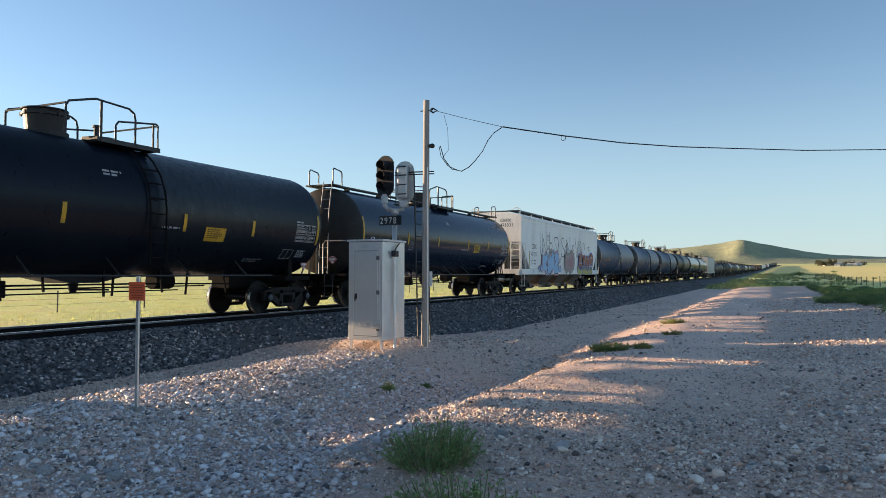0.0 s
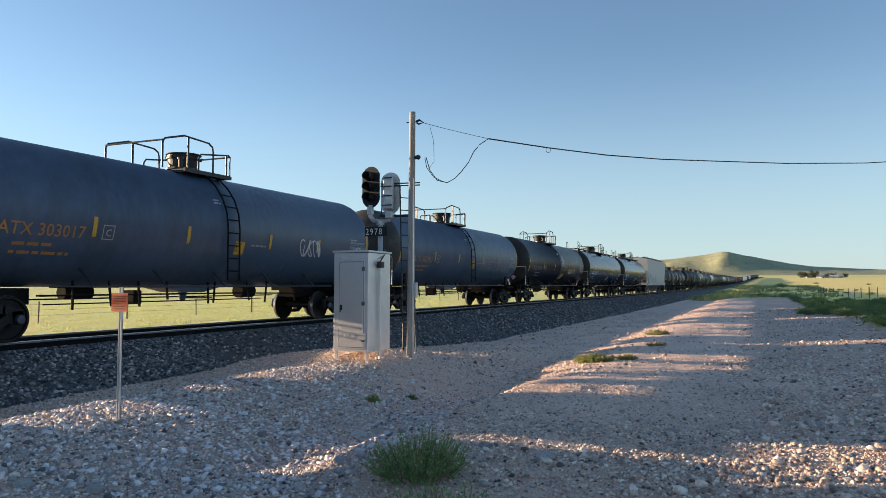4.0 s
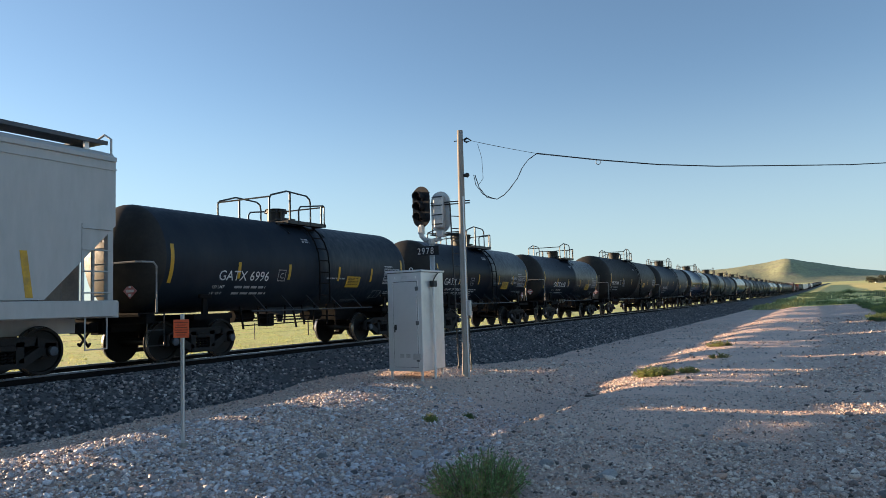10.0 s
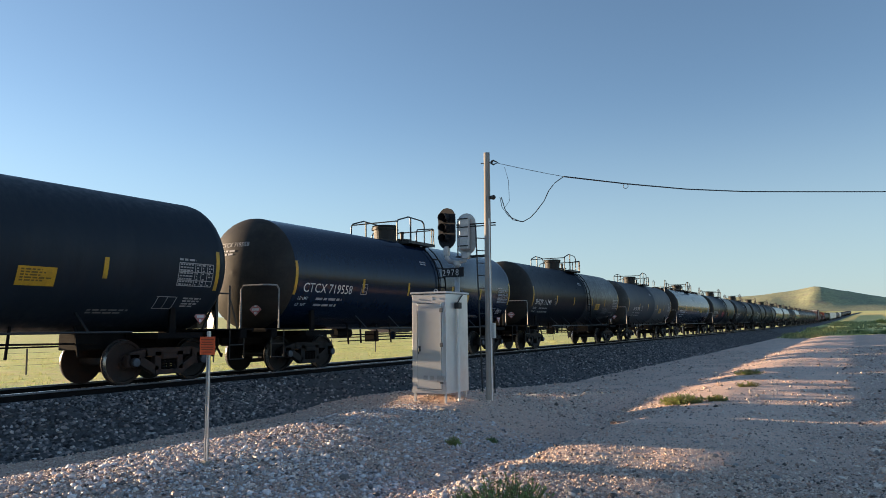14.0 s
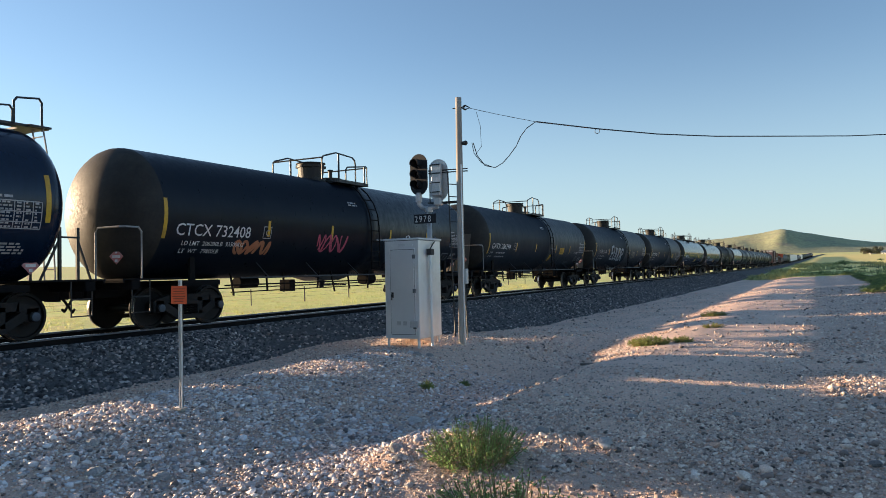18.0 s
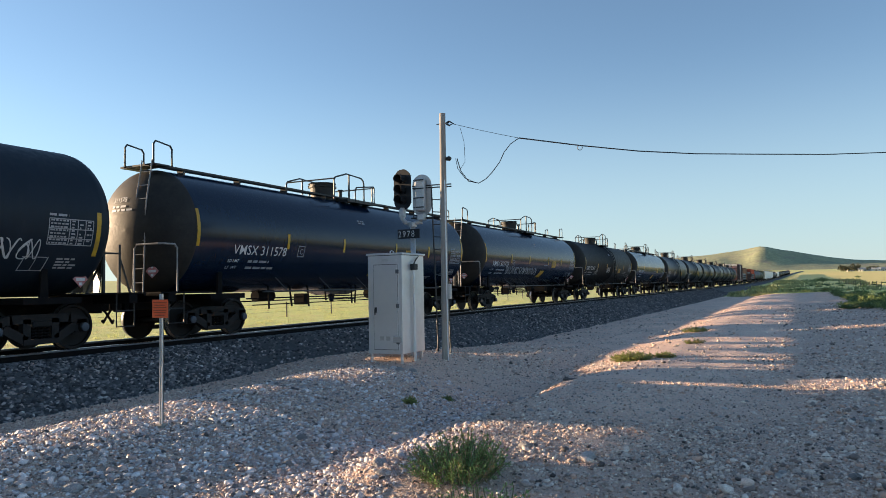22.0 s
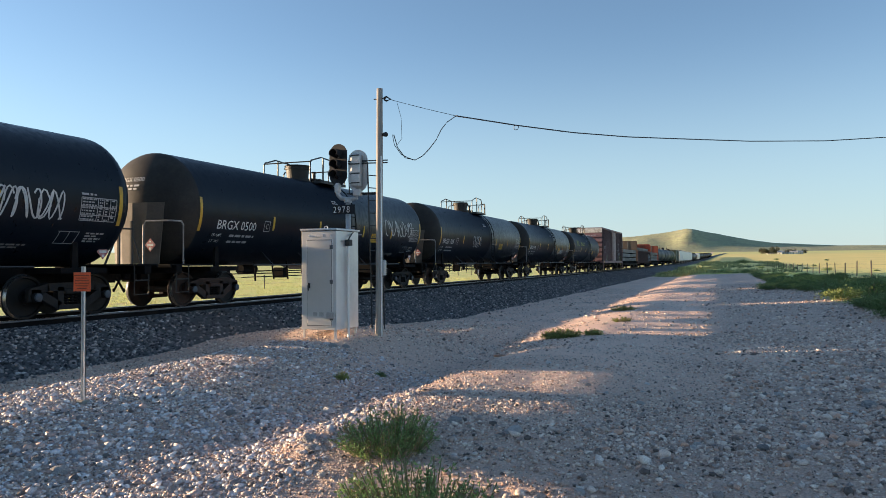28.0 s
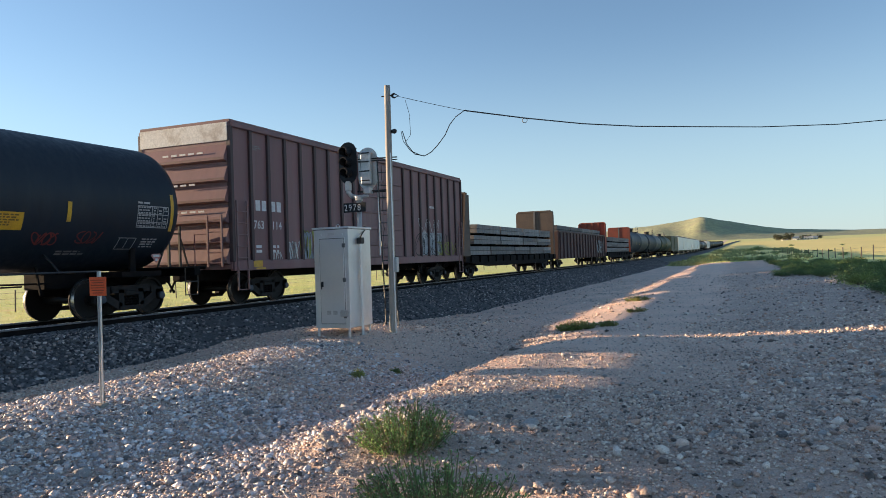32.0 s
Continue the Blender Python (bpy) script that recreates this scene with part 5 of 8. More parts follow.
# -- box car --
def box_car(L):
    car = new("box_car")
    tagged(car, "tall oxide-red ribbed box car with graffiti and pale end top", "box car", "cars of the train")
    half, w, z0, z1 = L / 2 - 0.5, 1.55, 1.02, 5.05
    part("body", box(B(), -w, w, -half, half, z0 + 0.18, z1), M["oxide"], car)
    bm = B()
    prism(bm, [(-half - 0.02, z1), (half + 0.02, z1), (half + 0.02, z1 + 0.07), (-half - 0.02, z1 + 0.07)], -w - 0.02, w + 0.02)
    part("roof", bm, M["oxide"], car)
    n = 21
    # ribs take a darker oxide than the side sheets
    rib = None
    for k in range(n + 1):
        y = -half + 2 * half * k / n
        if abs(y) < 1.9:
            continue
        for s in (-1, 1):
            if rib is None:
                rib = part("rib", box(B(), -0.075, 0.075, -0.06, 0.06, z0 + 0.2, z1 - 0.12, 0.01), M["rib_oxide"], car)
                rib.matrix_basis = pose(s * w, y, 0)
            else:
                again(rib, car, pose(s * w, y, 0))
    for s in (-1, 1):
        part("top_chord", box(B(), s * w - 0.09, s * w + 0.09, -half, half, z1 - 0.14, z1 - 0.01, 0.015), M["oxide"], car)
        part("side_sill", box(B(), s * w - 0.07, s * w + 0.07, -half, half, z0 - 0.05, z0 + 0.24, 0.015), M["oxide"], car)
    for y in (-0.86, 0.86):
        door = part("door", box(B(), w + 0.05, w + 0.13, y - 0.84, y + 0.84, z0 + 0.25, z1 - 0.25, 0.01), M["oxide"], car)
        bm = B()
        for z in (1.75, 2.35, 2.95, 3.55, 4.15):
            box(bm, w + 0.13, w + 0.17, y - 0.8, y + 0.8, z - 0.05, z + 0.05, 0.01)
        part("door_rib", bm, M["oxide"], door)
        bm = B()
        tube(bm, [(w + 0.2, y * 0.55, z0 + 0.3), (w + 0.2, y * 0.55, z1 - 0.3)], 0.03, 6)
        part("lock_rod", bm, M["steel"], door)
    for s in (-1, 1):
        e = part("end_panel", box(B(), -w, w, -0.05, 0.0, z0, z1), M["oxide"], car)
        e.matrix_basis = pose(0, s * half + (0.05 if s > 0 else 0), 0)
        for k in range(6):
            z = 1.15 + k * 0.56
            bm = prism(B(), [(0.0, z), (-0.15, z + 0.05), (-0.16, z + 0.12), (0.0, z + 0.48)], -w + 0.04, w - 0.04)
            c = part("end_corrugation", bm, M["oxide"], e)
            c.matrix_basis = pose(0, -0.05, 0) if s < 0 else Matrix.Diagonal((1, -1, 1, 1))
        bm = box(B(), -w + 0.02, w - 0.02, -0.02, 0.02, z1 - 0.52, z1 - 0.02, 0.005)
        top = part("end_top", bm, M["cream"], car, "pale painted top of the end")
        top.matrix_basis = pose(0, s * (half + 0.055), 0)
        truck(car, s * (half - 2.2))
        bm = B()
        for x in (0.95, 1.42):
            beam(bm, (x, 0, 1.1), (x, 0, 2.5), 0.05, 0.05)
        for k in range(5):
            tube(bm, [(0.95, 0, 1.2 + 0.28 * k), (1.42, 0, 1.2 + 0.28 * k)], 0.016, 5)
        tube(bm, [(0.5, 0, 1.1), (0.5, 0, 2.0), (0.95, 0, 2.0)], 0.02, 5)
        lad = part("end_ladder", bm, M["oxide"], car)
        lad.matrix_basis = pose(0, s * (half + 0.27), 0)
        bm = B()
        for k in range(6):
            tube(bm, [(w + 0.1, -0.22, 1.0 + 0.32 * k), (w + 0.1, 0.22, 1.0 + 0.32 * k)], 0.016, 5)
        for y in (-0.22, 0.22):
            beam(bm, (w + 0.08, y, 0.45), (w + 0.08, y, 2.9), 0.04, 0.05)
        tube(bm, [(w + 0.05, -0.22, 0.45), (w + 0.05, 0.22, 0.45)], 0.018, 5)
        lad = part("side_ladder", bm, M["oxide"], car)
        lad.matrix_basis = pose(0, s * (half - 0.35), 0)
    bm = box(B(), -0.35, 0.35, -half, half, 0.72, 1.05)
    part("centre_sill", bm, M["under"], car)
    ends(car, L / 2)
    x = w + 0.002
    for y in (-half + 1.07, -half + 1.36, -half + 1.8, -half + 2.09):
        part("car_mark_bar", skin(B(), y, y + 0.22, 2.67, 2.97, 0, x, 0.004, n=1), M["white"], car)
    words("763", 0.34, -half + 0.95, 2.15, 0, x, M["white"], car, "car_number")
    words("114", 0.34, -half + 1.82, 2.15, 0, x, M["white"], car, "car_number")
    lines(-half + 1.05, 1.6, 0.4, 2, 0.08, 0, x, M["white"], car, 3)
    lines(-half + 1.85, 1.6, 0.45, 2, 0.08, 0, x, M["white"], car, 4)
    lines(-half + 0.8, 4.5, 0.6, 3, 0.03, 0, x, M["dim"], car, 5)
    lines(-half + 2.7, 1.7, 0.35, 5, 0.05, 0, x, M["dim"], car, 6)
    part("yellow_notice", skin(B(), -half + 0.82, -half + 1.24, 1.06, 1.24, 0, w + 0.071, 0.004, n=1), M["yellow"], car)
    part("yellow_notice", skin(B(), -half + 0.93, -half + 1.38, 0.99, 1.04, 0, w + 0.071, 0.004, n=1), M["yellow"], car)
    tag(-half + 1.8, 1.12, 0.5, 0.36, 0, x, M["tag_white"], car, 21, 5, 0.035)
    tag(-half + 2.6, 1.15, 0.65, 0.65, 0, x, M["tag_white"], car, 22, 5, 0.05)
    tag(-half + 3.35, 1.2, 0.75, 0.95, 0, x, M["tag_green"], car, 23, 4, 0.12)
    tag(-half + 3.4, 1.2, 0.7, 0.9, 0, x, M["tag_silver"], car, 25, 4, 0.06, 0.016)
    part("graffiti", skin(B(), half - 5.0, half - 2.6, 1.3, 2.3, 0, x, 0.004, n=2), M["tag_silver"], car, "pale sprayed letters")
    tag(half - 5.6, 1.3, 3.6, 0.95, 0, x, M["ink"], car, 26, 8, 0.05, 0.012)
    tag(half - 3.2, 1.3, 2.4, 0.6, 0, x, M["tag_green"], car, 27, 5, 0.06, 0.016)
    tag(half - 5.2, 2.0, 2.2, 0.9, 0, x, M["tag_white"], car, 28, 4, 0.05, 0.014)
    lines(half - 4.2, 3.4, 1.2, 1, 0.1, 0, x, M["white"], car, 30)
    for k in range(3):
        bm = B()
        tube(bm, [(w - 0.1, 0, 0.98), (w - 0.1, 0, 0.55), (w - 0.1, 0.4, 0.55), (w - 0.1, 0.4, 0.98)], 0.02, 5)
        st = part("step", bm, M["under"], car)
        st.matrix_basis = pose(0, -half + 5.6 + 3.5 * k, 0)
    lines_end = B()
    for k, (z, n_) in enumerate(((4.2, 5), (3.35, 4), (2.6, 5))):
        for i in range(n_):
            box(lines_end, -0.6 + 0.3 * i, -0.4 + 0.3 * i, -half - 0.2, -half - 0.19, z, z + 0.05)
    part("end_stencil", lines_end, M["white"], car)
    return car


# -- flat cars, gondola --
def flat_car(L, front, rear, load_h, seed, label, bulk_h=4.3):
    car = new("bulkhead_flat_car")
    tagged(car, label, "flat car", "cars of the train")
    half = L / 2 - 0.5
    part("deck", box(B(), -1.5, 1.5, -half, half, 1.05, 1.2, 0.01), M["under"], car)
    for s in (-1, 1):
        part("side_sill", prism(B(), [(-half, 1.16), (half, 1.16), (half, 0.9), (half * 0.62, 0.62), (-half * 0.62, 0.62), (-half, 0.9)], s * 1.42, s * 1.52), M["under"], car)
        truck(car, s * (half - 1.9))
    ends(car, L / 2)
    for s, paint in ((-1, front), (1, rear)):
        if not paint:
            continue
        bm = box(B(), -1.45, 1.45, -0.08, 0.08, 1.2, bulk_h - 0.16, 0.01)
        box(bm, -1.3, 1.3, -0.08, 0.08, bulk_h - 0.16, bulk_h, 0.03)
        b = part("bulkhead", bm, paint, car)
        deep = 0.95 if s < 0 else 0.3
        b.matrix_basis = pose(0, s * (half - deep + 0.05), 0)
        part("centre_strip", box(B(), -0.07, 0.07, -s * 0.12, -s * 0.08, 1.25, bulk_h - 0.05), M["plank"] if s > 0 else paint, b)
        for x in (-1.45, 1.37):
            part("side_brace", prism(B(), [(s * 0.08, 1.2), (s * deep, 1.2), (s * (0.1 + deep * 0.4), bulk_h - 0.17), (s * 0.08, bulk_h - 0.17)], x, x + 0.08), paint, b)
        for x in (-1.35, -0.7, 0.0, 0.7, 1.35):
            rib = part("bulkhead_rib", box(B(), x - 0.06, x + 0.06, -0.2, -0.08, 1.2, bulk_h - 0.06, 0.01), paint, b)
            rib.matrix_basis = Matrix.Diagonal((1, -s, 1, 1)) if s > 0 else Matrix.Identity(4)
    n = 6
    st = None
    for s in (-1, 1):
        for k in range(14):
            y = -half + 0.8 + (2 * half - 1.6) * k / 13
            if st is None:
                st = part("stake_pocket", box(B(), -0.05, 0.05, -0.08, 0.08, 0.88, 1.2), M["under"], car)
                st.matrix_basis = pose(s * 1.55, y, 0)
            else:
                again(st, car, pose(s * 1.55, y, 0))
    rnd = random.Random(seed)
    if load_h:
        bundle = None
        lay = 0
        z = 1.26
        while z < 1.2 + load_h:
            y = -half + 1.2 + (0.0, 0.7, 1.2, 0.4)[lay % 4]
            while y < half - 2.0:
                w = rnd.choice((3.6, 4.4, 4.9))
                w = min(w, half - 0.6 - y)
                for i in range(6):
                    for j in range(2):
                        put(("timber", round(w, 1)), "timber", lambda: box(B(), 0, 0.42, 0, w - 0.2, 0, 0.225, 0.008), M["plank"], car, pose(-1.3 + 0.44 * i, y + rnd.uniform(0, 0.12), z + 0.24 * j))
                for q in (0.25, 0.75):
                    put("dunnage", "dunnage", lambda: box(B(), -1.36, 1.36, -0.05, 0.05, -0.1, 0.0), M["under"], car, pose(0, y + w * q, z))
                y += w
            z += 0.6
            lay += 1
    return car


def gondola_car(L):
    car = new("gondola_car")
    tagged(car, "rusty ribbed gondola loaded with timber", "gondola", "cars of the train")
    half = L / 2 - 0.5
    part("floor", box(B(), -1.5, 1.5, -half, half, 1.0, 1.15), M["under"], car)
    for s in (-1, 1):
        side = part("side", box(B(), s * 1.5 - 0.05, s * 1.5 + 0.05, -half, half, 0.8, 2.95, 0.01), M["gondola_rust"], car)
        part("top_rail", box(B(), s * 1.5 - 0.1, s * 1.5 + 0.1, -half, half, 2.9, 3.02, 0.02), M["gondola_rust"], car)
        rib = None
        for k in range(17):
            y = -half + 0.3 + (2 * half - 0.6) * k / 16
            if rib is None:
                rib = part("rib", box(B(), -0.09, 0.09, -0.07, 0.07, 0.82, 2.9, 0.02), M["gondola_rust"], side)
                rib.matrix_basis = pose(s * 1.58, y, 0)
            else:
                again(rib, side, pose(s * 1.58, y, 0))
        part("end", box(B(), -1.5, 1.5, s * half - 0.06, s * half + 0.06, 0.8, 2.95, 0.01), M["gondola_rust"], car)
        truck(car, s * (half - 1.9))
    ends(car, L / 2)
    rnd = random.Random(5)
    for k in range(4):
        y = -half + 0.8 + k * (2 * half - 1.6) / 4
        bm = B()
        for i in range(5):
            for j in range(3):
                x = -1.2 + 0.5 * i
                box(bm, x, x + 0.44, y + rnd.uniform(0, 0.3), y + (2 * half - 1.6) / 4 - rnd.uniform(0.05, 0.3), 2.5 + 0.34 * j, 2.5 + 0.34 * j + 0.3)
        part("timber_bundle", bm, M["plank"], car)
    tag(half - 5.5, 1.2, 3.5, 1.2, 0, 1.68, M["tag_silver"], car, 61, 6, 0.14, label="pale blue sprayed letters")
    return car


def plain_box_car(L, paint, label):
    car = new("box_car")
    tagged(car, label, "box car", "cars of the train")
    half = L / 2 - 0.5
    part("body", box(B(), -1.5, 1.5, -half, half, 1.0, 4.3, 0.04), paint, car)
    part("roof", prism(B(), [(-half, 4.3), (half, 4.3), (half, 4.42), (-half, 4.42)], -1.3, 1.3), paint, car)
    part("door", box(B(), 1.5, 1.58, -1.4, 1.4, 1.1, 4.1, 0.01), paint, car)
    for s in (-1, 1):
        truck(car, s * (half - 1.9), plain=True)
    ends(car, L / 2)
    return car


# ---- the train, front to back: where each car's leading coupler stands at the start ----
def tags(*todo):
    """Sprayed scrawls: (along the tank as a share of its half, up, wide, high, paint, seed, letters, stroke)."""
    def go(car, th, r, cz):
        for f, v, w, h, m, sd, n, st in todo:
            tag(f * th, v, w, h, r, cz, M[m], car, sd, n, st, label="sprayed scrawl")
    return go


def add(car, s, L):
    cars.append((car, s + L / 2))


BLACK = "black tank car with white stencils and yellow strips"
WALK = "glossy blue-black tank car with full-length running boards"
GREY = "slate-grey tank car with faded orange stencils"
FADED = "faded black tank car with dusty dished ends"
SMALL = "short black acid tank car with a railed manway on top"


def eudr(car, th, r, cz):
    block_tag("EUUDR", -3.5, -0.92, 3.4, 0.92, r, cz, M["tag_silver"], car, w=0.16, label="pale grey sprayed capital letter")
    tag(0.31 * th, -0.8, 1.1, 0.5, r, cz, M["tag_olive"], car, 15, 5, 0.05, label="sprayed scrawl")


def mixed(car, th, r, cz):
    for k, row in enumerate(("SR 13450", "SR 13449")):
        words(row, 0.17, th - 2.9, -0.22 - 0.2 * k, r, cz, M["white"], car, "lettering")
    lines(-2.0, -0.75, 1.1, 5, 0.06, r, cz, M["dim_white"], car, 77)


def rail_mark(car, th, r, cz):
    words("FRA AIP", 0.14, th - 2.85, -0.4, r, cz, M["white"], car, "lettering")


def service_mark(car, th, r, cz):
    words("SR 13450", 0.17, th - 2.9, -0.62, r, cz, M["white"], car, "lettering")


TRAIN = [
    # first two cars stay out of view, added for the shadows they cast
    (-32.4, 17.4, "tank", dict(paint="black", label=BLACK, near=False)),
    (-15.0, 17.4, "tank", dict(paint="black", label=BLACK, near=False)),
    (2.4, 17.4, "tank", dict(paint="black", mark="", label=BLACK, seed=11, drum_y=-0.75, belt=0.88)),
    (19.8, 17.4, "tank", dict(paint="blueblack", mark="VMSX 310329", style="walk", label=WALK, seed=12)),
    (37.2, 19.6, "hopper_a", {}),
    (56.85, 17.4, "tank", dict(paint="grey", mark="NATX 302975", belt=0.1, drum_y=-0.05, mark_y=-6.5, notice_y=0.0, ink="orange_ink", label=GREY, seed=13, extra=tags((0.02, -0.85, 0.5, 0.3, "tag_white", 3, 3, 0.02)))),
    (74.25, 17.4, "tank", dict(paint="grey", mark="NATX 303017", belt=0.1, drum_y=-0.05, mark_y=-6.5, notice_y=0.0, ink="orange_ink", label=GREY, seed=14, extra=tags((0.4, -0.6, 1.1, 0.5, "tag_white", 4, 5, 0.05)))),
    (91.65, 17.4, "tank", dict(paint="grey", mark="NATX 302961", belt=0.1, drum_y=-0.05, mark_y=-6.5, notice_y=0.0, ink="orange_ink", label=GREY, seed=15, extra=tags((0.2, -0.75, 3.4, 0.5, "tag_silver", 5, 9, 0.05), (0.62, -0.8, 1.2, 0.6, "tag_silver", 6, 4, 0.05)))),
    (109.0, 17.35, "tank", dict(paint="black", mark="TILX 730681", mark_y=-6.5, ladder=False, ink="dim", label=FADED, seed=16, patch="slash", belt=0.25, drum_y=0.0, extra=tags((0.0, 0.22, 0.95, 0.34, "tag_white", 7, 6, 0.04), (0.03, -0.14, 0.95, 0.34, "tag_white", 47, 6, 0.04), (0.36, -0.68, 1.5, 0.34, "tag_white", 8, 9, 0.035)))),
    (126.35, 17.15, "tank", dict(paint="blueblack", mark="VMSX 311752", style="walk", label=WALK, seed=17, patch="slash")),
    (143.5, 17.3, "tank", dict(paint="blueblack", mark="VMSX 310944", style="walk", label=WALK, seed=18, patch="slash", extra=tags((-0.28, -0.65, 0.35, 0.42, "tag_silver", 9, 2, 0.06)))),
    (160.8, 19.4, "hopper_b", {}),
    (180.2, 12.65, "tank", dict(paint="dull", mark="GATX 6996", style="acid", label=SMALL, seed=19, r=1.27, cz=2.38, big=0.36, mark_y=-3.6, belt=0.4, drum_y=-0.1)),
    (192.85, 11.95, "tank", dict(paint="black", mark="GATX 7705", weights=("LD LMT  207300LB  94050KG", "LT WT     55700LB  25250KG"), label=SMALL, seed=20, r=1.26, cz=2.37, big=0.4, mark_y=-4.1, belt=0.4, drum_y=-0.1, extra=mixed)),
    (204.8, 12.55, "tank", dict(paint="black", mark="GATX 6060", ladder=False, style="acid", label=SMALL, seed=21, r=1.26, cz=2.37, belt=0.4, drum_y=-0.1, big=0.4, mark_y=-3.5, notice_y=2.45, extra=rail_mark)),
    (217.35, 17.1, "tank", dict(paint="soot", mark="BRGX 0444", label=FADED, seed=22, shield=True, rusty=(True, False), extra=tags((-0.5, -0.65, 0.5, 0.5, "tag_silver", 11, 3, 0.03)))),
    (234.45, 16.75, "tank", dict(paint="dull", mark="SHQX 12243", mark_y=-5.85, mark_v=-0.78, drum_y=-0.2, label=FADED, seed=23, shield=True, rusty=(True, True), patch="slash")),
    (251.2, 16.1, "tank", dict(paint="blueblack", mark="CTCX 719558", label=BLACK, seed=24)),
    (267.3, 16.2, "tank", dict(paint="black", mark="SHQX 11249", label=BLACK, seed=25)),
    (283.5, 15.0, "tank", dict(paint="grey_dark", mark="NATX 73935", ladder=False, big=0.3, mark_y=-5.0, label="dull grey tank car with pale stencils", seed=26, style="dome", r=1.48, cz=2.55)),
    (298.5, 17.4, "tank", dict(paint="blueblack", mark="VMSX 311537", style="walk", label=WALK, seed=27)),
    (315.9, 17.6, "tank", dict(paint="black", mark="CTCX 732408", weights=("LD LMT  206200LB  93500KG", "LT  WT   79800LB"), label=BLACK, seed=28, big=0.4, extra=tags((-0.63, -0.95, 1.2, 0.34, "tag_orange", 12, 5, 0.11), (-0.24, -0.85, 1.35, 0.52, "tag_pink", 14, 5, 0.07)))),
    (333.5, 17.1, "tank", dict(paint="dull", mark="GATX 286294", bar_v=-0.55, label=FADED, seed=29, shield=True, patch="slash", extra=service_mark)),
    (350.6, 17.6, "tank", dict(paint="dull", mark="CGTX 31178", ink="dim_white", mark_y=-6.9, bar_v=-0.55, label=FADED, seed=30, shield=True, notice=False, drum_y=-0.2, belt=0.62, extra=eudr)),
    (368.2, 17.2, "tank", dict(paint="dull", mark="GATX 286251", bar_v=-0.55, label=FADED, seed=31, shield=True, extra=tags((0.62, -0.85, 0.9, 0.4, "tag_white", 16, 5, 0.03)))),
    (385.4, 17.6, "tank", dict(paint="blueblack", mark="VMSX 311578", mark_y=-6.3, style="walk", label=WALK, seed=32, patch="slash")),
    (403.0, 17.3, "tank", dict(paint="blueblack", mark="VMSX 311755", style="walk", label=WALK, seed=33, patch="slash", extra=tags((-0.56, -0.95, 4.6, 0.38, "tag_silver", 17, 17, 0.05)))),
    (420.3, 17.5, "tank", dict(paint="soot", mark="GBRX 702419", label=FADED, seed=34, big=0.38, extra=tags((-0.58, -0.85, 0.75, 0.3, "tag_white", 18, 5, 0.025), (-0.15, -0.7, 0.85, 0.42, "tag_white", 19, 7, 0.04)))),
    (437.8, 17.4, "tank", dict(paint="blueblack", mark="VMSX 310366", style="walk", label=WALK, seed=35, patch="slash")),
    (455.2, 17.4, "tank", dict(paint="black", mark="HSRX 3030", label=BLACK, seed=36, extra=tags((-0.35, -0.75, 1.0, 0.5, "tag_white", 20, 4, 0.05)))),
    (472.6, 17.4, "tank", dict(paint="black", mark="GBRX 702416", label=BLACK, seed=37, extra=tags((0.5, -0.55, 1.6, 0.6, "tag_white", 24, 6, 0.05)))),
    (490.0, 17.4, "tank", dict(paint="black", mark="BRGX 0500", mark_y=-6.75, label=FADED, seed=38, shield=True, rusty=(True, False), extra=tags((0.45, -0.35, 2.6, 0.62, "tag_white", 31, 8, 0.05)))),
    (507.4, 17.5, "tank", dict(paint="black", mark="BRGX 765", label=FADED, seed=39, shield=True, rusty=(True, False), extra=tags((-0.3, -0.62, 1.3, 0.6, "tag_silver", 32, 5, 0.05)))),
    (524.9, 17.2, "tank", dict(paint="black", mark="BRGX 0786", label=FADED, seed=40, shield=True, extra=tags((0.3, -0.8, 1.9, 0.34, "tag_white", 33, 7, 0.04)))),
    (542.1, 17.1, "tank", dict(paint="dull", mark="XOMX 100348", ink="dim", label=FADED, seed=41, extra=tags((-0.75, 0.1, 1.2, 0.5, "tag_green", 34, 5, 0.04), (-0.5, 0.15, 2.2, 0.3, "tag_green", 35, 8, 0.04), (0.05, 0.12, 2.2, 0.3, "tag_green", 36, 8, 0.04), (0.43, -1.0, 0.55, 0.28, "tag_red", 41, 4, 0.04), (0.56, -0.95, 0.6, 0.28, "tag_red", 42, 4, 0.04)))),
    (559.45, 18.75, "box", {}),
    (577.8, 21.0, "flat", dict(front="bulk", rear="bulk", load_h=1.85, seed=3, label="bulkhead flat car stacked with grey timber", bulk_h=4.55)),
    (598.8, 22.4, "gondola", {}),
    (621.2, 21.4, "flat", dict(front="bulk_red", rear="bulk_red", load_h=1.8, seed=4, label="red bulkhead flat car stacked with timber", bulk_h=4.5)),
    (642.6, 21.6, "tank", dict(paint="grey_dark", label="dusty grey tank car without stencils", seed=42, near=False)),
    (664.2, 22.4, "tank", dict(paint="grey_dark", label="dusty grey tank car without stencils", seed=43, near=False)),
    (686.6, 22.4, "tank", dict(paint="green_car", label="dark green tank car without stencils", seed=44, near=False)),
    (709.0, 20.5, "green", {}),
]
s_next = 729.5
for k in range(6):
    TRAIN.append((s_next, 19.6, "hopper_far", {}))
    s_next += 19.6
for k in range(5):
    TRAIN.append((s_next, 17.4, "tank", dict(paint=("black", "dull", "grey")[k % 3], label=BLACK, seed=50 + k, near=False, bars=False)))
    s_next += 17.4
for k in range(2):
    TRAIN.append((s_next, 19.6, "hopper_far", {}))
    s_next += 19.6
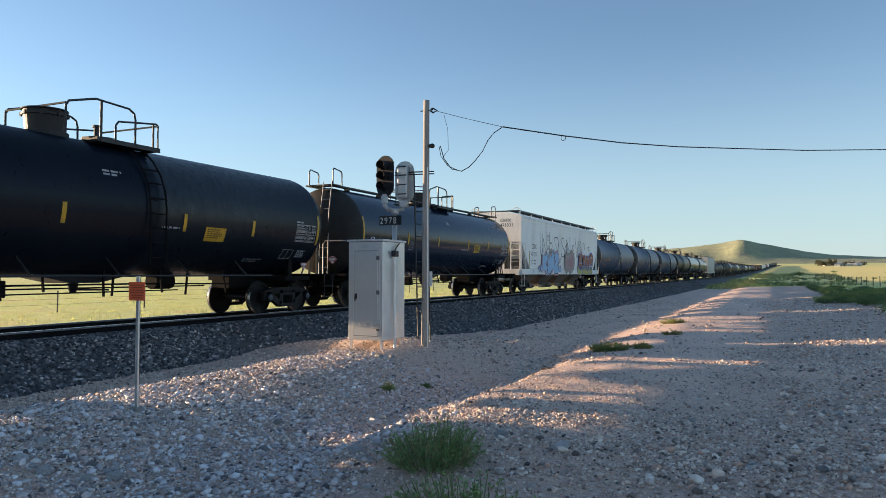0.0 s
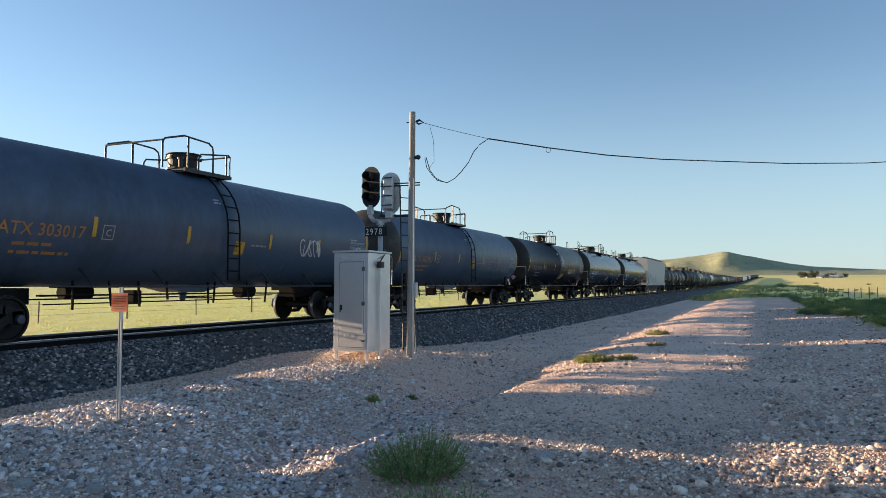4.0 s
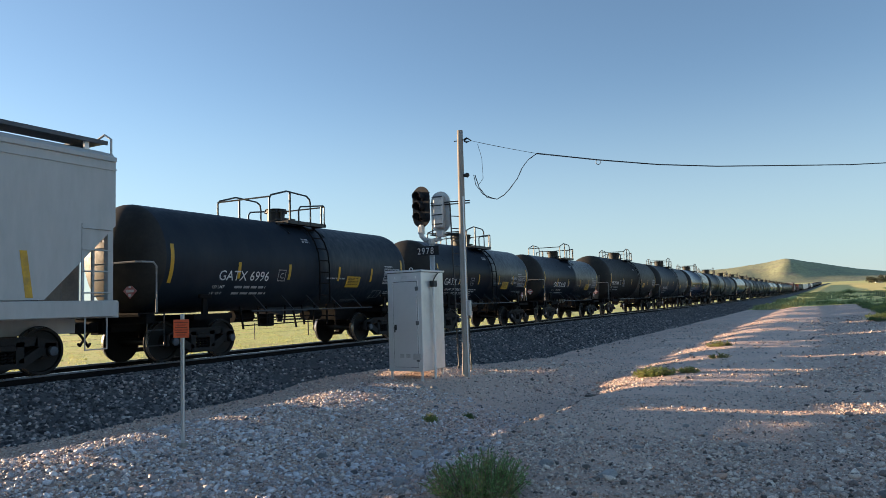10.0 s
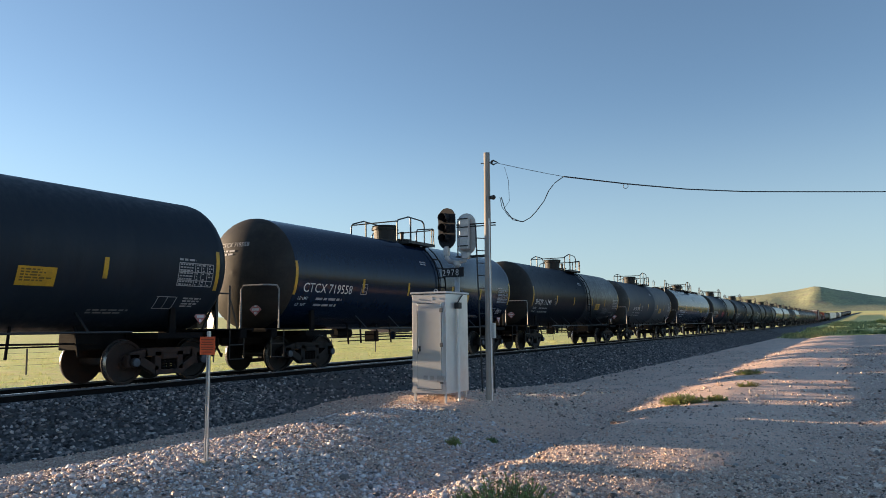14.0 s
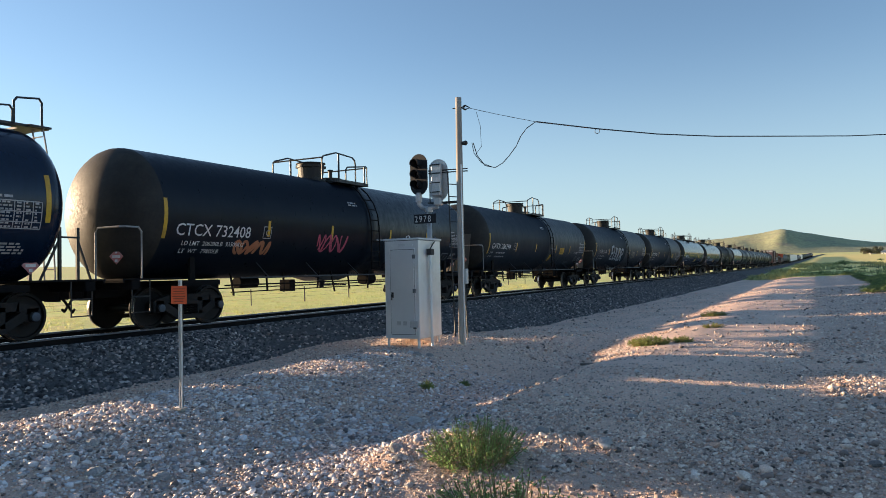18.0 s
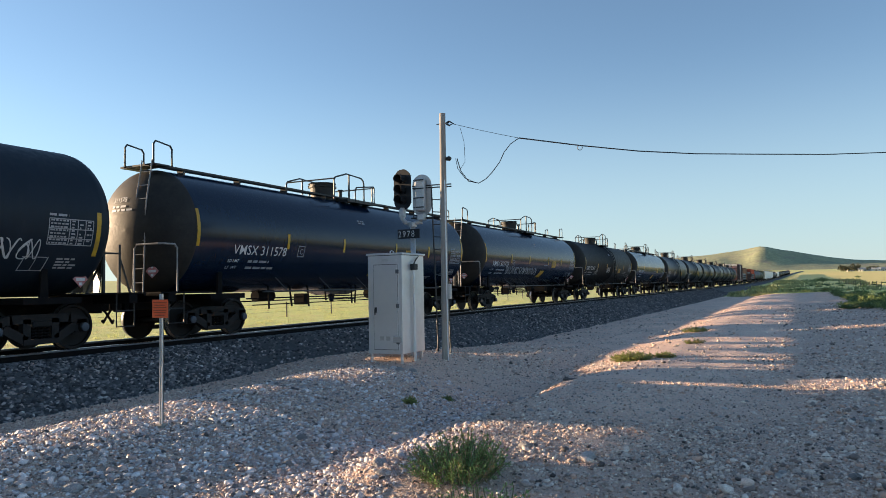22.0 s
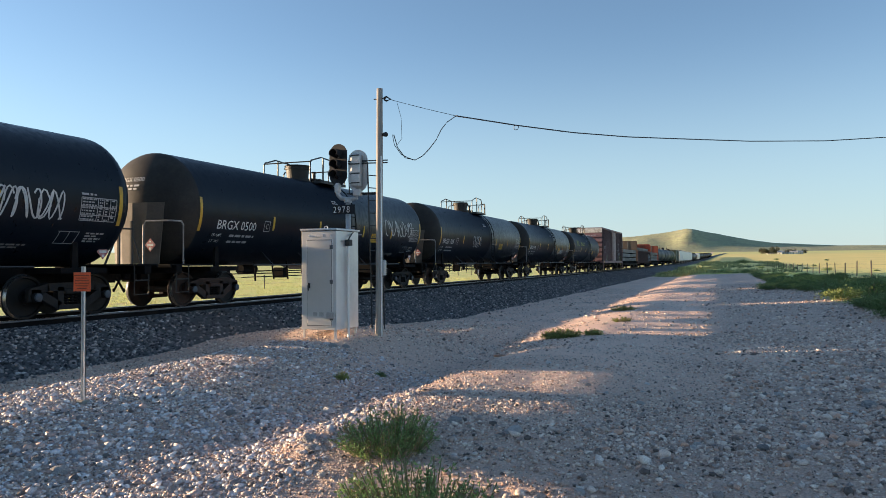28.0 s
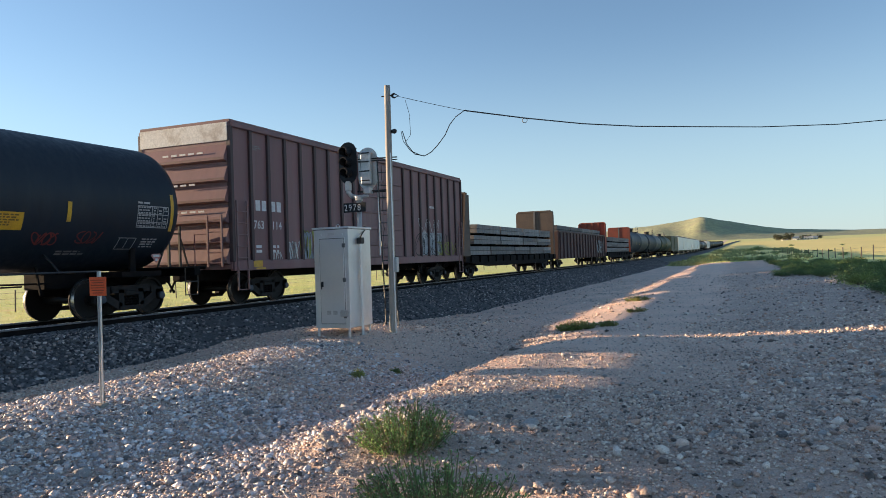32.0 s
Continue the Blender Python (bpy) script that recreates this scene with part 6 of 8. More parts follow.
for k in range(20):
    TRAIN.append((s_next, 17.4, "tank", dict(paint=("dull", "black", "soot")[k % 3], label=BLACK, seed=60 + k, near=False, bars=False)))
    s_next += 17.4
M["grey_dark"] = mat("tank_dusty_grey_paint", (0.046, 0.056, 0.07), (0.062, 0.072, 0.086), 0.5, 0.55, spec=0.3, bump=0.002, bscale=6, stain=(0.075, 0.075, 0.074), sscale=0.7, samt=0.5, streak=0.3)
for s, L, kind, opt in TRAIN:
    opt = dict(opt)
    if kind == "tank":
        opt["paint"] = M[opt["paint"]]
        c = tank_car(L, **opt)
    elif kind == "hopper_a":
        c = hopper_car(L, M["hopper_warm"], 3, "pale grey covered hopper with colourful graffiti", extra=hopper_a_extra, bays=4, shift=-0.75)
    elif kind == "hopper_b":
        c = hopper_car(L, M["hopper"], 4, "light grey covered hopper with small black tags", extra=hopper_b_extra, bays=4)
    elif kind == "hopper_far":
        c = hopper_car(19.6, M["hopper_warm"], 5, "pale covered hopper far down the train", near=False, bays=3)
    elif kind == "box":
        c = box_car(L)
    elif kind == "flat":
        opt["front"], opt["rear"] = M[opt["front"]] if opt["front"] else None, M[opt["rear"]]
        c = flat_car(L, **opt)
    elif kind == "gondola":
        c = gondola_car(L)
    else:
        c = plain_box_car(L, M["green_car"], "plain dark green box car")
    add(c, s, L)


def motions():
    """The train rolls towards -y; the wheels turn with it."""
    for car, s in cars:
        rows = []
        for k in range(17):
            t = 2.0 * k
            y = s - SPEED * t
            slope = math.degrees(math.atan(rise(y + 5) - rise(y - 5))) / 10
            swing = math.degrees(math.atan((bend(y + 5) - bend(y - 5)) / 10))
            rows.append((t, pose(TRACK_X + bend(y), y, RAIL + rise(y), slope, 0, -swing)))
        walk(car, rows)
    turn = math.degrees(SPEED / 30 / WHEEL_R)
    for key, d in (("lead", -1), ("trail", 1)):
        first, *rest = wheelsets[key]
        walk(first, [(k / 30, pose(0, d * WHEELBASE / 2, WHEEL_R) @ Matrix.Rotation(radians(turn * k), 4, "X")) for k in range(32 * 30 + 1)])
        keys = first.animation_data
        for w in rest:
            w.rotation_mode = "QUATERNION"
            own = w.animation_data_create()
            own.action = keys.action
            own.action_slot = keys.action_slot


# ---- ground ----
def spread(a, b, n, lo, hi, grow):
    """Even steps from a to b, then ever wider ones out to lo and hi."""
    v = [a + (b - a) * k / n for k in range(n + 1)]
    d = (b - a) / n
    left, right = [], []
    q, e = a, d
    while q > lo:
        e *= grow
        q -= e
        left.append(q)
    q, e = b, d
    while q < hi:
        e *= grow
        q += e
        right.append(q)
    return left[::-1] + v + right


def cover(x, y):
    """Shares of grass, loose gravel and pale dust on the ground."""
    n = noise.fractal(Vector((x * 0.12, y * 0.12, 7.0)), 1.0, 2.0, 3)
    n2 = noise.noise(Vector((x * 0.7, y * 0.7, 1.0)))
    if x < TRACK_X:
        g = step(-19.0, -22.0, x + n)
        grass = g * (0.75 + 0.25 * n2)
    else:
        right = step(3.0, 5.5, x - 0.02 * y + 1.5 * n) * step(14, 26, y + 2 * n)
        far = step(104, 120, y + 8 * n)
        grass = max(right * 0.8, far)
    grav = 0.55 + 0.5 * n2 + 0.5 * step(14, 22, y) * step(-1.5, 0.5, x)
    grav *= 1 - 0.5 * step(-4.6, -3.6, x) * (1 - step(-1.6, 0.6, x + 0.8 * n2)) * step(8.5, 11.0, y + n2)
    grav += 0.6 * bump(x, y, -5.5, 6.5, 3.5, 2.6) + 0.6 * bump(x, y, -7.3, 10.5, 1.8, 2.6) + 0.5 * bump(x, y, 2.2, 10, 2.4, 7)
    grav *= 1 - step(0.3, 1.0, bump(x, y, -2.15, 5.45, 0.95, 0.36))
    dust = 0.7 * bump(x, y, -3.4, 20, 2.8, 14) + bump(x, y, -2.15, 5.45, 0.95, 0.36) + 0.4 * n2
    return max(0, min(1, grass)), max(0, min(1, grav)), max(0, min(1, dust))


def ground_material():
    m = bpy.data.materials.new("dry_dirt_and_prairie")
    m.use_nodes = True
    nt = m.node_tree
    b = nt.nodes["Principled BSDF"]
    tc = nt.nodes.new("ShaderNodeTexCoord")

    def node(kind, **k):
        n = nt.nodes.new(kind)
        for a, v in k.items():
            n.inputs[a].default_value = v
        return n

    def noi(s, det=4.0, r=0.6):
        n = node("ShaderNodeTexNoise", Scale=s, Detail=det, Roughness=r)
        nt.links.new(tc.outputs["Object"], n.inputs["Vector"])
        return n.outputs[0]

    def rng(src, lo, hi, a=0.0, z=1.0):
        r = nt.nodes.new("ShaderNodeMapRange")
        for i, v in enumerate((lo, hi, a, z)):
            r.inputs[1 + i].default_value = v
        nt.links.new(src, r.inputs[0])
        return r.outputs[0]

    def mix(fac, a, c, kind="MIX"):
        x = nt.nodes.new("ShaderNodeMix")
        x.data_type, x.blend_type = "RGBA", kind
        for sock, v in ((x.inputs[0], fac), (x.inputs[6], a), (x.inputs[7], c)):
            if hasattr(v, "links"):
                nt.links.new(v, sock)
            elif isinstance(v, tuple):
                sock.default_value = (*v, 1.0)
            else:
                sock.default_value = v
        return x.outputs[2]

    def attr(name):
        a = nt.nodes.new("ShaderNodeAttribute")
        a.attribute_name = name
        return a.outputs["Fac"]
    grain = noi(60.0, 6.0, 0.7)
    dirt = mix(rng(noi(0.9), 0.35, 0.65), (0.94, 0.66, 0.52), (0.84, 0.59, 0.47))
    dirt = mix(rng(noi(7.0, 5.0), 0.4, 0.62), dirt, (0.96, 0.7, 0.55))
    dirt = mix(0.75, dirt, mix(rng(grain, 0.3, 0.7), (0.45, 0.45, 0.45), (1.5, 1.5, 1.5)), "MULTIPLY")
    vor = node("ShaderNodeTexVoronoi", Scale=22.0)
    nt.links.new(tc.outputs["Object"], vor.inputs["Vector"])
    vor2 = node("ShaderNodeTexVoronoi", Scale=9.0)
    nt.links.new(tc.outputs["Object"], vor2.inputs["Vector"])
    stone = mix(rng(vor.outputs["Color"], 0.0, 1.0), (0.34, 0.27, 0.24), (1.0, 0.86, 0.77))
    # gaps between stones darkened in the colour, soil and shade in one
    grav = mix(rng(vor.outputs["Distance"], 0.12, 0.5), stone, mix(0.6, dirt, (0.36, 0.26, 0.21)))
    base = mix(attr("gravel"), dirt, grav)
    base = mix(rng(attr("dust"), 0.1, 1.0, 0.0, 0.7), base, mix(rng(noi(3.0), 0.3, 0.7), (0.74, 0.55, 0.45), (0.65, 0.49, 0.41)))
    blade = mix(rng(noi(0.08, 5.0), 0.38, 0.62), (0.68, 0.72, 0.275), (0.79, 0.74, 0.32))
    blade = mix(rng(noi(0.7, 6.0, 0.75), 0.4, 0.66), blade, (0.6, 0.66, 0.24))
    blade = mix(rng(noi(0.22, 5.0, 0.7), 0.52, 0.7, 0.0, 0.6), blade, (0.8, 0.56, 0.32))
    blade = mix(0.6, blade, mix(rng(noi(14.0, 6.0, 0.75), 0.3, 0.7), (0.65, 0.65, 0.65), (1.3, 1.3, 1.3)), "MULTIPLY")
    blade = mix(attr("gold"), blade, mix(rng(noi(0.02, 5.0), 0.35, 0.65), (0.92, 0.76, 0.3), (0.82, 0.7, 0.27)))
    mask = nt.nodes.new("ShaderNodeMath")
    mask.operation = "MULTIPLY_ADD"
    nt.links.new(noi(2.2, 5.0), mask.inputs[0])
    mask.inputs[1].default_value = 0.8
    nt.links.new(attr("grass"), mask.inputs[2])
    nt.links.new(mix(rng(mask.outputs[0], 0.75, 1.05), base, blade), b.inputs["Base Color"])
    nt.links.new(rng(attr("grass"), 0.0, 0.5, 0.68, 0.95), b.inputs["Roughness"])
    nt.links.new(rng(attr("grass"), 0.0, 0.5, 0.5, 0.2), b.inputs["Specular IOR Level"])
    h = nt.nodes.new("ShaderNodeMath")
    h.operation = "MULTIPLY_ADD"
    nt.links.new(vor.outputs["Distance"], h.inputs[0])
    h.inputs[1].default_value = -0.6
    nt.links.new(grain, h.inputs[2])
    bp = node("ShaderNodeBump", Strength=0.8, Distance=0.03)
    nt.links.new(h.outputs[0], bp.inputs["Height"])
    nt.links.new(bp.outputs[0], b.inputs["Normal"])
    return m


xs = spread(-9.5, 5.5, 200, -4500, 4500, 1.12)
ys = spread(2.5, 26.0, 270, -700, 4600, 1.075)
nx = len(xs)
verts = [(x, y, ground_z(x, y)) for y in ys for x in xs]
faces = [(j * nx + i, j * nx + i + 1, (j + 1) * nx + i + 1, (j + 1) * nx + i) for j in range(len(ys) - 1) for i in range(nx - 1)]
gm = bpy.data.meshes.new("ground")
gm.from_pydata(verts, [], faces)
gm.materials.append(ground_material())
for k, key in enumerate(("grass", "gravel", "dust")):
    a = gm.attributes.new(key, "FLOAT", "POINT")
    a.data.foreach_set("value", [cover(v[0], v[1])[k] for v in verts])
a = gm.attributes.new("gold", "FLOAT", "POINT")
a.data.foreach_set("value", [step(-5, 25, v[0] + 0.04 * v[1]) * step(90, 220, v[1]) * (1 - 0.8 * step(900, 1700, v[1])) if v[0] > TRACK_X else 0.25 * step(40, 200, -v[0]) for v in verts])
for p in gm.polygons:
    p.use_smooth = True
tagged(new("ground", gm), "bare gravelly dirt running into green and golden prairie", "ground", kind="structure")


RIDGE = ((-1300, 2), (-900, 8), (-560, 30), (-380, 48), (-257, 60), (-170, 69), (-120, 77), (-101, 80), (-80, 78), (-50, 71), (-15, 64), (23, 55), (89, 40), (155, 30), (250, 23), (348, 18), (600, 14), (1000, 8), (1600, 2))


def hill_z(x, y):
    """The far hill: one long ridge with a small rocky top, a spur in front and low shoulders, over the plain."""
    top = 2.0
    for (a, p), (b, q) in zip(RIDGE, RIDGE[1:]):
        if a <= x <= b:
            top = p + (q - p) * (x - a) / (b - a)
    deep = math.exp(-((y - 2550) / (230 if y < 2550 else 300)) ** 2)
    spur = 20 * math.exp(-((x + 80) / 42) ** 2 - ((y - 2370) / 95) ** 2) + 9 * math.exp(-((x + 230) / 60) ** 2 - ((y - 2330) / 90) ** 2)
    rough = noise.fractal(Vector((x * 0.012, y * 0.008, 0.5)), 0.8, 2.0, 6)
    gully = abs(noise.noise(Vector((x * 0.014, y * 0.005, 3.0))))
    return top * deep * (1.0 + 0.035 * rough) + spur * (1.0 - 0.5 * gully) - 5.0 * gully * deep * (1 - deep) - 3


bm = B()
gx, gy = 220, 90
grid = [[bm.verts.new((x, y, rise(math.hypot(x, y)) + hill_z(x, y))) for x in (-1300 + 2900 * i / gx for i in range(gx + 1))] for y in (2150 + 1400 * j / gy for j in range(gy + 1))]
for j in range(gy):
    for i in range(gx):
        bm.faces.new((grid[j][i], grid[j][i + 1], grid[j + 1][i + 1], grid[j + 1][i]))
M["hill"] = mat("grassy_hill", (0.4, 0.4, 0.22), (0.27, 0.3, 0.18), 0.012, 0.95, fine=0.5, stain=(0.27, 0.24, 0.19), sscale=0.016, samt=0.7, bump=2.0, bscale=0.05)
tagged(part("hill", bm, M["hill"], smooth=True), "long grassy hill with a rocky top far behind", "hill", kind="structure")


# ---- the track ----
def bed_rows(y):
    """Cross-section of the ballast bed at y: (x, z)."""
    z = RAIL - 0.17 + rise(y)
    low = 0.9 + 0.4 * step(10, 60, y)
    return [(-18.2 - low, z - 1.1 - 0.2), (-16.0, z - 0.1), (-15.6, z - 0.0), (-12.75, z - 0.0), (-12.3, z - 0.06), (-12.0 + low * 0.35, z - 0.3), (-10.6 + low * 0.9, z - 0.95), (-9.8 + low, z - 1.25)]


ty = [-60 + 0.4 * k for k in range(400)] + [100 + 6 * k for k in range(230)]
bm = B()
prev = None
for y in ty:
    near = y < 60
    row = [bm.verts.new((x + bend(y) + (0.05 * noise.noise(Vector((x * 2, y * 1.3, 4))) if near else 0), y, z + (0.035 * noise.noise(Vector((x * 3, y * 2.2, 9))) if near else 0))) for x, z in bed_rows(y)]
    if prev:
        for i in range(len(row) - 1):
            bm.faces.new((prev[i], prev[i + 1], row[i + 1], row[i]))
    prev = row
tagged(part("ballast_bed", bm, M["ballast"], smooth=True), "dark crushed-stone ballast bed under the track", "ballast", kind="structure")

prof = [(-0.075, -0.186), (0.075, -0.186), (0.072, -0.172), (0.012, -0.15), (0.01, -0.045), (0.037, -0.035), (0.037, -0.008), (0.03, 0.0), (-0.03, 0.0), (-0.037, -0.008), (-0.037, -0.035), (-0.01, -0.045), (-0.012, -0.15), (-0.072, -0.172)]
line = [-60 + 20 * k for k in range(5)] + [40 + 8 * k for k in range(180)]
for s in (-1, 1):
    bm = B()
    prev = None
    for y in line:
        row = [bm.verts.new((TRACK_X + bend(y) + s * 0.755 + x, y, RAIL + rise(y) + z)) for x, z in prof]
        if prev:
            for i in range(len(row)):
                f = bm.faces.new((prev[i], prev[(i + 1) % len(row)], row[(i + 1) % len(row)], row[i]))
                # web and bottom faces darker than the foot and head sides
                f.material_index = 1 if i in (6, 7, 8) else 2 if i in (0, 3, 11) else 0
        prev = row
    r = part("rail", bm, M["rail_web"])
    r.data.materials.append(M["rail_head"])
    r.data.materials.append(M["under"])
    tagged(r, "steel rail with a dark web and polished head", "rail", "rails", "structure")


# ---- signal, cabinet, pole ----
def gz(x, y):
    return ground_z(x, y)


def cabinet():
    c = new("signal_cabinet")
    x0, x1, y0, y1 = -8.77, -7.88, 13.95, 14.99
    g = gz(-8.3, 14.4)
    zb, zt = 0.41, 2.62
    tagged(c, "tall galvanised steel relay cabinet on short legs", "cabinet")
    part("body", box(B(), x0, x1, y0, y1, zb, zt, 0.012), M["steel"], c)
    part("lid_seam", box(B(), x0 - 0.004, x1 + 0.004, y0 - 0.004, y1 + 0.004, zt - 0.012, zt), M["pipe"], c)
    part("lid", box(B(), x0 - 0.03, x1 + 0.03, y0 - 0.03, y1 + 0.03, zt, zt + 0.045, 0.01), M["steel"], c)
    for x in (x0 + 0.03, x1 - 0.08):
        for y in (y0 + 0.02, y1 - 0.08):
            part("leg", box(B(), x, x + 0.05, y, y + 0.05, g - 0.12, zb, 0.004), M["steel"], c)
    dx0, dx1, dz0, dz1 = x0 + 0.16, x1 - 0.12, zb + 0.1, zt - 0.22
    # darker strip put in for the shade of the gap round the door
    part("door_gasket", box(B(), dx0 - 0.014, dx1 + 0.014, y0 - 0.006, y0 + 0.0, dz0 - 0.014, dz1 + 0.014), M["dull_steel"], c)
    door = part("door", box(B(), dx0, dx1, y0 - 0.022, y0 - 0.002, dz0, dz1, 0.006), M["steel_door"], c)
    bm = B()
    for a, b, p, q in ((dx0 - 0.035, dx0 - 0.012, dz0 - 0.03, dz1 + 0.03), (dx1 + 0.012, dx1 + 0.035, dz0 - 0.03, dz1 + 0.03)):
        box(bm, a, b, y0 - 0.018, y0 - 0.001, p, q, 0.003)
    for p, q in ((dz0 - 0.035, dz0 - 0.012), (dz1 + 0.012, dz1 + 0.035)):
        box(bm, dx0 - 0.012, dx1 + 0.012, y0 - 0.018, y0 - 0.001, p, q, 0.003)
    part("door_frame", bm, M["steel"], c)
    for z in (dz0 + 0.12, (dz0 + dz1) / 2 - 0.02, dz1 - 0.2):
        part("hinge", box(B(), dx1 - 0.03, dx1 + 0.05, y0 - 0.04, y0 - 0.022, z, z + 0.09, 0.006), M["dull_steel"], c)
    bm = B()
    tube(bm, [(dx0 + 0.05, y0 - 0.022, 1.4), (dx0 + 0.05, y0 - 0.06, 1.4), (dx0 + 0.05, y0 - 0.06, 1.28)], 0.014, 6)
    box(bm, dx0 + 0.02, dx0 + 0.08, y0 - 0.03, y0 - 0.02, 1.33, 1.45, 0.004)
    part("door_handle", bm, M["pipe"], c)
    bm = B()
    bm.free()
    for x in (-8.46, -8.3):
        part("vent", box(B(), x, x + 0.11, y0 - 0.03, y0 - 0.022, dz0 + 0.2, dz0 + 0.29, 0.003), M["alu"], c, "small square screened vent")
    part("padlock_box", box(B(), dx1 - 0.1, dx1 + 0.1, y0 - 0.07, y0 - 0.022, dz0 + 0.16, dz0 + 0.3, 0.01), M["alu"], c)
    part("kick_strip", box(B(), x0 + 0.02, x1 - 0.02, y0 - 0.012, y0 - 0.001, zb + 0.005, zb + 0.05, 0.003), M["steel"], c)
    part("name_plate", box(B(), -8.4, -8.22, y0 - 0.008, y0 - 0.001, zt - 0.14, zt - 0.08), M["white"], c)
    bm = B()
    for x in (x0 + 0.2, x1 - 0.15):
        lathe(bm, [(0.0, 0.0), (0.0, 0.02), (0.012, 0.015), (0.012, 0.0)], 8, "x", (x, y0 - 0.008, zt - 0.12))
    tube(bm, [(-8.38, 14.3, zt + 0.045), (-8.38, 14.3, zt + 0.1), (-8.34, 14.3, zt + 0.12), (-8.3, 14.3, zt + 0.1), (-8.3, 14.3, zt + 0.045)], 0.01, 5)
    part("lifting_eye", bm, M["steel"], c)
    bm = B()
    tube(bm, [(x1 + 0.06, 14.4, gz(-7.8, 14.4) - 0.1), (x1 + 0.06, 14.4, 2.3)], 0.032, 8)
    part("conduit", bm, M["steel"], c)
    part("conduit_box", box(B(), x1 + 0.005, x1 + 0.12, 14.32, 14.48, 2.28, 2.42, 0.01), M["pipe"], c)
    bm = B()
    tube(bm, [(x1 + 0.06, 14.4, 2.42), (x1 + 0.05, 14.5, 2.5), (x1 - 0.05, 14.9, 2.66), (-8.2, 15.3, 2.75)], 0.015, 6)
    part("cable", bm, M["wire"], c)


def head_mesh(flip):
    """A three-aspect signal head: an oval backing sheet with hoods."""
    bm = B()
    n, w, h = 12, 0.265, 0.54
    out = [(w * math.cos(a), h - w + w * math.sin(a)) for a in (math.pi * k / n for k in range(n + 1))]
    out += [(-p, -q) for p, q in out]
    f, b = ([bm.verts.new((p, y, q)) for p, q in out] for y in (0.0, 0.02))
    bm.faces.new(f)
    bm.faces.new(b[::-1])
    for i in range(len(out)):
        bm.faces.new((f[i], b[i], b[(i + 1) % len(out)], f[(i + 1) % len(out)]))
    bmesh.ops.recalc_face_normals(bm, faces=bm.faces)
    return bm


def hood_mesh():
    bm = B()
    n = 14
    rings = []
    for r in (0.125, 0.112):
        for y in (-0.24, 0.0):
            rings.append([bm.verts.new((r * math.cos(a), y * (1.0 if math.sin(a) > -0.3 else 0.35), r * math.sin(a))) for a in (math.radians(-60 + 300 * k / n) for k in range(n + 1))])
    for p, q in ((0, 1), (3, 2), (2, 0), (1, 3)):
        for k in range(n):
            bm.faces.new((rings[p][k], rings[p][k + 1], rings[q][k + 1], rings[q][k]))
    bmesh.ops.recalc_face_normals(bm, faces=bm.faces)
    return bm


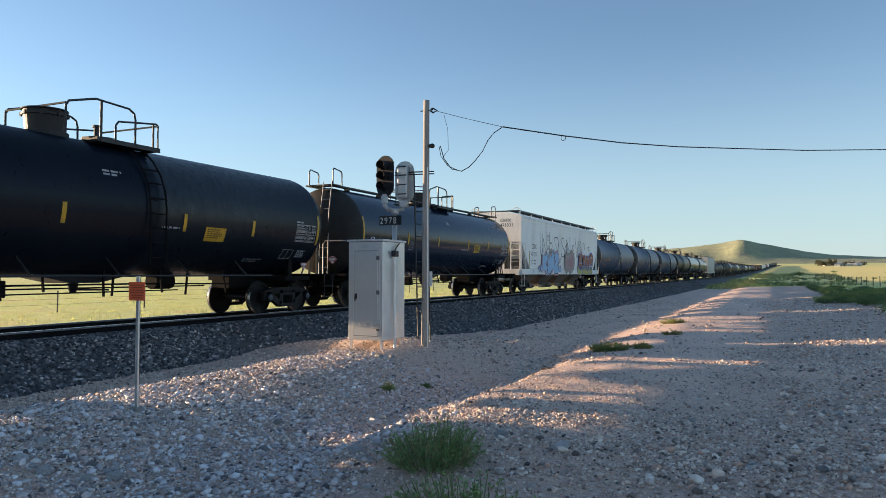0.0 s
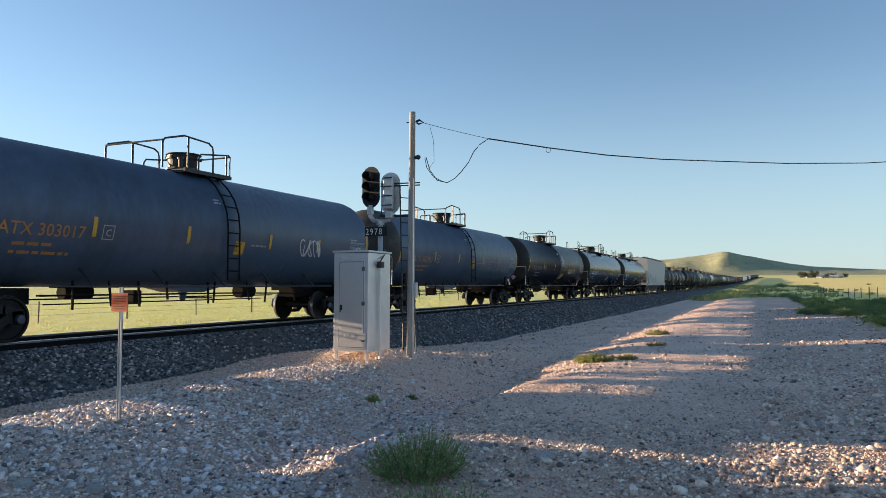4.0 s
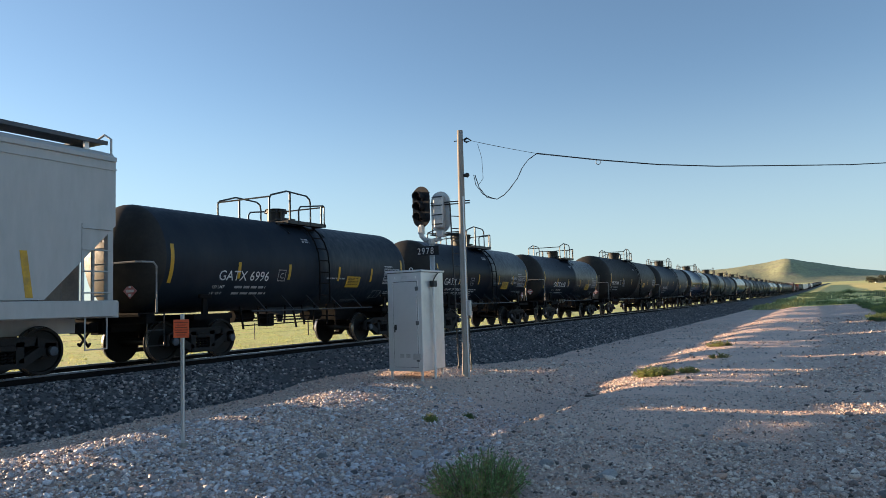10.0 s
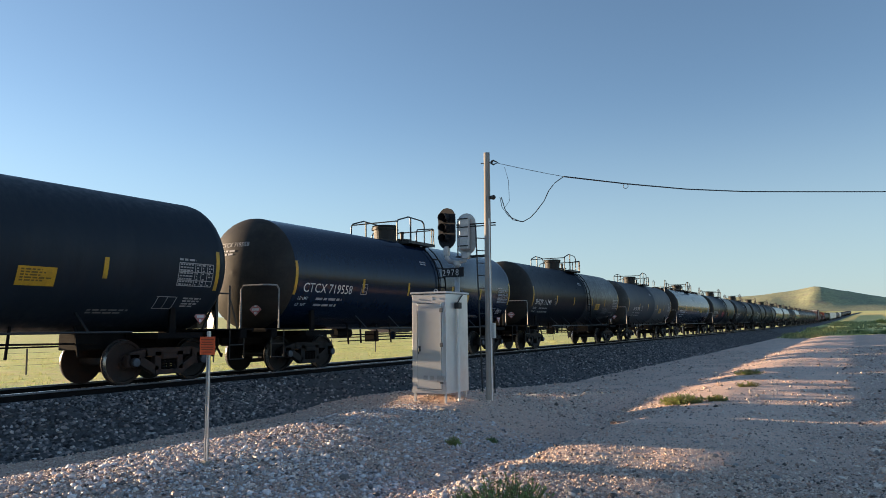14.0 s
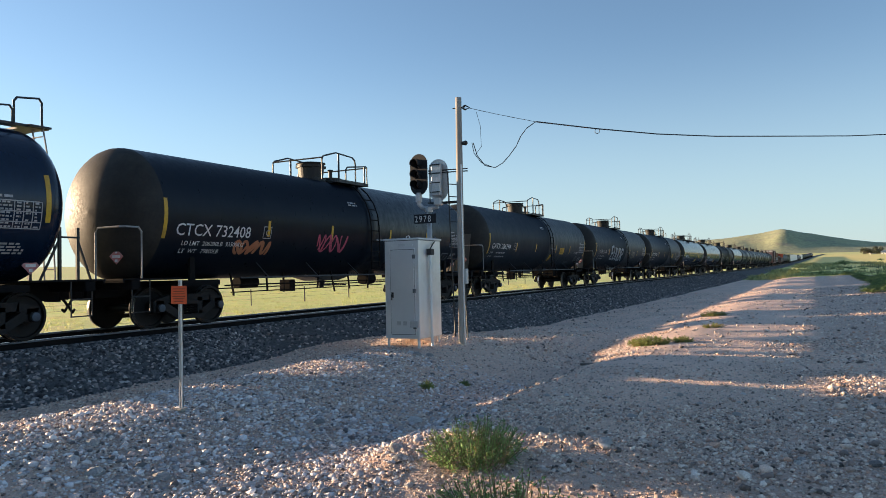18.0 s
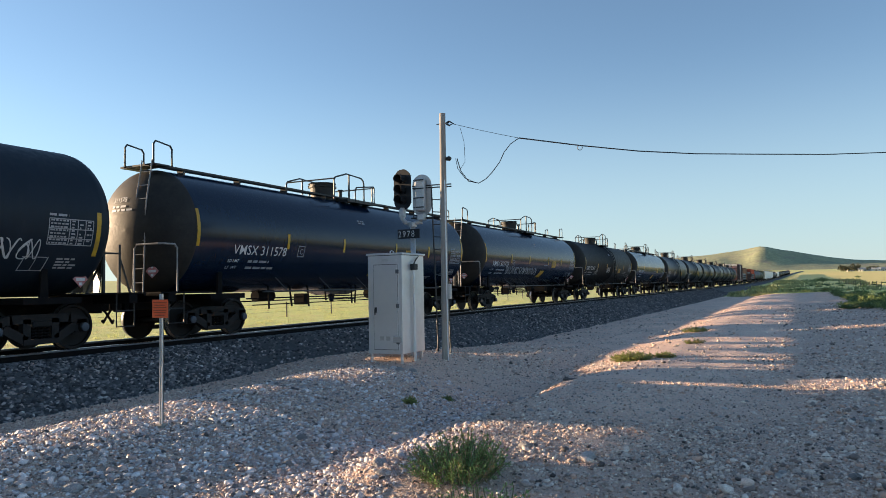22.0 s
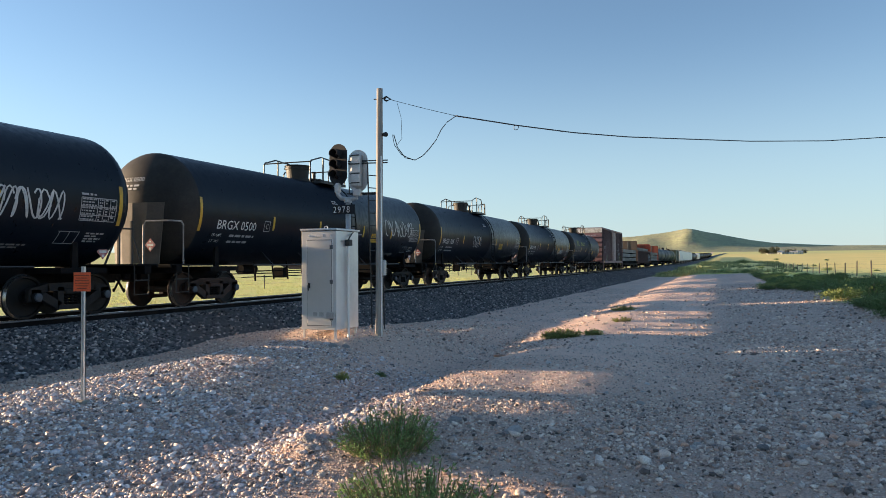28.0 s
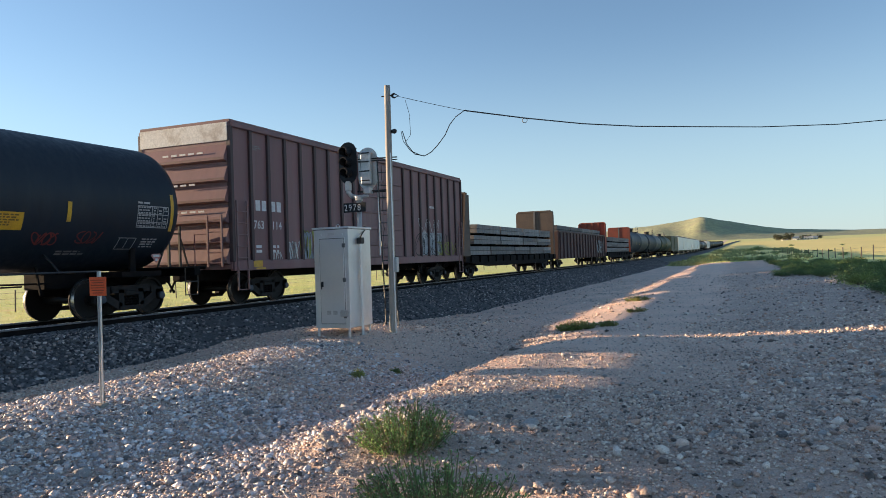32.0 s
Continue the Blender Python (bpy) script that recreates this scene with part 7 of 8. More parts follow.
def signal():
    s = new("railway_signal")
    mx, my = -8.86, 16.3
    g = gz(mx, my)
    tagged(s, "three-light railway signal with two back-to-back heads on a mast", "signal")
    part("mast", tube(B(), [(mx, my, g - 0.2), (mx, my, 3.5)], 0.065, 12), M["alu"], s, smooth=True)
    part("mast_foot", box(B(), mx - 0.2, mx + 0.2, my - 0.2, my + 0.2, g - 0.1, g + 0.12, 0.02), M["concrete"], s)
    bm = B()
    tube(bm, [(mx - 0.27, my - 0.05, 3.95), (mx - 0.27, my - 0.05, 3.66), (mx - 0.2, my, 3.56), (mx, my, 3.52), (mx + 0.22, my + 0.05, 3.56), (mx + 0.26, my + 0.05, 3.8)], 0.06, 8)
    lathe(bm, [(3.44, 0.0), (3.44, 0.1), (3.55, 0.1), (3.55, 0.0)], 10, "z", (mx, my, 0))
    box(bm, mx - 0.34, mx - 0.2, my - 0.12, my + 0.02, 3.7, 3.92, 0.02)
    box(bm, mx + 0.16, mx + 0.36, my - 0.06, my + 0.12, 3.6, 3.78, 0.02)
    part("bracket", bm, M["alu"], s)
    for dx, z, yaw, paint, lab in ((-0.29, 4.43, -4, "signal_black", "black signal head with three unlit lenses"), (0.26, 4.25, 184, "alu", "signal head seen from its pale back")):
        hd = part("signal_head", head_mesh(0), M[paint], s, lab)
        hd.matrix_basis = pose(mx + dx, my + (0.0 if dx < 0 else 0.06), z, 0, 0, yaw)
        for k in (-1, 0, 1):
            put(("hood", paint), "hood", hood_mesh, M["signal_black"], hd, pose(0, -0.002, 0.27 * k))
            put("lens", "lens", lambda: lathe(B(), [(-0.02, 0.0), (-0.02, 0.07), (-0.008, 0.1), (0.0, 0.1)], 14, "y"), M["lens"], hd, pose(0, -0.01, 0.27 * k))
        part("head_case", box(B(), -0.13, 0.13, 0.022, 0.2, -0.42, 0.42, 0.03), M[paint], hd)
        for z2 in (-0.34, -0.1, 0.14, 0.36):
            bm = box(B(), -0.13, 0.1, 0.2, 0.215, z2, z2 + 0.03)
            tube(bm, [(0.12, 0.15, z2), (0.18, 0.15, z2 + 0.02)], 0.014, 5)
            part("case_latch", bm, M["pipe"], hd)
    pl = part("number_plate", box(B(), mx - 0.38, mx + 0.26, my - 0.13, my - 0.115, 3.14, 3.38, 0.004), M["signal_black"], s, "black plate with white digits")
    for k, ch in enumerate("2978"):
        cu = bpy.data.curves.new("digit", "FONT")
        cu.body, cu.size = ch, 0.2
        tmp = bpy.data.objects.new("digit", cu)
        me = bpy.data.meshes.new_from_object(tmp)
        bpy.data.objects.remove(tmp)
        for v in me.vertices:
            v.co = (mx - 0.362 + 0.128 * k + v.co.x, my - 0.134, 3.18 + v.co.y * 1.15)
        me.materials.clear()
        me.materials.append(M["white"])
        new("digit", me).parent = pl
    bm = B()
    for z in (4.5, 4.44):
        tube(bm, [(mx + 0.0, my + 0.0, z), (mx + 1.1, my + 0.05, z - 0.02)], 0.016, 6)
    tube(bm, [(mx - 0.02, my + 0.1, 4.5), (mx - 0.02, my + 0.1, 3.66)], 0.016, 6)
    part("guard_rail", bm, M["pipe"], s)
    bm = B()
    for k in range(5):
        box(bm, mx - 0.06, mx + 0.78, my + 0.04 + 0.08 * k, my + 0.08 + 0.08 * k, 3.66, 3.69)
    part("service_platform", bm, M["pipe"], s)
    lx, ly = mx + 0.76, my + 0.15
    for d in (-0.16, 0.16):
        part("ladder_rail", tube(B(), [(lx + d * 0.6 + 0.02, ly + d, gz(lx, ly) - 0.05), (lx + d * 0.6 - 0.1, ly + d, 4.45)], 0.018, 6), M["pipe"], s)
    rung = None
    for k in range(12):
        z = 0.6 + 0.32 * k
        m = pose(lx + 0.02 - 0.12 * z / 4.45, ly, z)
        if rung is None:
            rung = part("rung", tube(B(), [(-0.096, -0.16, 0), (0.096, 0.16, 0)], 0.014, 6), M["pipe"], s)
            rung.matrix_basis = m
        else:
            again(rung, s, m)


def pole():
    p = new("utility_pole")
    tagged(p, "weathered grey timber pole with a steel sleeve at its foot", "pole")
    x, y = -7.44, 15.18
    g = gz(x, y)
    bm = B()
    rings = []
    for k in range(25):
        t = k / 24
        z = g - 0.2 + (5.99 - g + 0.2) * t
        r = 0.088 - 0.016 * t
        rings.append([bm.verts.new((x + 0.035 * t + (r + 0.004 * noise.noise(Vector((a * 2, z, 3)))) * math.cos(a), y + (r + 0.003 * noise.noise(Vector((a * 3, z, 8)))) * math.sin(a), z)) for a in (2 * math.pi * q / 18 for q in range(18))])
    for a, b in zip(rings, rings[1:]):
        for q in range(18):
            bm.faces.new((a[q], a[(q + 1) % 18], b[(q + 1) % 18], b[q]))
    bm.faces.new(rings[-1])
    bm.faces.new(rings[0][::-1])
    part("shaft", bm, M["pole"], p, smooth=True)
    bm = B()
    tube(bm, [(x + 0.09, y - 0.05, g - 0.1), (x + 0.085, y - 0.05, 4.4)], 0.016, 6)
    part("conduit", bm, M["steel"], p)
    part("meter_box", box(B(), x + 0.09, x + 0.17, y - 0.06, y + 0.06, 1.6, 1.95, 0.012), M["alu"], p)
    bm = B()
    lathe(bm, [(0.03, 0.0), (0.03, 0.04), (0.12, 0.06), (0.16, 0.03), (0.16, 0.0)], 10, "x", (x + 0.08, y, 4.9))
    tube(bm, [(x - 0.12, y, 5.75), (x + 0.2, y, 5.75)], 0.012, 6)
    part("weather_head", bm, M["wire"], p)
    part("insulator", tube(B(), [(x + 0.14, y, 5.76), (x + 0.2, y + 0.02, 5.79), (x + 0.3, y + 0.05, 5.73), (x + 0.2, y + 0.02, 5.69), (x + 0.14, y, 5.73)], 0.022, 6), M["wire"], p)


def wire_to(name, label, pts, r):
    fine = []
    for p, q in zip(pts, pts[1:]):
        fine += [tuple(a + (b - a) * t / 3 for a, b in zip(p, q)) for t in range(3)]
    tagged(part(name, tube(B(), fine + [pts[-1]], r, 5), M["wire"]), label, "cable")


def sagging(p, q, sag, n=40, wob=0.0):
    rnd = random.Random(4)
    out = []
    for k in range(n + 1):
        t = k / n
        out.append(tuple(a + (b - a) * t for a, b in zip(p, q)))
        out[-1] = (out[-1][0], out[-1][1], out[-1][2] - 4 * sag * t * (1 - t) + rnd.uniform(-wob, wob))
    return out


def sky_point(yaw, up, d):
    """A point d metres off in a direction given in degrees."""
    a, e = radians(yaw), radians(up)
    return (-d * math.sin(a) * math.cos(e), d * math.cos(a) * math.cos(e), EYE + d * math.sin(e))


def wires():
    joint = sky_point(19.9, 11.55, 18.0)
    ring = sky_point(15.13, 10.75, 19.6)
    far = [sky_point(a, e, d) for a, e, d in ((10.66, 10.05, 21.3), (6.5, 9.55, 23.3), (2.51, 9.19, 25.2), (-2.2, 8.72, 27.8), (-7.1, 8.37, 30.5), (-14, 8.2, 35), (-24, 8.3, 45))]
    top = (-7.15, 15.22, 5.72)
    wire_to("messenger_wire", "thin bare wire from the pole's top", sagging(top, joint, 0.01, 6), 0.006)
    wire_to("service_cable", "twisted black cable hung to the next pole", [joint, ring] + far, 0.017)
    t = [sky_point(a, e, d) for a, e, d in ((24.9, 10.1, 17.05), (24.6, 9.1, 17.1), (24.0, 8.3, 17.1), (23.2, 8.12, 17.1), (22.6, 8.45, 17.2), (22.1, 8.95, 17.3), (21.5, 9.7, 17.5), (21.1, 10.5, 17.7), (20.6, 11.1, 17.8))]
    wire_to("drip_loop", "slack black cable loop below the wire", t + [joint], 0.011)
    t = [sky_point(a, e, d) for a, e, d in ((25.0, 10.1, 17.0), (24.85, 9.3, 17.0), (24.3, 8.55, 17.05), (23.4, 8.15, 17.1))]
    wire_to("drip_loop", "slack black cable loop below the wire", t, 0.008)
    t = [sky_point(a, e, d) for a, e, d in ((24.6, 12.5, 17.0), (24.3, 11.4, 17.0), (24.25, 9.8, 17.0), (24.7, 9.2, 17.0))]
    wire_to("ground_lead", "thin lead hanging from the insulator", t, 0.005)
    bm = B()
    c = Vector(ring) + Vector((0, 0, -0.06))
    tube(bm, [c + Vector((0.065 * math.cos(a), 0, 0.065 * math.sin(a))) for a in (2 * math.pi * k / 16 for k in range(17))], 0.009, 5)
    tagged(part("cable_coil", bm, M["wire"]), "small coil of cable hung on the wire", "cable")


def red_sign():
    s = new("warning_sign")
    tagged(s, "small red-orange warning sign on a thin steel post", "sign")
    x, y = -7.36, 6.72
    g = gz(x, y)
    top = 1.864
    bm = B()
    for a, b in ((-0.022, -0.014), (0.014, 0.022)):
        box(bm, x + a, x + b, y - 0.016, y + 0.016, g - 0.15, top, 0.0)
    box(bm, x - 0.022, x + 0.022, y + 0.008, y + 0.016, g - 0.15, top)
    part("post", bm, M["steel"], s)
    pl = part("panel", box(B(), x - 0.14, x + 0.14, y - 0.026, y - 0.02, 1.556, 1.791, 0.002), M["sign"], s, "red-orange panel with unreadable print")
    bm = B()
    for k, (z, w) in enumerate(((1.752, 0.24), (1.72, 0.18), (1.688, 0.22), (1.656, 0.225), (1.624, 0.2), (1.592, 0.16))):
        box(bm, x - w / 2, x + w / 2, y - 0.03, y - 0.0265, z - 0.004, z + 0.004)
    part("print", bm, M["sign_print"], pl)
    part("post_foot", box(B(), x - 0.06, x + 0.06, y - 0.06, y + 0.06, g - 0.05, g + 0.04, 0.015), M["concrete"], s)


M["sign_print"] = flat("dark_red_sign_print", (0.22, 0.045, 0.03), 0.6)
M["sign"] = mat("red_orange_sign_sheet", (0.85, 0.15, 0.05), (0.78, 0.13, 0.045), 3, 0.5)
cabinet()
signal()
pole()
wires()
red_sign()


def fence(name, label, pts, h, gap, r, wires_at):
    """A wire fence along a polyline on the ground."""
    f = new(name)
    tagged(f, label, "fence")
    rnd = random.Random(6)
    feet = []
    for p, q in zip(pts, pts[1:]):
        d = math.hypot(q[0] - p[0], q[1] - p[1])
        n = max(1, round(d / gap))
        feet += [(p[0] + (q[0] - p[0]) * k / n, p[1] + (q[1] - p[1]) * k / n) for k in range(n)]
    heads = []
    for k, (x, y) in enumerate(feet):
        g = gz(x, y)
        hh = h * rnd.uniform(0.92, 1.12)
        lean = rnd.uniform(-0.05, 0.05)
        part("post", tube(B(), [(x, y, g - 0.2), (x + lean, y, g + hh)], r * rnd.uniform(0.8, 1.3), 6), M["post"], f)
        heads.append((x, y, g))
    for w in wires_at:
        part("strand", tube(B(), [(x, y, g + w) for x, y, g in heads], 0.006, 4), M["wire"], f)


fence("field_fence", "thin wire fence on grey posts behind the track", [(-36, -15), (-36, 130)], 1.15, 6.0, 0.04, (0.45, 0.75, 1.05))
fence("roadside_fence", "old wire fence on leaning timber posts in the prairie", [(9.5, 24), (11.5, 60), (12.4, 100), (12.8, 170), (13.2, 290)], 1.3, 7.5, 0.05, (0.4, 0.75, 1.1))


# ---- plants ----
def leaves(rnd, spots, size, n):
    """Small folded leaves about a list of (place, direction): two triangles each."""
    vs, fs = [], []
    for p, d in spots:
        for _ in range(n):
            o = Vector((rnd.gauss(0, 1), rnd.gauss(0, 1), rnd.gauss(0, 1))).normalized()
            a = (d * 0.8 + o).normalized()
            b = a.cross(Vector((rnd.random() - 0.5, rnd.random() - 0.5, rnd.random() - 0.5)) + Vector((0.01, 0, 0))).normalized()
            l, w = size * rnd.uniform(0.6, 1.4), size * rnd.uniform(0.1, 0.22)
            q = p + o * size * rnd.uniform(0.0, 0.5)
            k = len(vs)
            vs += [q, q + a * l * 0.5 + b * w, q + a * l, q + a * l * 0.5 - b * w]
            fs += [(k, k + 1, k + 2), (k, k + 2, k + 3)]
    return vs, fs


def raw(name, vs, fs, material, parent, smooth=False):
    me = bpy.data.meshes.new(name)
    me.from_pydata([tuple(v) for v in vs], [], fs)
    me.materials.append(material)
    if smooth:
        me.polygons.foreach_set("use_smooth", [True] * len(me.polygons))
    ob = new(name, me)
    ob.parent = parent
    return ob


def weed(x, y, wide, tall, seed, stems=90, per=7, size=0.05, label="", leafm="leaf", dry=0.25, name="weed_bush", deep=None):
    """A bushy weed of many thin upright stems set with narrow leaves."""
    ob = new(name)
    tagged(ob, label, "bush" if name == "weed_bush" else "plant")
    g = gz(x, y)
    ob.location = (x, y, g)
    rnd = random.Random(seed)
    deep = deep or wide * 0.7
    bm = B()
    spots, drys = [], []
    for k in range(stems):
        a, q = rnd.uniform(0, 6.283), math.sqrt(rnd.random())
        bx, by = 0.5 * wide * 0.7 * q * math.cos(a), 0.5 * deep * 0.7 * q * math.sin(a)
        h = tall * (1 - 0.45 * q * q) * rnd.uniform(0.55, 1.1)
        lean = Vector((bx * 0.7 + rnd.gauss(0, 0.05) * tall, by * 0.7 + rnd.gauss(0, 0.05) * tall, h))
        z0 = gz(x + bx, y + by) - g - 0.02
        base = Vector((bx, by, z0))
        pts = [base + lean * t + Vector((rnd.gauss(0, 0.01), rnd.gauss(0, 0.01), 0)) for t in (0, 0.35, 0.7, 1.0)]
        tube(bm, pts, 0.0035 + 0.002 * rnd.random(), 3)
        d = lean.normalized()
        target = drys if rnd.random() < dry else spots
        for j in range(per):
            t = 0.15 + 0.85 * (j + rnd.random()) / per
            target.append((base + lean * t, d))
    tagged(part("stalk", bm, M["stem"], ob), kind="stuff")
    vs, fs = leaves(rnd, spots, size, 5)
    f = raw("foliage", vs, fs, M[leafm], ob)
    if drys:
        vs, fs = leaves(rnd, drys, size * 0.9, 4)
        raw("dry_foliage", vs, fs, M["straw"], ob)
    return ob


weed(-2.95, 6.2, 0.88, 0.44, 1, 130, 9, 0.034, "leafy grey-green weed bush growing in the gravel", deep=0.6, leafm="leaf_dark", dry=0.12)
weed(-2.0, 4.78, 1.25, 0.52, 2, 170, 9, 0.036, "leafy grey-green weed bush growing in the gravel", deep=0.5, leafm="leaf_dark", dry=0.12)
weed(-3.85, 18.6, 0.95, 0.24, 3, 150, 6, 0.05, "low green tuft of weeds on bare dirt", dry=0.35)
weed(-3.1, 18.9, 0.5, 0.16, 4, 60, 5, 0.05, "low green tuft of weeds on bare dirt", dry=0.5)
weed(-3.6, 29.5, 0.9, 0.2, 5, 70, 5, 0.06, "low dry tuft on bare dirt", dry=0.6)
weed(-2.9, 23.5, 0.6, 0.15, 6, 50, 5, 0.05, "low dry tuft on bare dirt", dry=0.7)
weed(-6.0, 10.8, 0.22, 0.14, 7, 30, 5, 0.04, "small green weed in the gravel", name="weed")
weed(-5.9, 12.1, 0.2, 0.1, 8, 26, 5, 0.04, "small green weed in the gravel", name="weed", leafm="leaf_grey")
weed(2.6, 10.2, 0.35, 0.16, 9, 40, 5, 0.05, "small grey-green weed in the gravel", name="weed", leafm="leaf_grey")
weed(1.9, 6.9, 0.3, 0.12, 10, 30, 5, 0.05, "small grey-green weed in the gravel", name="weed", leafm="leaf_grey")


board = part("board", box(B(), -0.3, 0.3, -0.06, 0.06, 0.0, 0.04, 0.006), M["bark_grey"])
board.matrix_basis = pose(-4.05, 14.3, gz(-4.05, 14.3) + 0.01, 0, 0, 8)
tagged(board, "short weathered board lying on the dirt", "board")


def shrub(seed, wide, tall, leafm, label):
    """A sagebrush: forked limbs and a ragged crown of small leaves."""
    ob = new("sagebrush")
    tagged(ob, label, "shrub", "shrubs beside the road")
    rnd = random.Random(seed)
    bm = B()
    spots = []
    for k in range(16):
        a = rnd.uniform(0, 6.283)
        q = math.sqrt(rnd.random()) * 0.5
        tip = Vector((wide * q * math.cos(a), wide * q * math.sin(a), tall * rnd.uniform(0.5, 1.0) * (1 - 0.5 * q)))
        mid = tip * 0.5 + Vector((rnd.gauss(0, 0.08), rnd.gauss(0, 0.08), 0))
        tube(bm, [Vector((rnd.gauss(0, 0.05), rnd.gauss(0, 0.05), -0.05)), mid, tip], 0.02, 4)
        for j in range(16):
            c = tip + Vector((rnd.gauss(0, 0.16) * wide, rnd.gauss(0, 0.16) * wide, rnd.gauss(-0.12, 0.14) * tall))
            if c.z > 0.02:
                spots.append((c, Vector((c.x * 0.4, c.y * 0.4, 0.8)).normalized()))
    tagged(part("limb", bm, M["stem"], ob), kind="stuff")
    vs, fs = leaves(rnd, spots, 0.12, 7)
    raw("crown", vs, fs, M[leafm], ob)
    return ob


kinds = [shrub(31, 1.6, 0.95, "leaf_grey", "dark green sagebrush on the road bank"), shrub(32, 1.9, 0.75, "leaf", "bright green weedy shrub on the road bank"), shrub(33, 1.3, 0.6, "leaf_grey", "dark green sagebrush on the road bank")]
rnd = random.Random(9)
first = [True] * 3
places = [(5.0, 25.4), (5.4, 26.8), (5.6, 24.0), (6.2, 28.0), (5.4, 31.0), (6.7, 31.5), (6.4, 25.6), (7.2, 35.0), (2.6, 46.5), (3.5, 46.0), (4.2, 47.5), (5.0, 46.5), (5.9, 48.0), (6.8, 47.0), (7.6, 48.5),
          (3.1, 49.0), (4.6, 50.0), (6.3, 51.0), (7.6, 44.0), (6.9, 41.0), (7.9, 52.0), (8.8, 46.5), (9.3, 50.0), (3.8, 53.0), (5.4, 55.0), (8.5, 38.0), (9.4, 42.0), (8.2, 33.0), (7.6, 29.5)]
for k in range(85):     # the thick of the bank, along the road's edge
    y = 23 + 64 * rnd.random() ** 1.15
    edge = 4.7 - 1.0 * step(33, 48, y)
    places.append((edge + 4.5 * rnd.random() ** 1.5, y))
places += [(rnd.uniform(-8.8, 5.0), rnd.uniform(116, 132)) for _ in range(40)] + [(rnd.uniform(3.0, 26.0), rnd.uniform(130, 260)) for _ in range(22)]
for x, y in places:
    k = rnd.choice((0, 0, 2, 2, 2, 1))
    far = 0.85 if y < 60 else 0.75
    m = pose(x, y, gz(x, y) - 0.02, 0, 0, rnd.uniform(0, 360))
    if first[k]:
        kinds[k].matrix_basis = m
        first[k] = False
        continue
    c = copy_thing(kinds[k], m)
    c.scale = (far * rnd.uniform(0.7, 1.15),) * 2 + (far * rnd.uniform(0.5, 0.9),)
for x, y, s in ((10.4, 345, 3.0), (7.0, 340, 1.5), (38, 560, 2.2), (62, 500, 1.6)):
    c = copy_thing(kinds[0], pose(x, y, gz(x, y) - 0.05, 0, 0, 40))
    c.scale = (s * 0.9, s * 0.9, s * 0.7)

# grass tufts in the field behind the track and by the shrubs: past counting
rnd = random.Random(12)
vs, fs = [], []
spots = [(-20.3 - 45 * rnd.random() ** 1.4, rnd.uniform(-4, 90)) for _ in range(6500)] + [(rnd.uniform(2.8, 11), rnd.uniform(20, 60)) for _ in range(1500)] + [(rnd.uniform(-9, 9), rnd.uniform(82, 120)) for _ in range(1500)]
for x, y in spots:
    if x > TRACK_X and cover(x, y)[0] < 0.35:
        continue
    g = gz(x, y)
    t = rnd.uniform(0.7, 1.5)
    for _ in range(9):
        a, h = rnd.uniform(0, 6.283), rnd.uniform(0.03, 0.11) * t
        bx, by = x + rnd.gauss(0, 0.14), y + rnd.gauss(0, 0.14)
        w = 0.022 * t
        k = len(vs)
        vs += [(bx - w * math.sin(a), by + w * math.cos(a), g - 0.02), (bx + w * math.sin(a), by - w * math.cos(a), g - 0.02), (bx + h * 0.5 * math.cos(a), by + h * 0.5 * math.sin(a), g + h)]
        fs.append((k, k + 1, k + 2))
M["meadow"] = mat("meadow_grass_blade", (0.64, 0.68, 0.26), (0.71, 0.68, 0.28), 0.4, 0.8, island=0.1, stain=(0.64, 0.46, 0.24), sscale=0.25, samt=0.6, thin=0.3)
tagged(raw("grass", vs, fs, M["meadow"], None), "green and straw-coloured prairie grass tufts", "grass", kind="stuff")


# grey-green brush dotted over the flat beside the line: past counting
vs, fs = [], []
for _ in range(1100):
    y = 106 + 330 * rnd.random() ** 1.3
    x = rnd.uniform(-9.0, 4.0 + 0.06 * y)
    if noise.noise(Vector((x * 0.06, y * 0.035, 6.0))) < 0.02:
        continue
    g, t = gz(x, y), rnd.uniform(0.5, 1.5) * (1 + y / 400)
    for _ in range(12):
        a, h = rnd.uniform(0, 6.283), rnd.uniform(0.12, 0.42) * t
        bx, by = x + rnd.gauss(0, 0.35 * t), y + rnd.gauss(0, 0.3)
        w = 0.09 * t
        k = len(vs)
        vs += [(bx - w, by, g - 0.02), (bx + w, by + 0.05, g - 0.02), (bx + h * 0.4 * math.cos(a), by + h * 0.4 * math.sin(a), g + h)]
        fs.append((k, k + 1, k + 2))
M["brush"] = mat("grey_green_brush", (0.26, 0.31, 0.15), (0.38, 0.38, 0.18), 0.3, 0.8, island=0.4, thin=0.25)
tagged(raw("brush", vs, fs, M["brush"], None), "low grey-green brush dotted over the plain", "brush", kind="stuff")


# ---- the farm on the plain ----
def farmhouse(x, y, w, d, h, yaw, wall, roof, label):
    ob = new("farm_building")
    tagged(ob, label, "house", "farm buildings")
    ob.matrix_basis = pose(x, y, gz(x, y) - 0.1, 0, 0, yaw)
    part("wall", box(B(), -w / 2, w / 2, -d / 2, d / 2, 0, h), M[wall], ob)
    bm = B()
    e = 0.4
    pr = [(-d / 2 - e, h), (d / 2 + e, h), (0, h + d * 0.3)]
    prism(bm, pr, -w / 2 - e, w / 2 + e)
    part("roof", bm, M[roof], ob)
    for k in range(3):
        u = -w / 2 + w * (k + 0.5) / 3
        part("door" if k == 1 else "window", box(B(), u - 0.6, u + 0.6, -d / 2 - 0.05, -d / 2 + 0.02, 0.1 if k == 1 else 1.0, 2.2), M["ink"], ob)


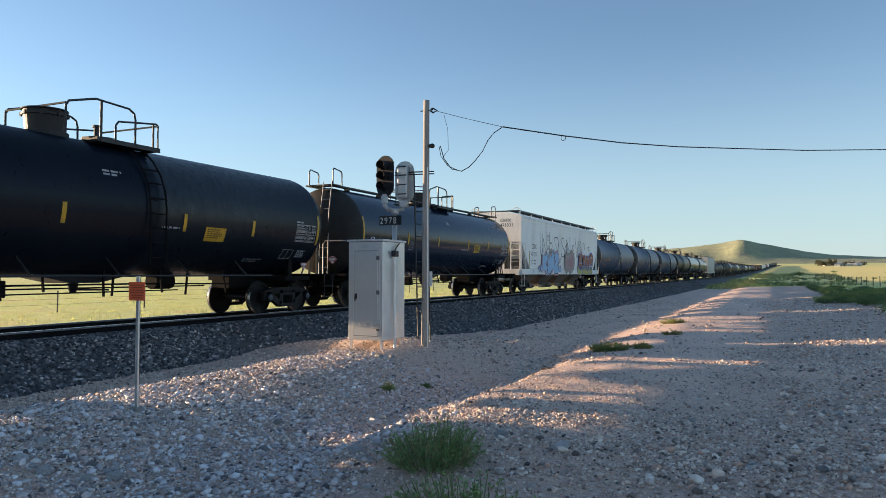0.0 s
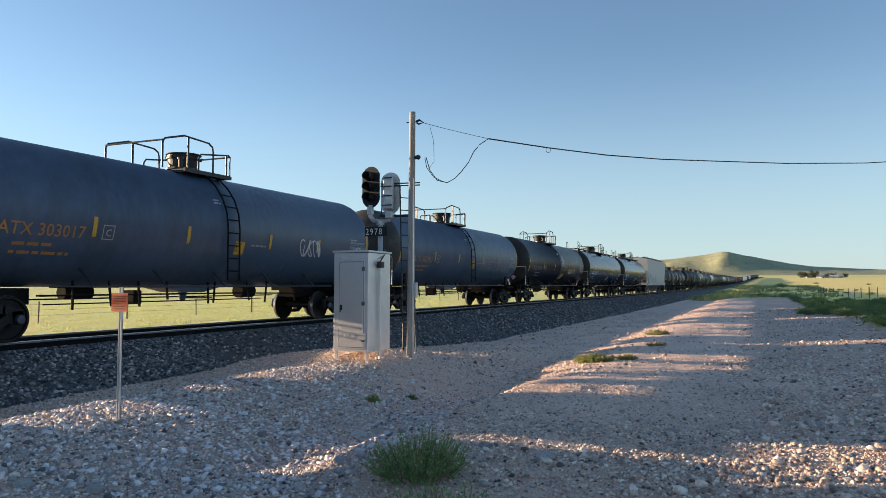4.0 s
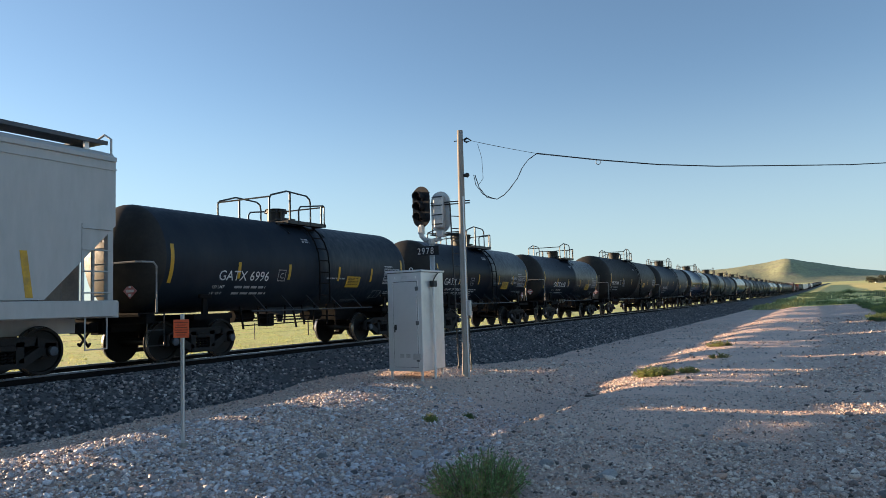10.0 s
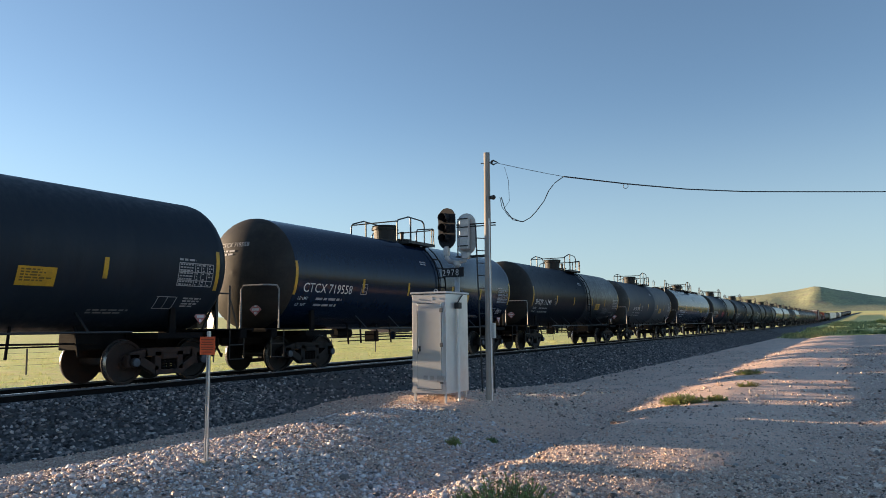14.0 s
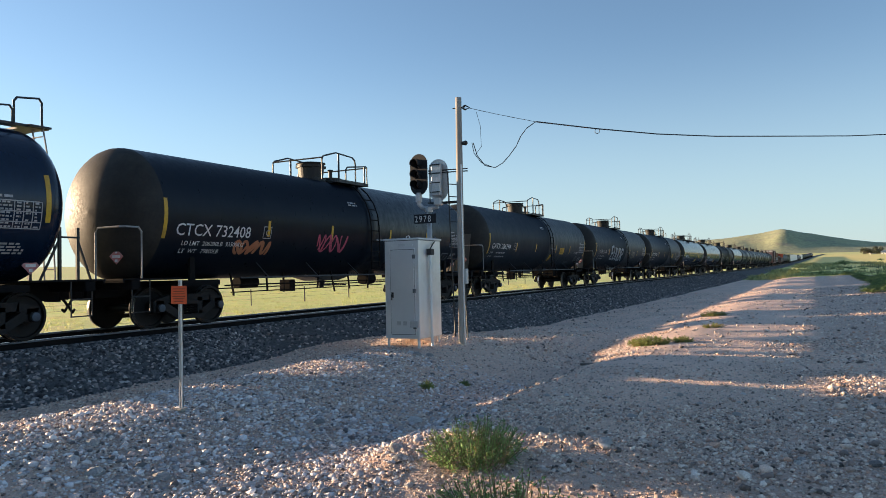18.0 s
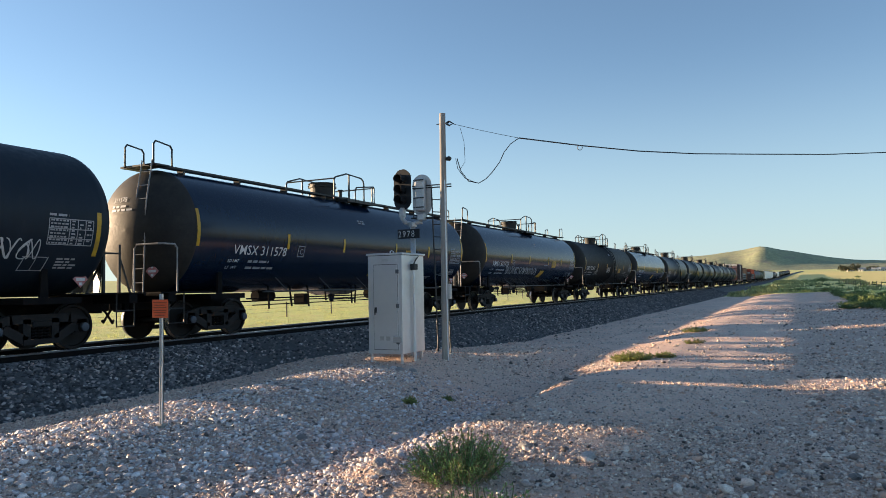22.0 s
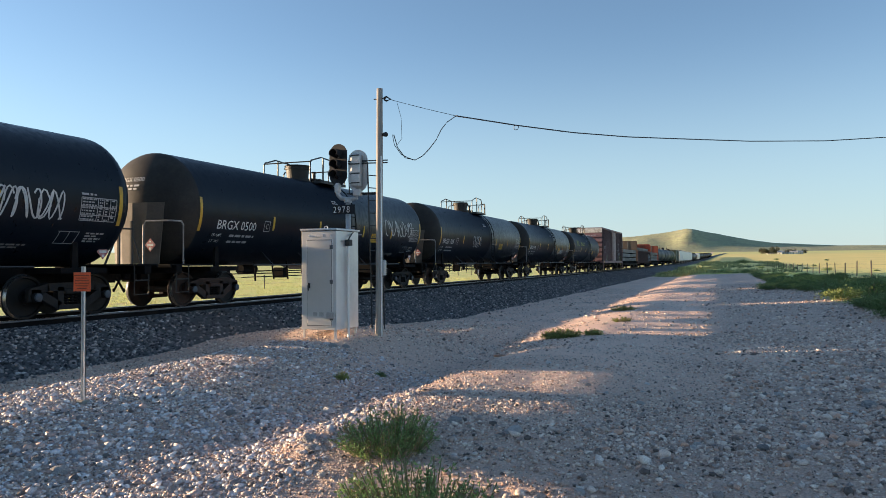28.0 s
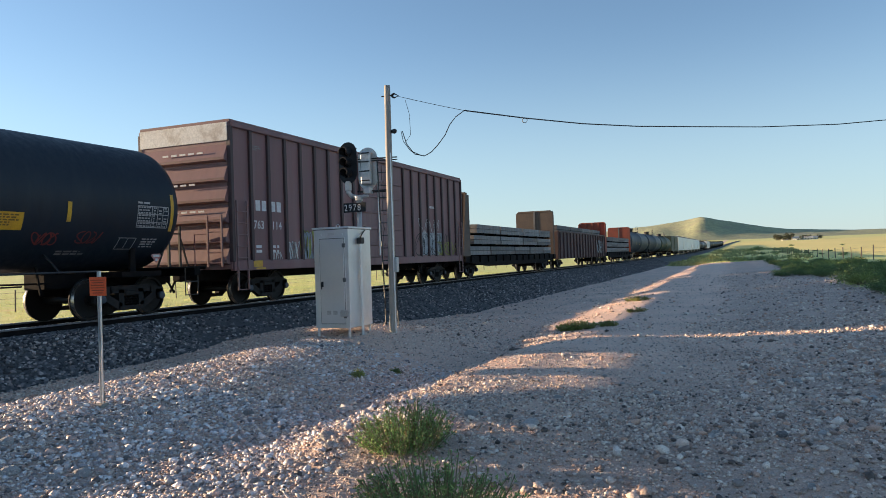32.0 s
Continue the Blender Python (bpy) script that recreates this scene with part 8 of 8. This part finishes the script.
M["white_wall"] = mat("white_painted_boards", (0.75, 0.74, 0.71), (0.65, 0.64, 0.61), 0.5, 0.7)
M["tin"] = mat("pale_tin_roof", (0.5, 0.5, 0.5), (0.42, 0.42, 0.42), 0.5, 0.5)
M["leaf_far"] = mat("tree_leaf", (0.055, 0.065, 0.035), (0.04, 0.05, 0.03), 2, 0.7, island=0.3)
M["bark"] = mat("tree_bark", (0.12, 0.09, 0.07), (0.09, 0.07, 0.055), 3, 0.9)


def from_view(yaw, d):
    a = radians(yaw)
    return -d * math.sin(a), d * math.cos(a)


for yaw, d, w, dd, h, t, wall, roof in ((-4.25, 1250, 11, 7, 3.4, 10, "white_wall", "tin"), (-4.6, 1260, 9, 7, 3.6, 30, "white_wall", "dim"), (-4.95, 1240, 12, 7, 3.2, -10, "white_wall", "tin"), (-3.42, 1265, 9, 7, 3.8, 15, "white_wall", "bulk"), (-5.35, 1245, 8, 6, 3.2, 0, "white_wall", "tin"), (-4.05, 1235, 7, 5, 3.0, -20, "white_wall", "tin")):
    x, y = from_view(yaw, d)
    farmhouse(x, y, w, dd, h, t, wall, roof, "white farm building with a pitched roof on the plain")


def tree(yaw, d, tall, seed):
    ob = new("farm_tree")
    tagged(ob, "dark broadleaf tree beside the farm buildings", "tree", "farm trees")
    x, y = from_view(yaw, d)
    ob.location = (x, y, gz(x, y) - 0.1)
    rnd = random.Random(seed)
    bm = B()
    tube(bm, [(0, 0, 0), (0.1, 0, tall * 0.3), (0.0, 0.1, tall * 0.6)], tall * 0.025, 6)
    spots = []
    for k in range(9):
        a = rnd.uniform(0, 6.283)
        tip = Vector((math.cos(a) * tall * rnd.uniform(0.12, 0.5), math.sin(a) * tall * rnd.uniform(0.12, 0.5), tall * rnd.uniform(0.22, 0.95)))
        tube(bm, [Vector((0, 0, tall * rnd.uniform(0.25, 0.5))), tip], tall * 0.012, 4)
        for j in range(14):
            spots.append((tip + Vector((rnd.gauss(0, 0.1), rnd.gauss(0, 0.1), rnd.gauss(-0.03, 0.09))) * tall, Vector((0, 0, 1))))
    part("trunk", bm, M["bark"], ob)
    vs, fs = leaves(rnd, spots, tall * 0.12, 6)
    raw("crown", vs, fs, M["leaf_far"], ob)


clumps = ((-3.02, 0.22, 7, 9.5), (-3.72, 0.2, 6, 10.5), (-4.75, 0.35, 5, 8.0), (-5.65, 0.04, 2, 8.5), (-3.3, 0.1, 2, 6.5))
for c, (mid, wide, n, tall) in enumerate(clumps):     # loose clumps of trees round the houses
    rt = random.Random(300 + c)
    for k in range(n):
        tree(mid + wide * (2 * (k + 0.5) / n - 1) + rt.uniform(-0.04, 0.04), 1250 + rt.uniform(-20, 35), tall * rt.uniform(0.75, 1.05), 70 + 10 * c + k)


# ---- ties and stones, last ----
ground = bpy.data.objects["ground"]
bed = bpy.data.objects["ballast_bed"]
tie = keep("tie", "tie", lambda: box(B(), -1.3, 1.3, -0.115, 0.115, -0.2, 0.0, 0.015), M["tie"])
for k in range(150):
    y = -8 + 0.52 * k
    ob = new("tie", tie)
    ob.parent = bed
    ob.matrix_basis = pose(TRACK_X, y, RAIL - 0.182)

ICO = None


def ico():
    bm = B()
    bmesh.ops.create_icosphere(bm, subdivisions=1, radius=1.0)
    v = np.array([p.co[:] for p in bm.verts])
    f = np.array([[p.index for p in q.verts] for q in bm.faces])
    bm.free()
    return v, f


IV0, IF0 = ico()


OV = np.array([(1, 0, 0), (-1, 0, 0), (0, 1, 0), (0, -1, 0), (0, 0, 1), (0, 0, -1)], float)
OF = np.array([(0, 2, 4), (2, 1, 4), (1, 3, 4), (3, 0, 4), (2, 0, 5), (1, 2, 5), (3, 1, 5), (0, 3, 5)])


def stones(name, places, sizes, material, parent, seed, flat_=0.7, label="", chip=False):
    """Many separate stones, each a squashed, knocked-about lump (or an angular chip), in one mesh."""
    IV, IF = (OV, OF) if chip else (IV0, IF0)
    rs = np.random.RandomState(seed)
    n = len(places)
    P, S = np.array(places), np.array(sizes)
    V = np.repeat(IV[None], n, 0) * (1 + rs.uniform(-0.38, 0.34, (n, len(IV), 1)))
    V = V * np.stack([rs.uniform(0.75, 1.35, n), rs.uniform(0.7, 1.2, n), rs.uniform(0.75, 1.2, n) * flat_], -1)[:, None, :]
    a = rs.uniform(0, 2 * np.pi, n)
    c, s = np.cos(a)[:, None], np.sin(a)[:, None]
    t = rs.normal(0, 0.25, n)[:, None]
    x, y, z = V[..., 0], V[..., 1], V[..., 2]
    x, z = x * np.cos(t) - z * np.sin(t), x * np.sin(t) + z * np.cos(t)
    V = np.stack([x * c - y * s, x * s + y * c, z], -1) * S[:, None, None] + P[:, None, :]
    F = (np.arange(n) * len(IV))[:, None, None] + IF[None]
    me = bpy.data.meshes.new(name)
    me.vertices.add(n * len(IV))
    me.vertices.foreach_set("co", V.ravel())
    me.loops.add(F.size)
    me.polygons.add(n * len(IF))
    me.loops.foreach_set("vertex_index", F.ravel().astype(np.int32))
    me.polygons.foreach_set("loop_start", (np.arange(n * len(IF)) * 3).astype(np.int32))
    me.update(calc_edges=True)
    me.materials.append(material)
    ob = new(name, me)
    ob.parent = parent
    return tagged(ob, label, kind="stuff")


def bed_z(x, y):
    row = bed_rows(y)
    for (a, za), (b, zb) in zip(row, row[1:]):
        if a <= x <= b:
            return za + (zb - za) * (x - a) / (b - a)
    return -9


rnd = random.Random(21)
pl, sz = [], []


def strew(n, x0, x1, y0, y1, lo, mean, hi, keep_all=False, near=1.0):
    """n stones over a stretch of dirt, thick where the gravel lies."""
    made = 0
    while made < n:
        x, y = rnd.uniform(x0, x1), y0 + (y1 - y0) * rnd.random() ** near
        if not keep_all and rnd.random() > cover(x, y)[1] * 1.05 or (x < -9.3 and bed_z(x, y) > gz(x, y)):
            continue
        s = min(hi, lo + mean * rnd.expovariate(1.0))
        pl.append((x, y, gz(x, y) + s * 0.3))
        sz.append(s)
        made += 1


strew(15000, -9.0, -3.5, 3.2, 8.2, 0.008, 0.0085, 0.05)
strew(6500, -9.2, -4.2, 7.6, 13.5, 0.010, 0.008, 0.045)
stones("gravel", pl, sz, M["pebble"], ground, 5, label="pale loose gravel scattered over the dirt")
pl, sz = [], []
strew(5000, -2.4, 5.0, 3.2, 7.4, 0.009, 0.0095, 0.06)
strew(1200, -4.3, -0.5, 6.2, 9.2, 0.008, 0.006, 0.035)
strew(5500, 0.0, 8.0, 6.6, 15.0, 0.012, 0.010, 0.06)
stones("gravel", pl, sz, M["pebble_warm"], ground, 9, label="tan loose gravel scattered over the dirt")
pl, sz = [], []
strew(24000, -8.8, -3.4, 3.2, 8.8, 0.006, 0.0055, 0.025)
strew(38000, -3.4, 6.0, 3.2, 8.8, 0.006, 0.0062, 0.03)
strew(9000, -4.4, 0.5, 6.4, 13.0, 0.006, 0.005, 0.02, keep_all=True)
strew(34000, -12.2, 8.0, 7.0, 20.0, 0.009, 0.0075, 0.04, near=1.3)
strew(9000, -12.2, -4.0, 8.0, 24.0, 0.01, 0.008, 0.035, keep_all=True)
strew(8000, -11.6, -7.0, 3.4, 9.0, 0.007, 0.006, 0.03, keep_all=True)
strew(7000, -7.0, 7.0, -5.0, 3.6, 0.01, 0.008, 0.04)
strew(17000, -11.0, 9.0, 16.0, 60.0, 0.014, 0.014, 0.07, near=1.4)
stones("gravel", pl, sz, M["pebble_warm"], ground, 6, label="fine angular grit scattered over the dirt", chip=True)


pl, sz = [], []
while len(pl) < 34000:
    y = rnd.uniform(2, 13) if rnd.random() < 0.4 else rnd.uniform(10, 62)
    x = rnd.uniform(-15.9, -9.3)
    z = bed_z(x, y)
    if z < gz(x, y) - 0.05 or (abs(x - TRACK_X) < 1.28 and rnd.random() < 0.6):
        continue
    s = rnd.uniform(0.022, 0.045) * (1.0 if y < 30 else 1.3)
    pl.append((x, y, z + s * 0.15))
    sz.append(s)
stones("ballast_stones", pl, sz, M["ballast_stone"], bed, 7, 0.8, label="dark angular crushed stone heaped along the track")

pl, sz = [], []
while len(pl) < 16000:
    y = rnd.uniform(45, 130)
    x = rnd.uniform(-13.2, -9.0) + bend(y)
    z = bed_z(x - bend(y), y)
    if z < gz(x, y) - 0.05:
        continue
    s = rnd.uniform(0.035, 0.07)
    pl.append((x, y, z + s * 0.15))
    sz.append(s)
stones("ballast_stones", pl, sz, M["ballast_stone"], bed, 8, 0.8, label="dark angular crushed stone heaped along the track", chip=True)

lumps = []
for k in range(7):
    def lump():
        r2 = random.Random(90 + k)
        bm = B()
        bmesh.ops.create_icosphere(bm, subdivisions=2, radius=1.0)
        for v in bm.verts:
            v.co *= 1 + 0.28 * noise.noise(v.co * 1.1 + Vector((k * 3.1, 0, 0))) + 0.07 * r2.uniform(-1, 1)
            v.co.z *= 0.6
        return bm
    lumps.append(keep(("lump", k), "stone", lump, M["big_stone"] if "big_stone" in M else M.setdefault("big_stone", mat("field_stone", (0.6, 0.57, 0.55), (0.48, 0.45, 0.44), 2.5, 0.8, bump=0.05, bscale=6, each=0.5)), False))
spots = []
while len(spots) < 290:
    y = 3.6 + 9 * rnd.random() ** 1.5
    x = rnd.uniform(-7.5, 4.2)
    if rnd.random() < cover(x, y)[1]:
        spots.append((x, y, 0.018 + 0.016 * rnd.expovariate(1.0)))
spots += [(1.9, 5.9, 0.13), (2.75, 9.7, 0.12), (-3.9, 6.35, 0.075), (-3.75, 6.15, 0.06), (-7.6, 13.3, 0.1), (-7.4, 13.5, 0.08), (-7.85, 13.45, 0.07), (-1.9, 6.9, 0.09), (-2.6, 7.1, 0.08), (2.2, 8.6, 0.09)]
for x, y, s in spots:
    ob = new("stone", lumps[rnd.randrange(7)])
    ob.parent = ground
    ob.matrix_basis = pose(x, y, gz(x, y) + s * 0.15, rnd.uniform(-15, 15), rnd.uniform(-15, 15), rnd.uniform(0, 360)) @ Matrix.Scale(s, 4)


motions()
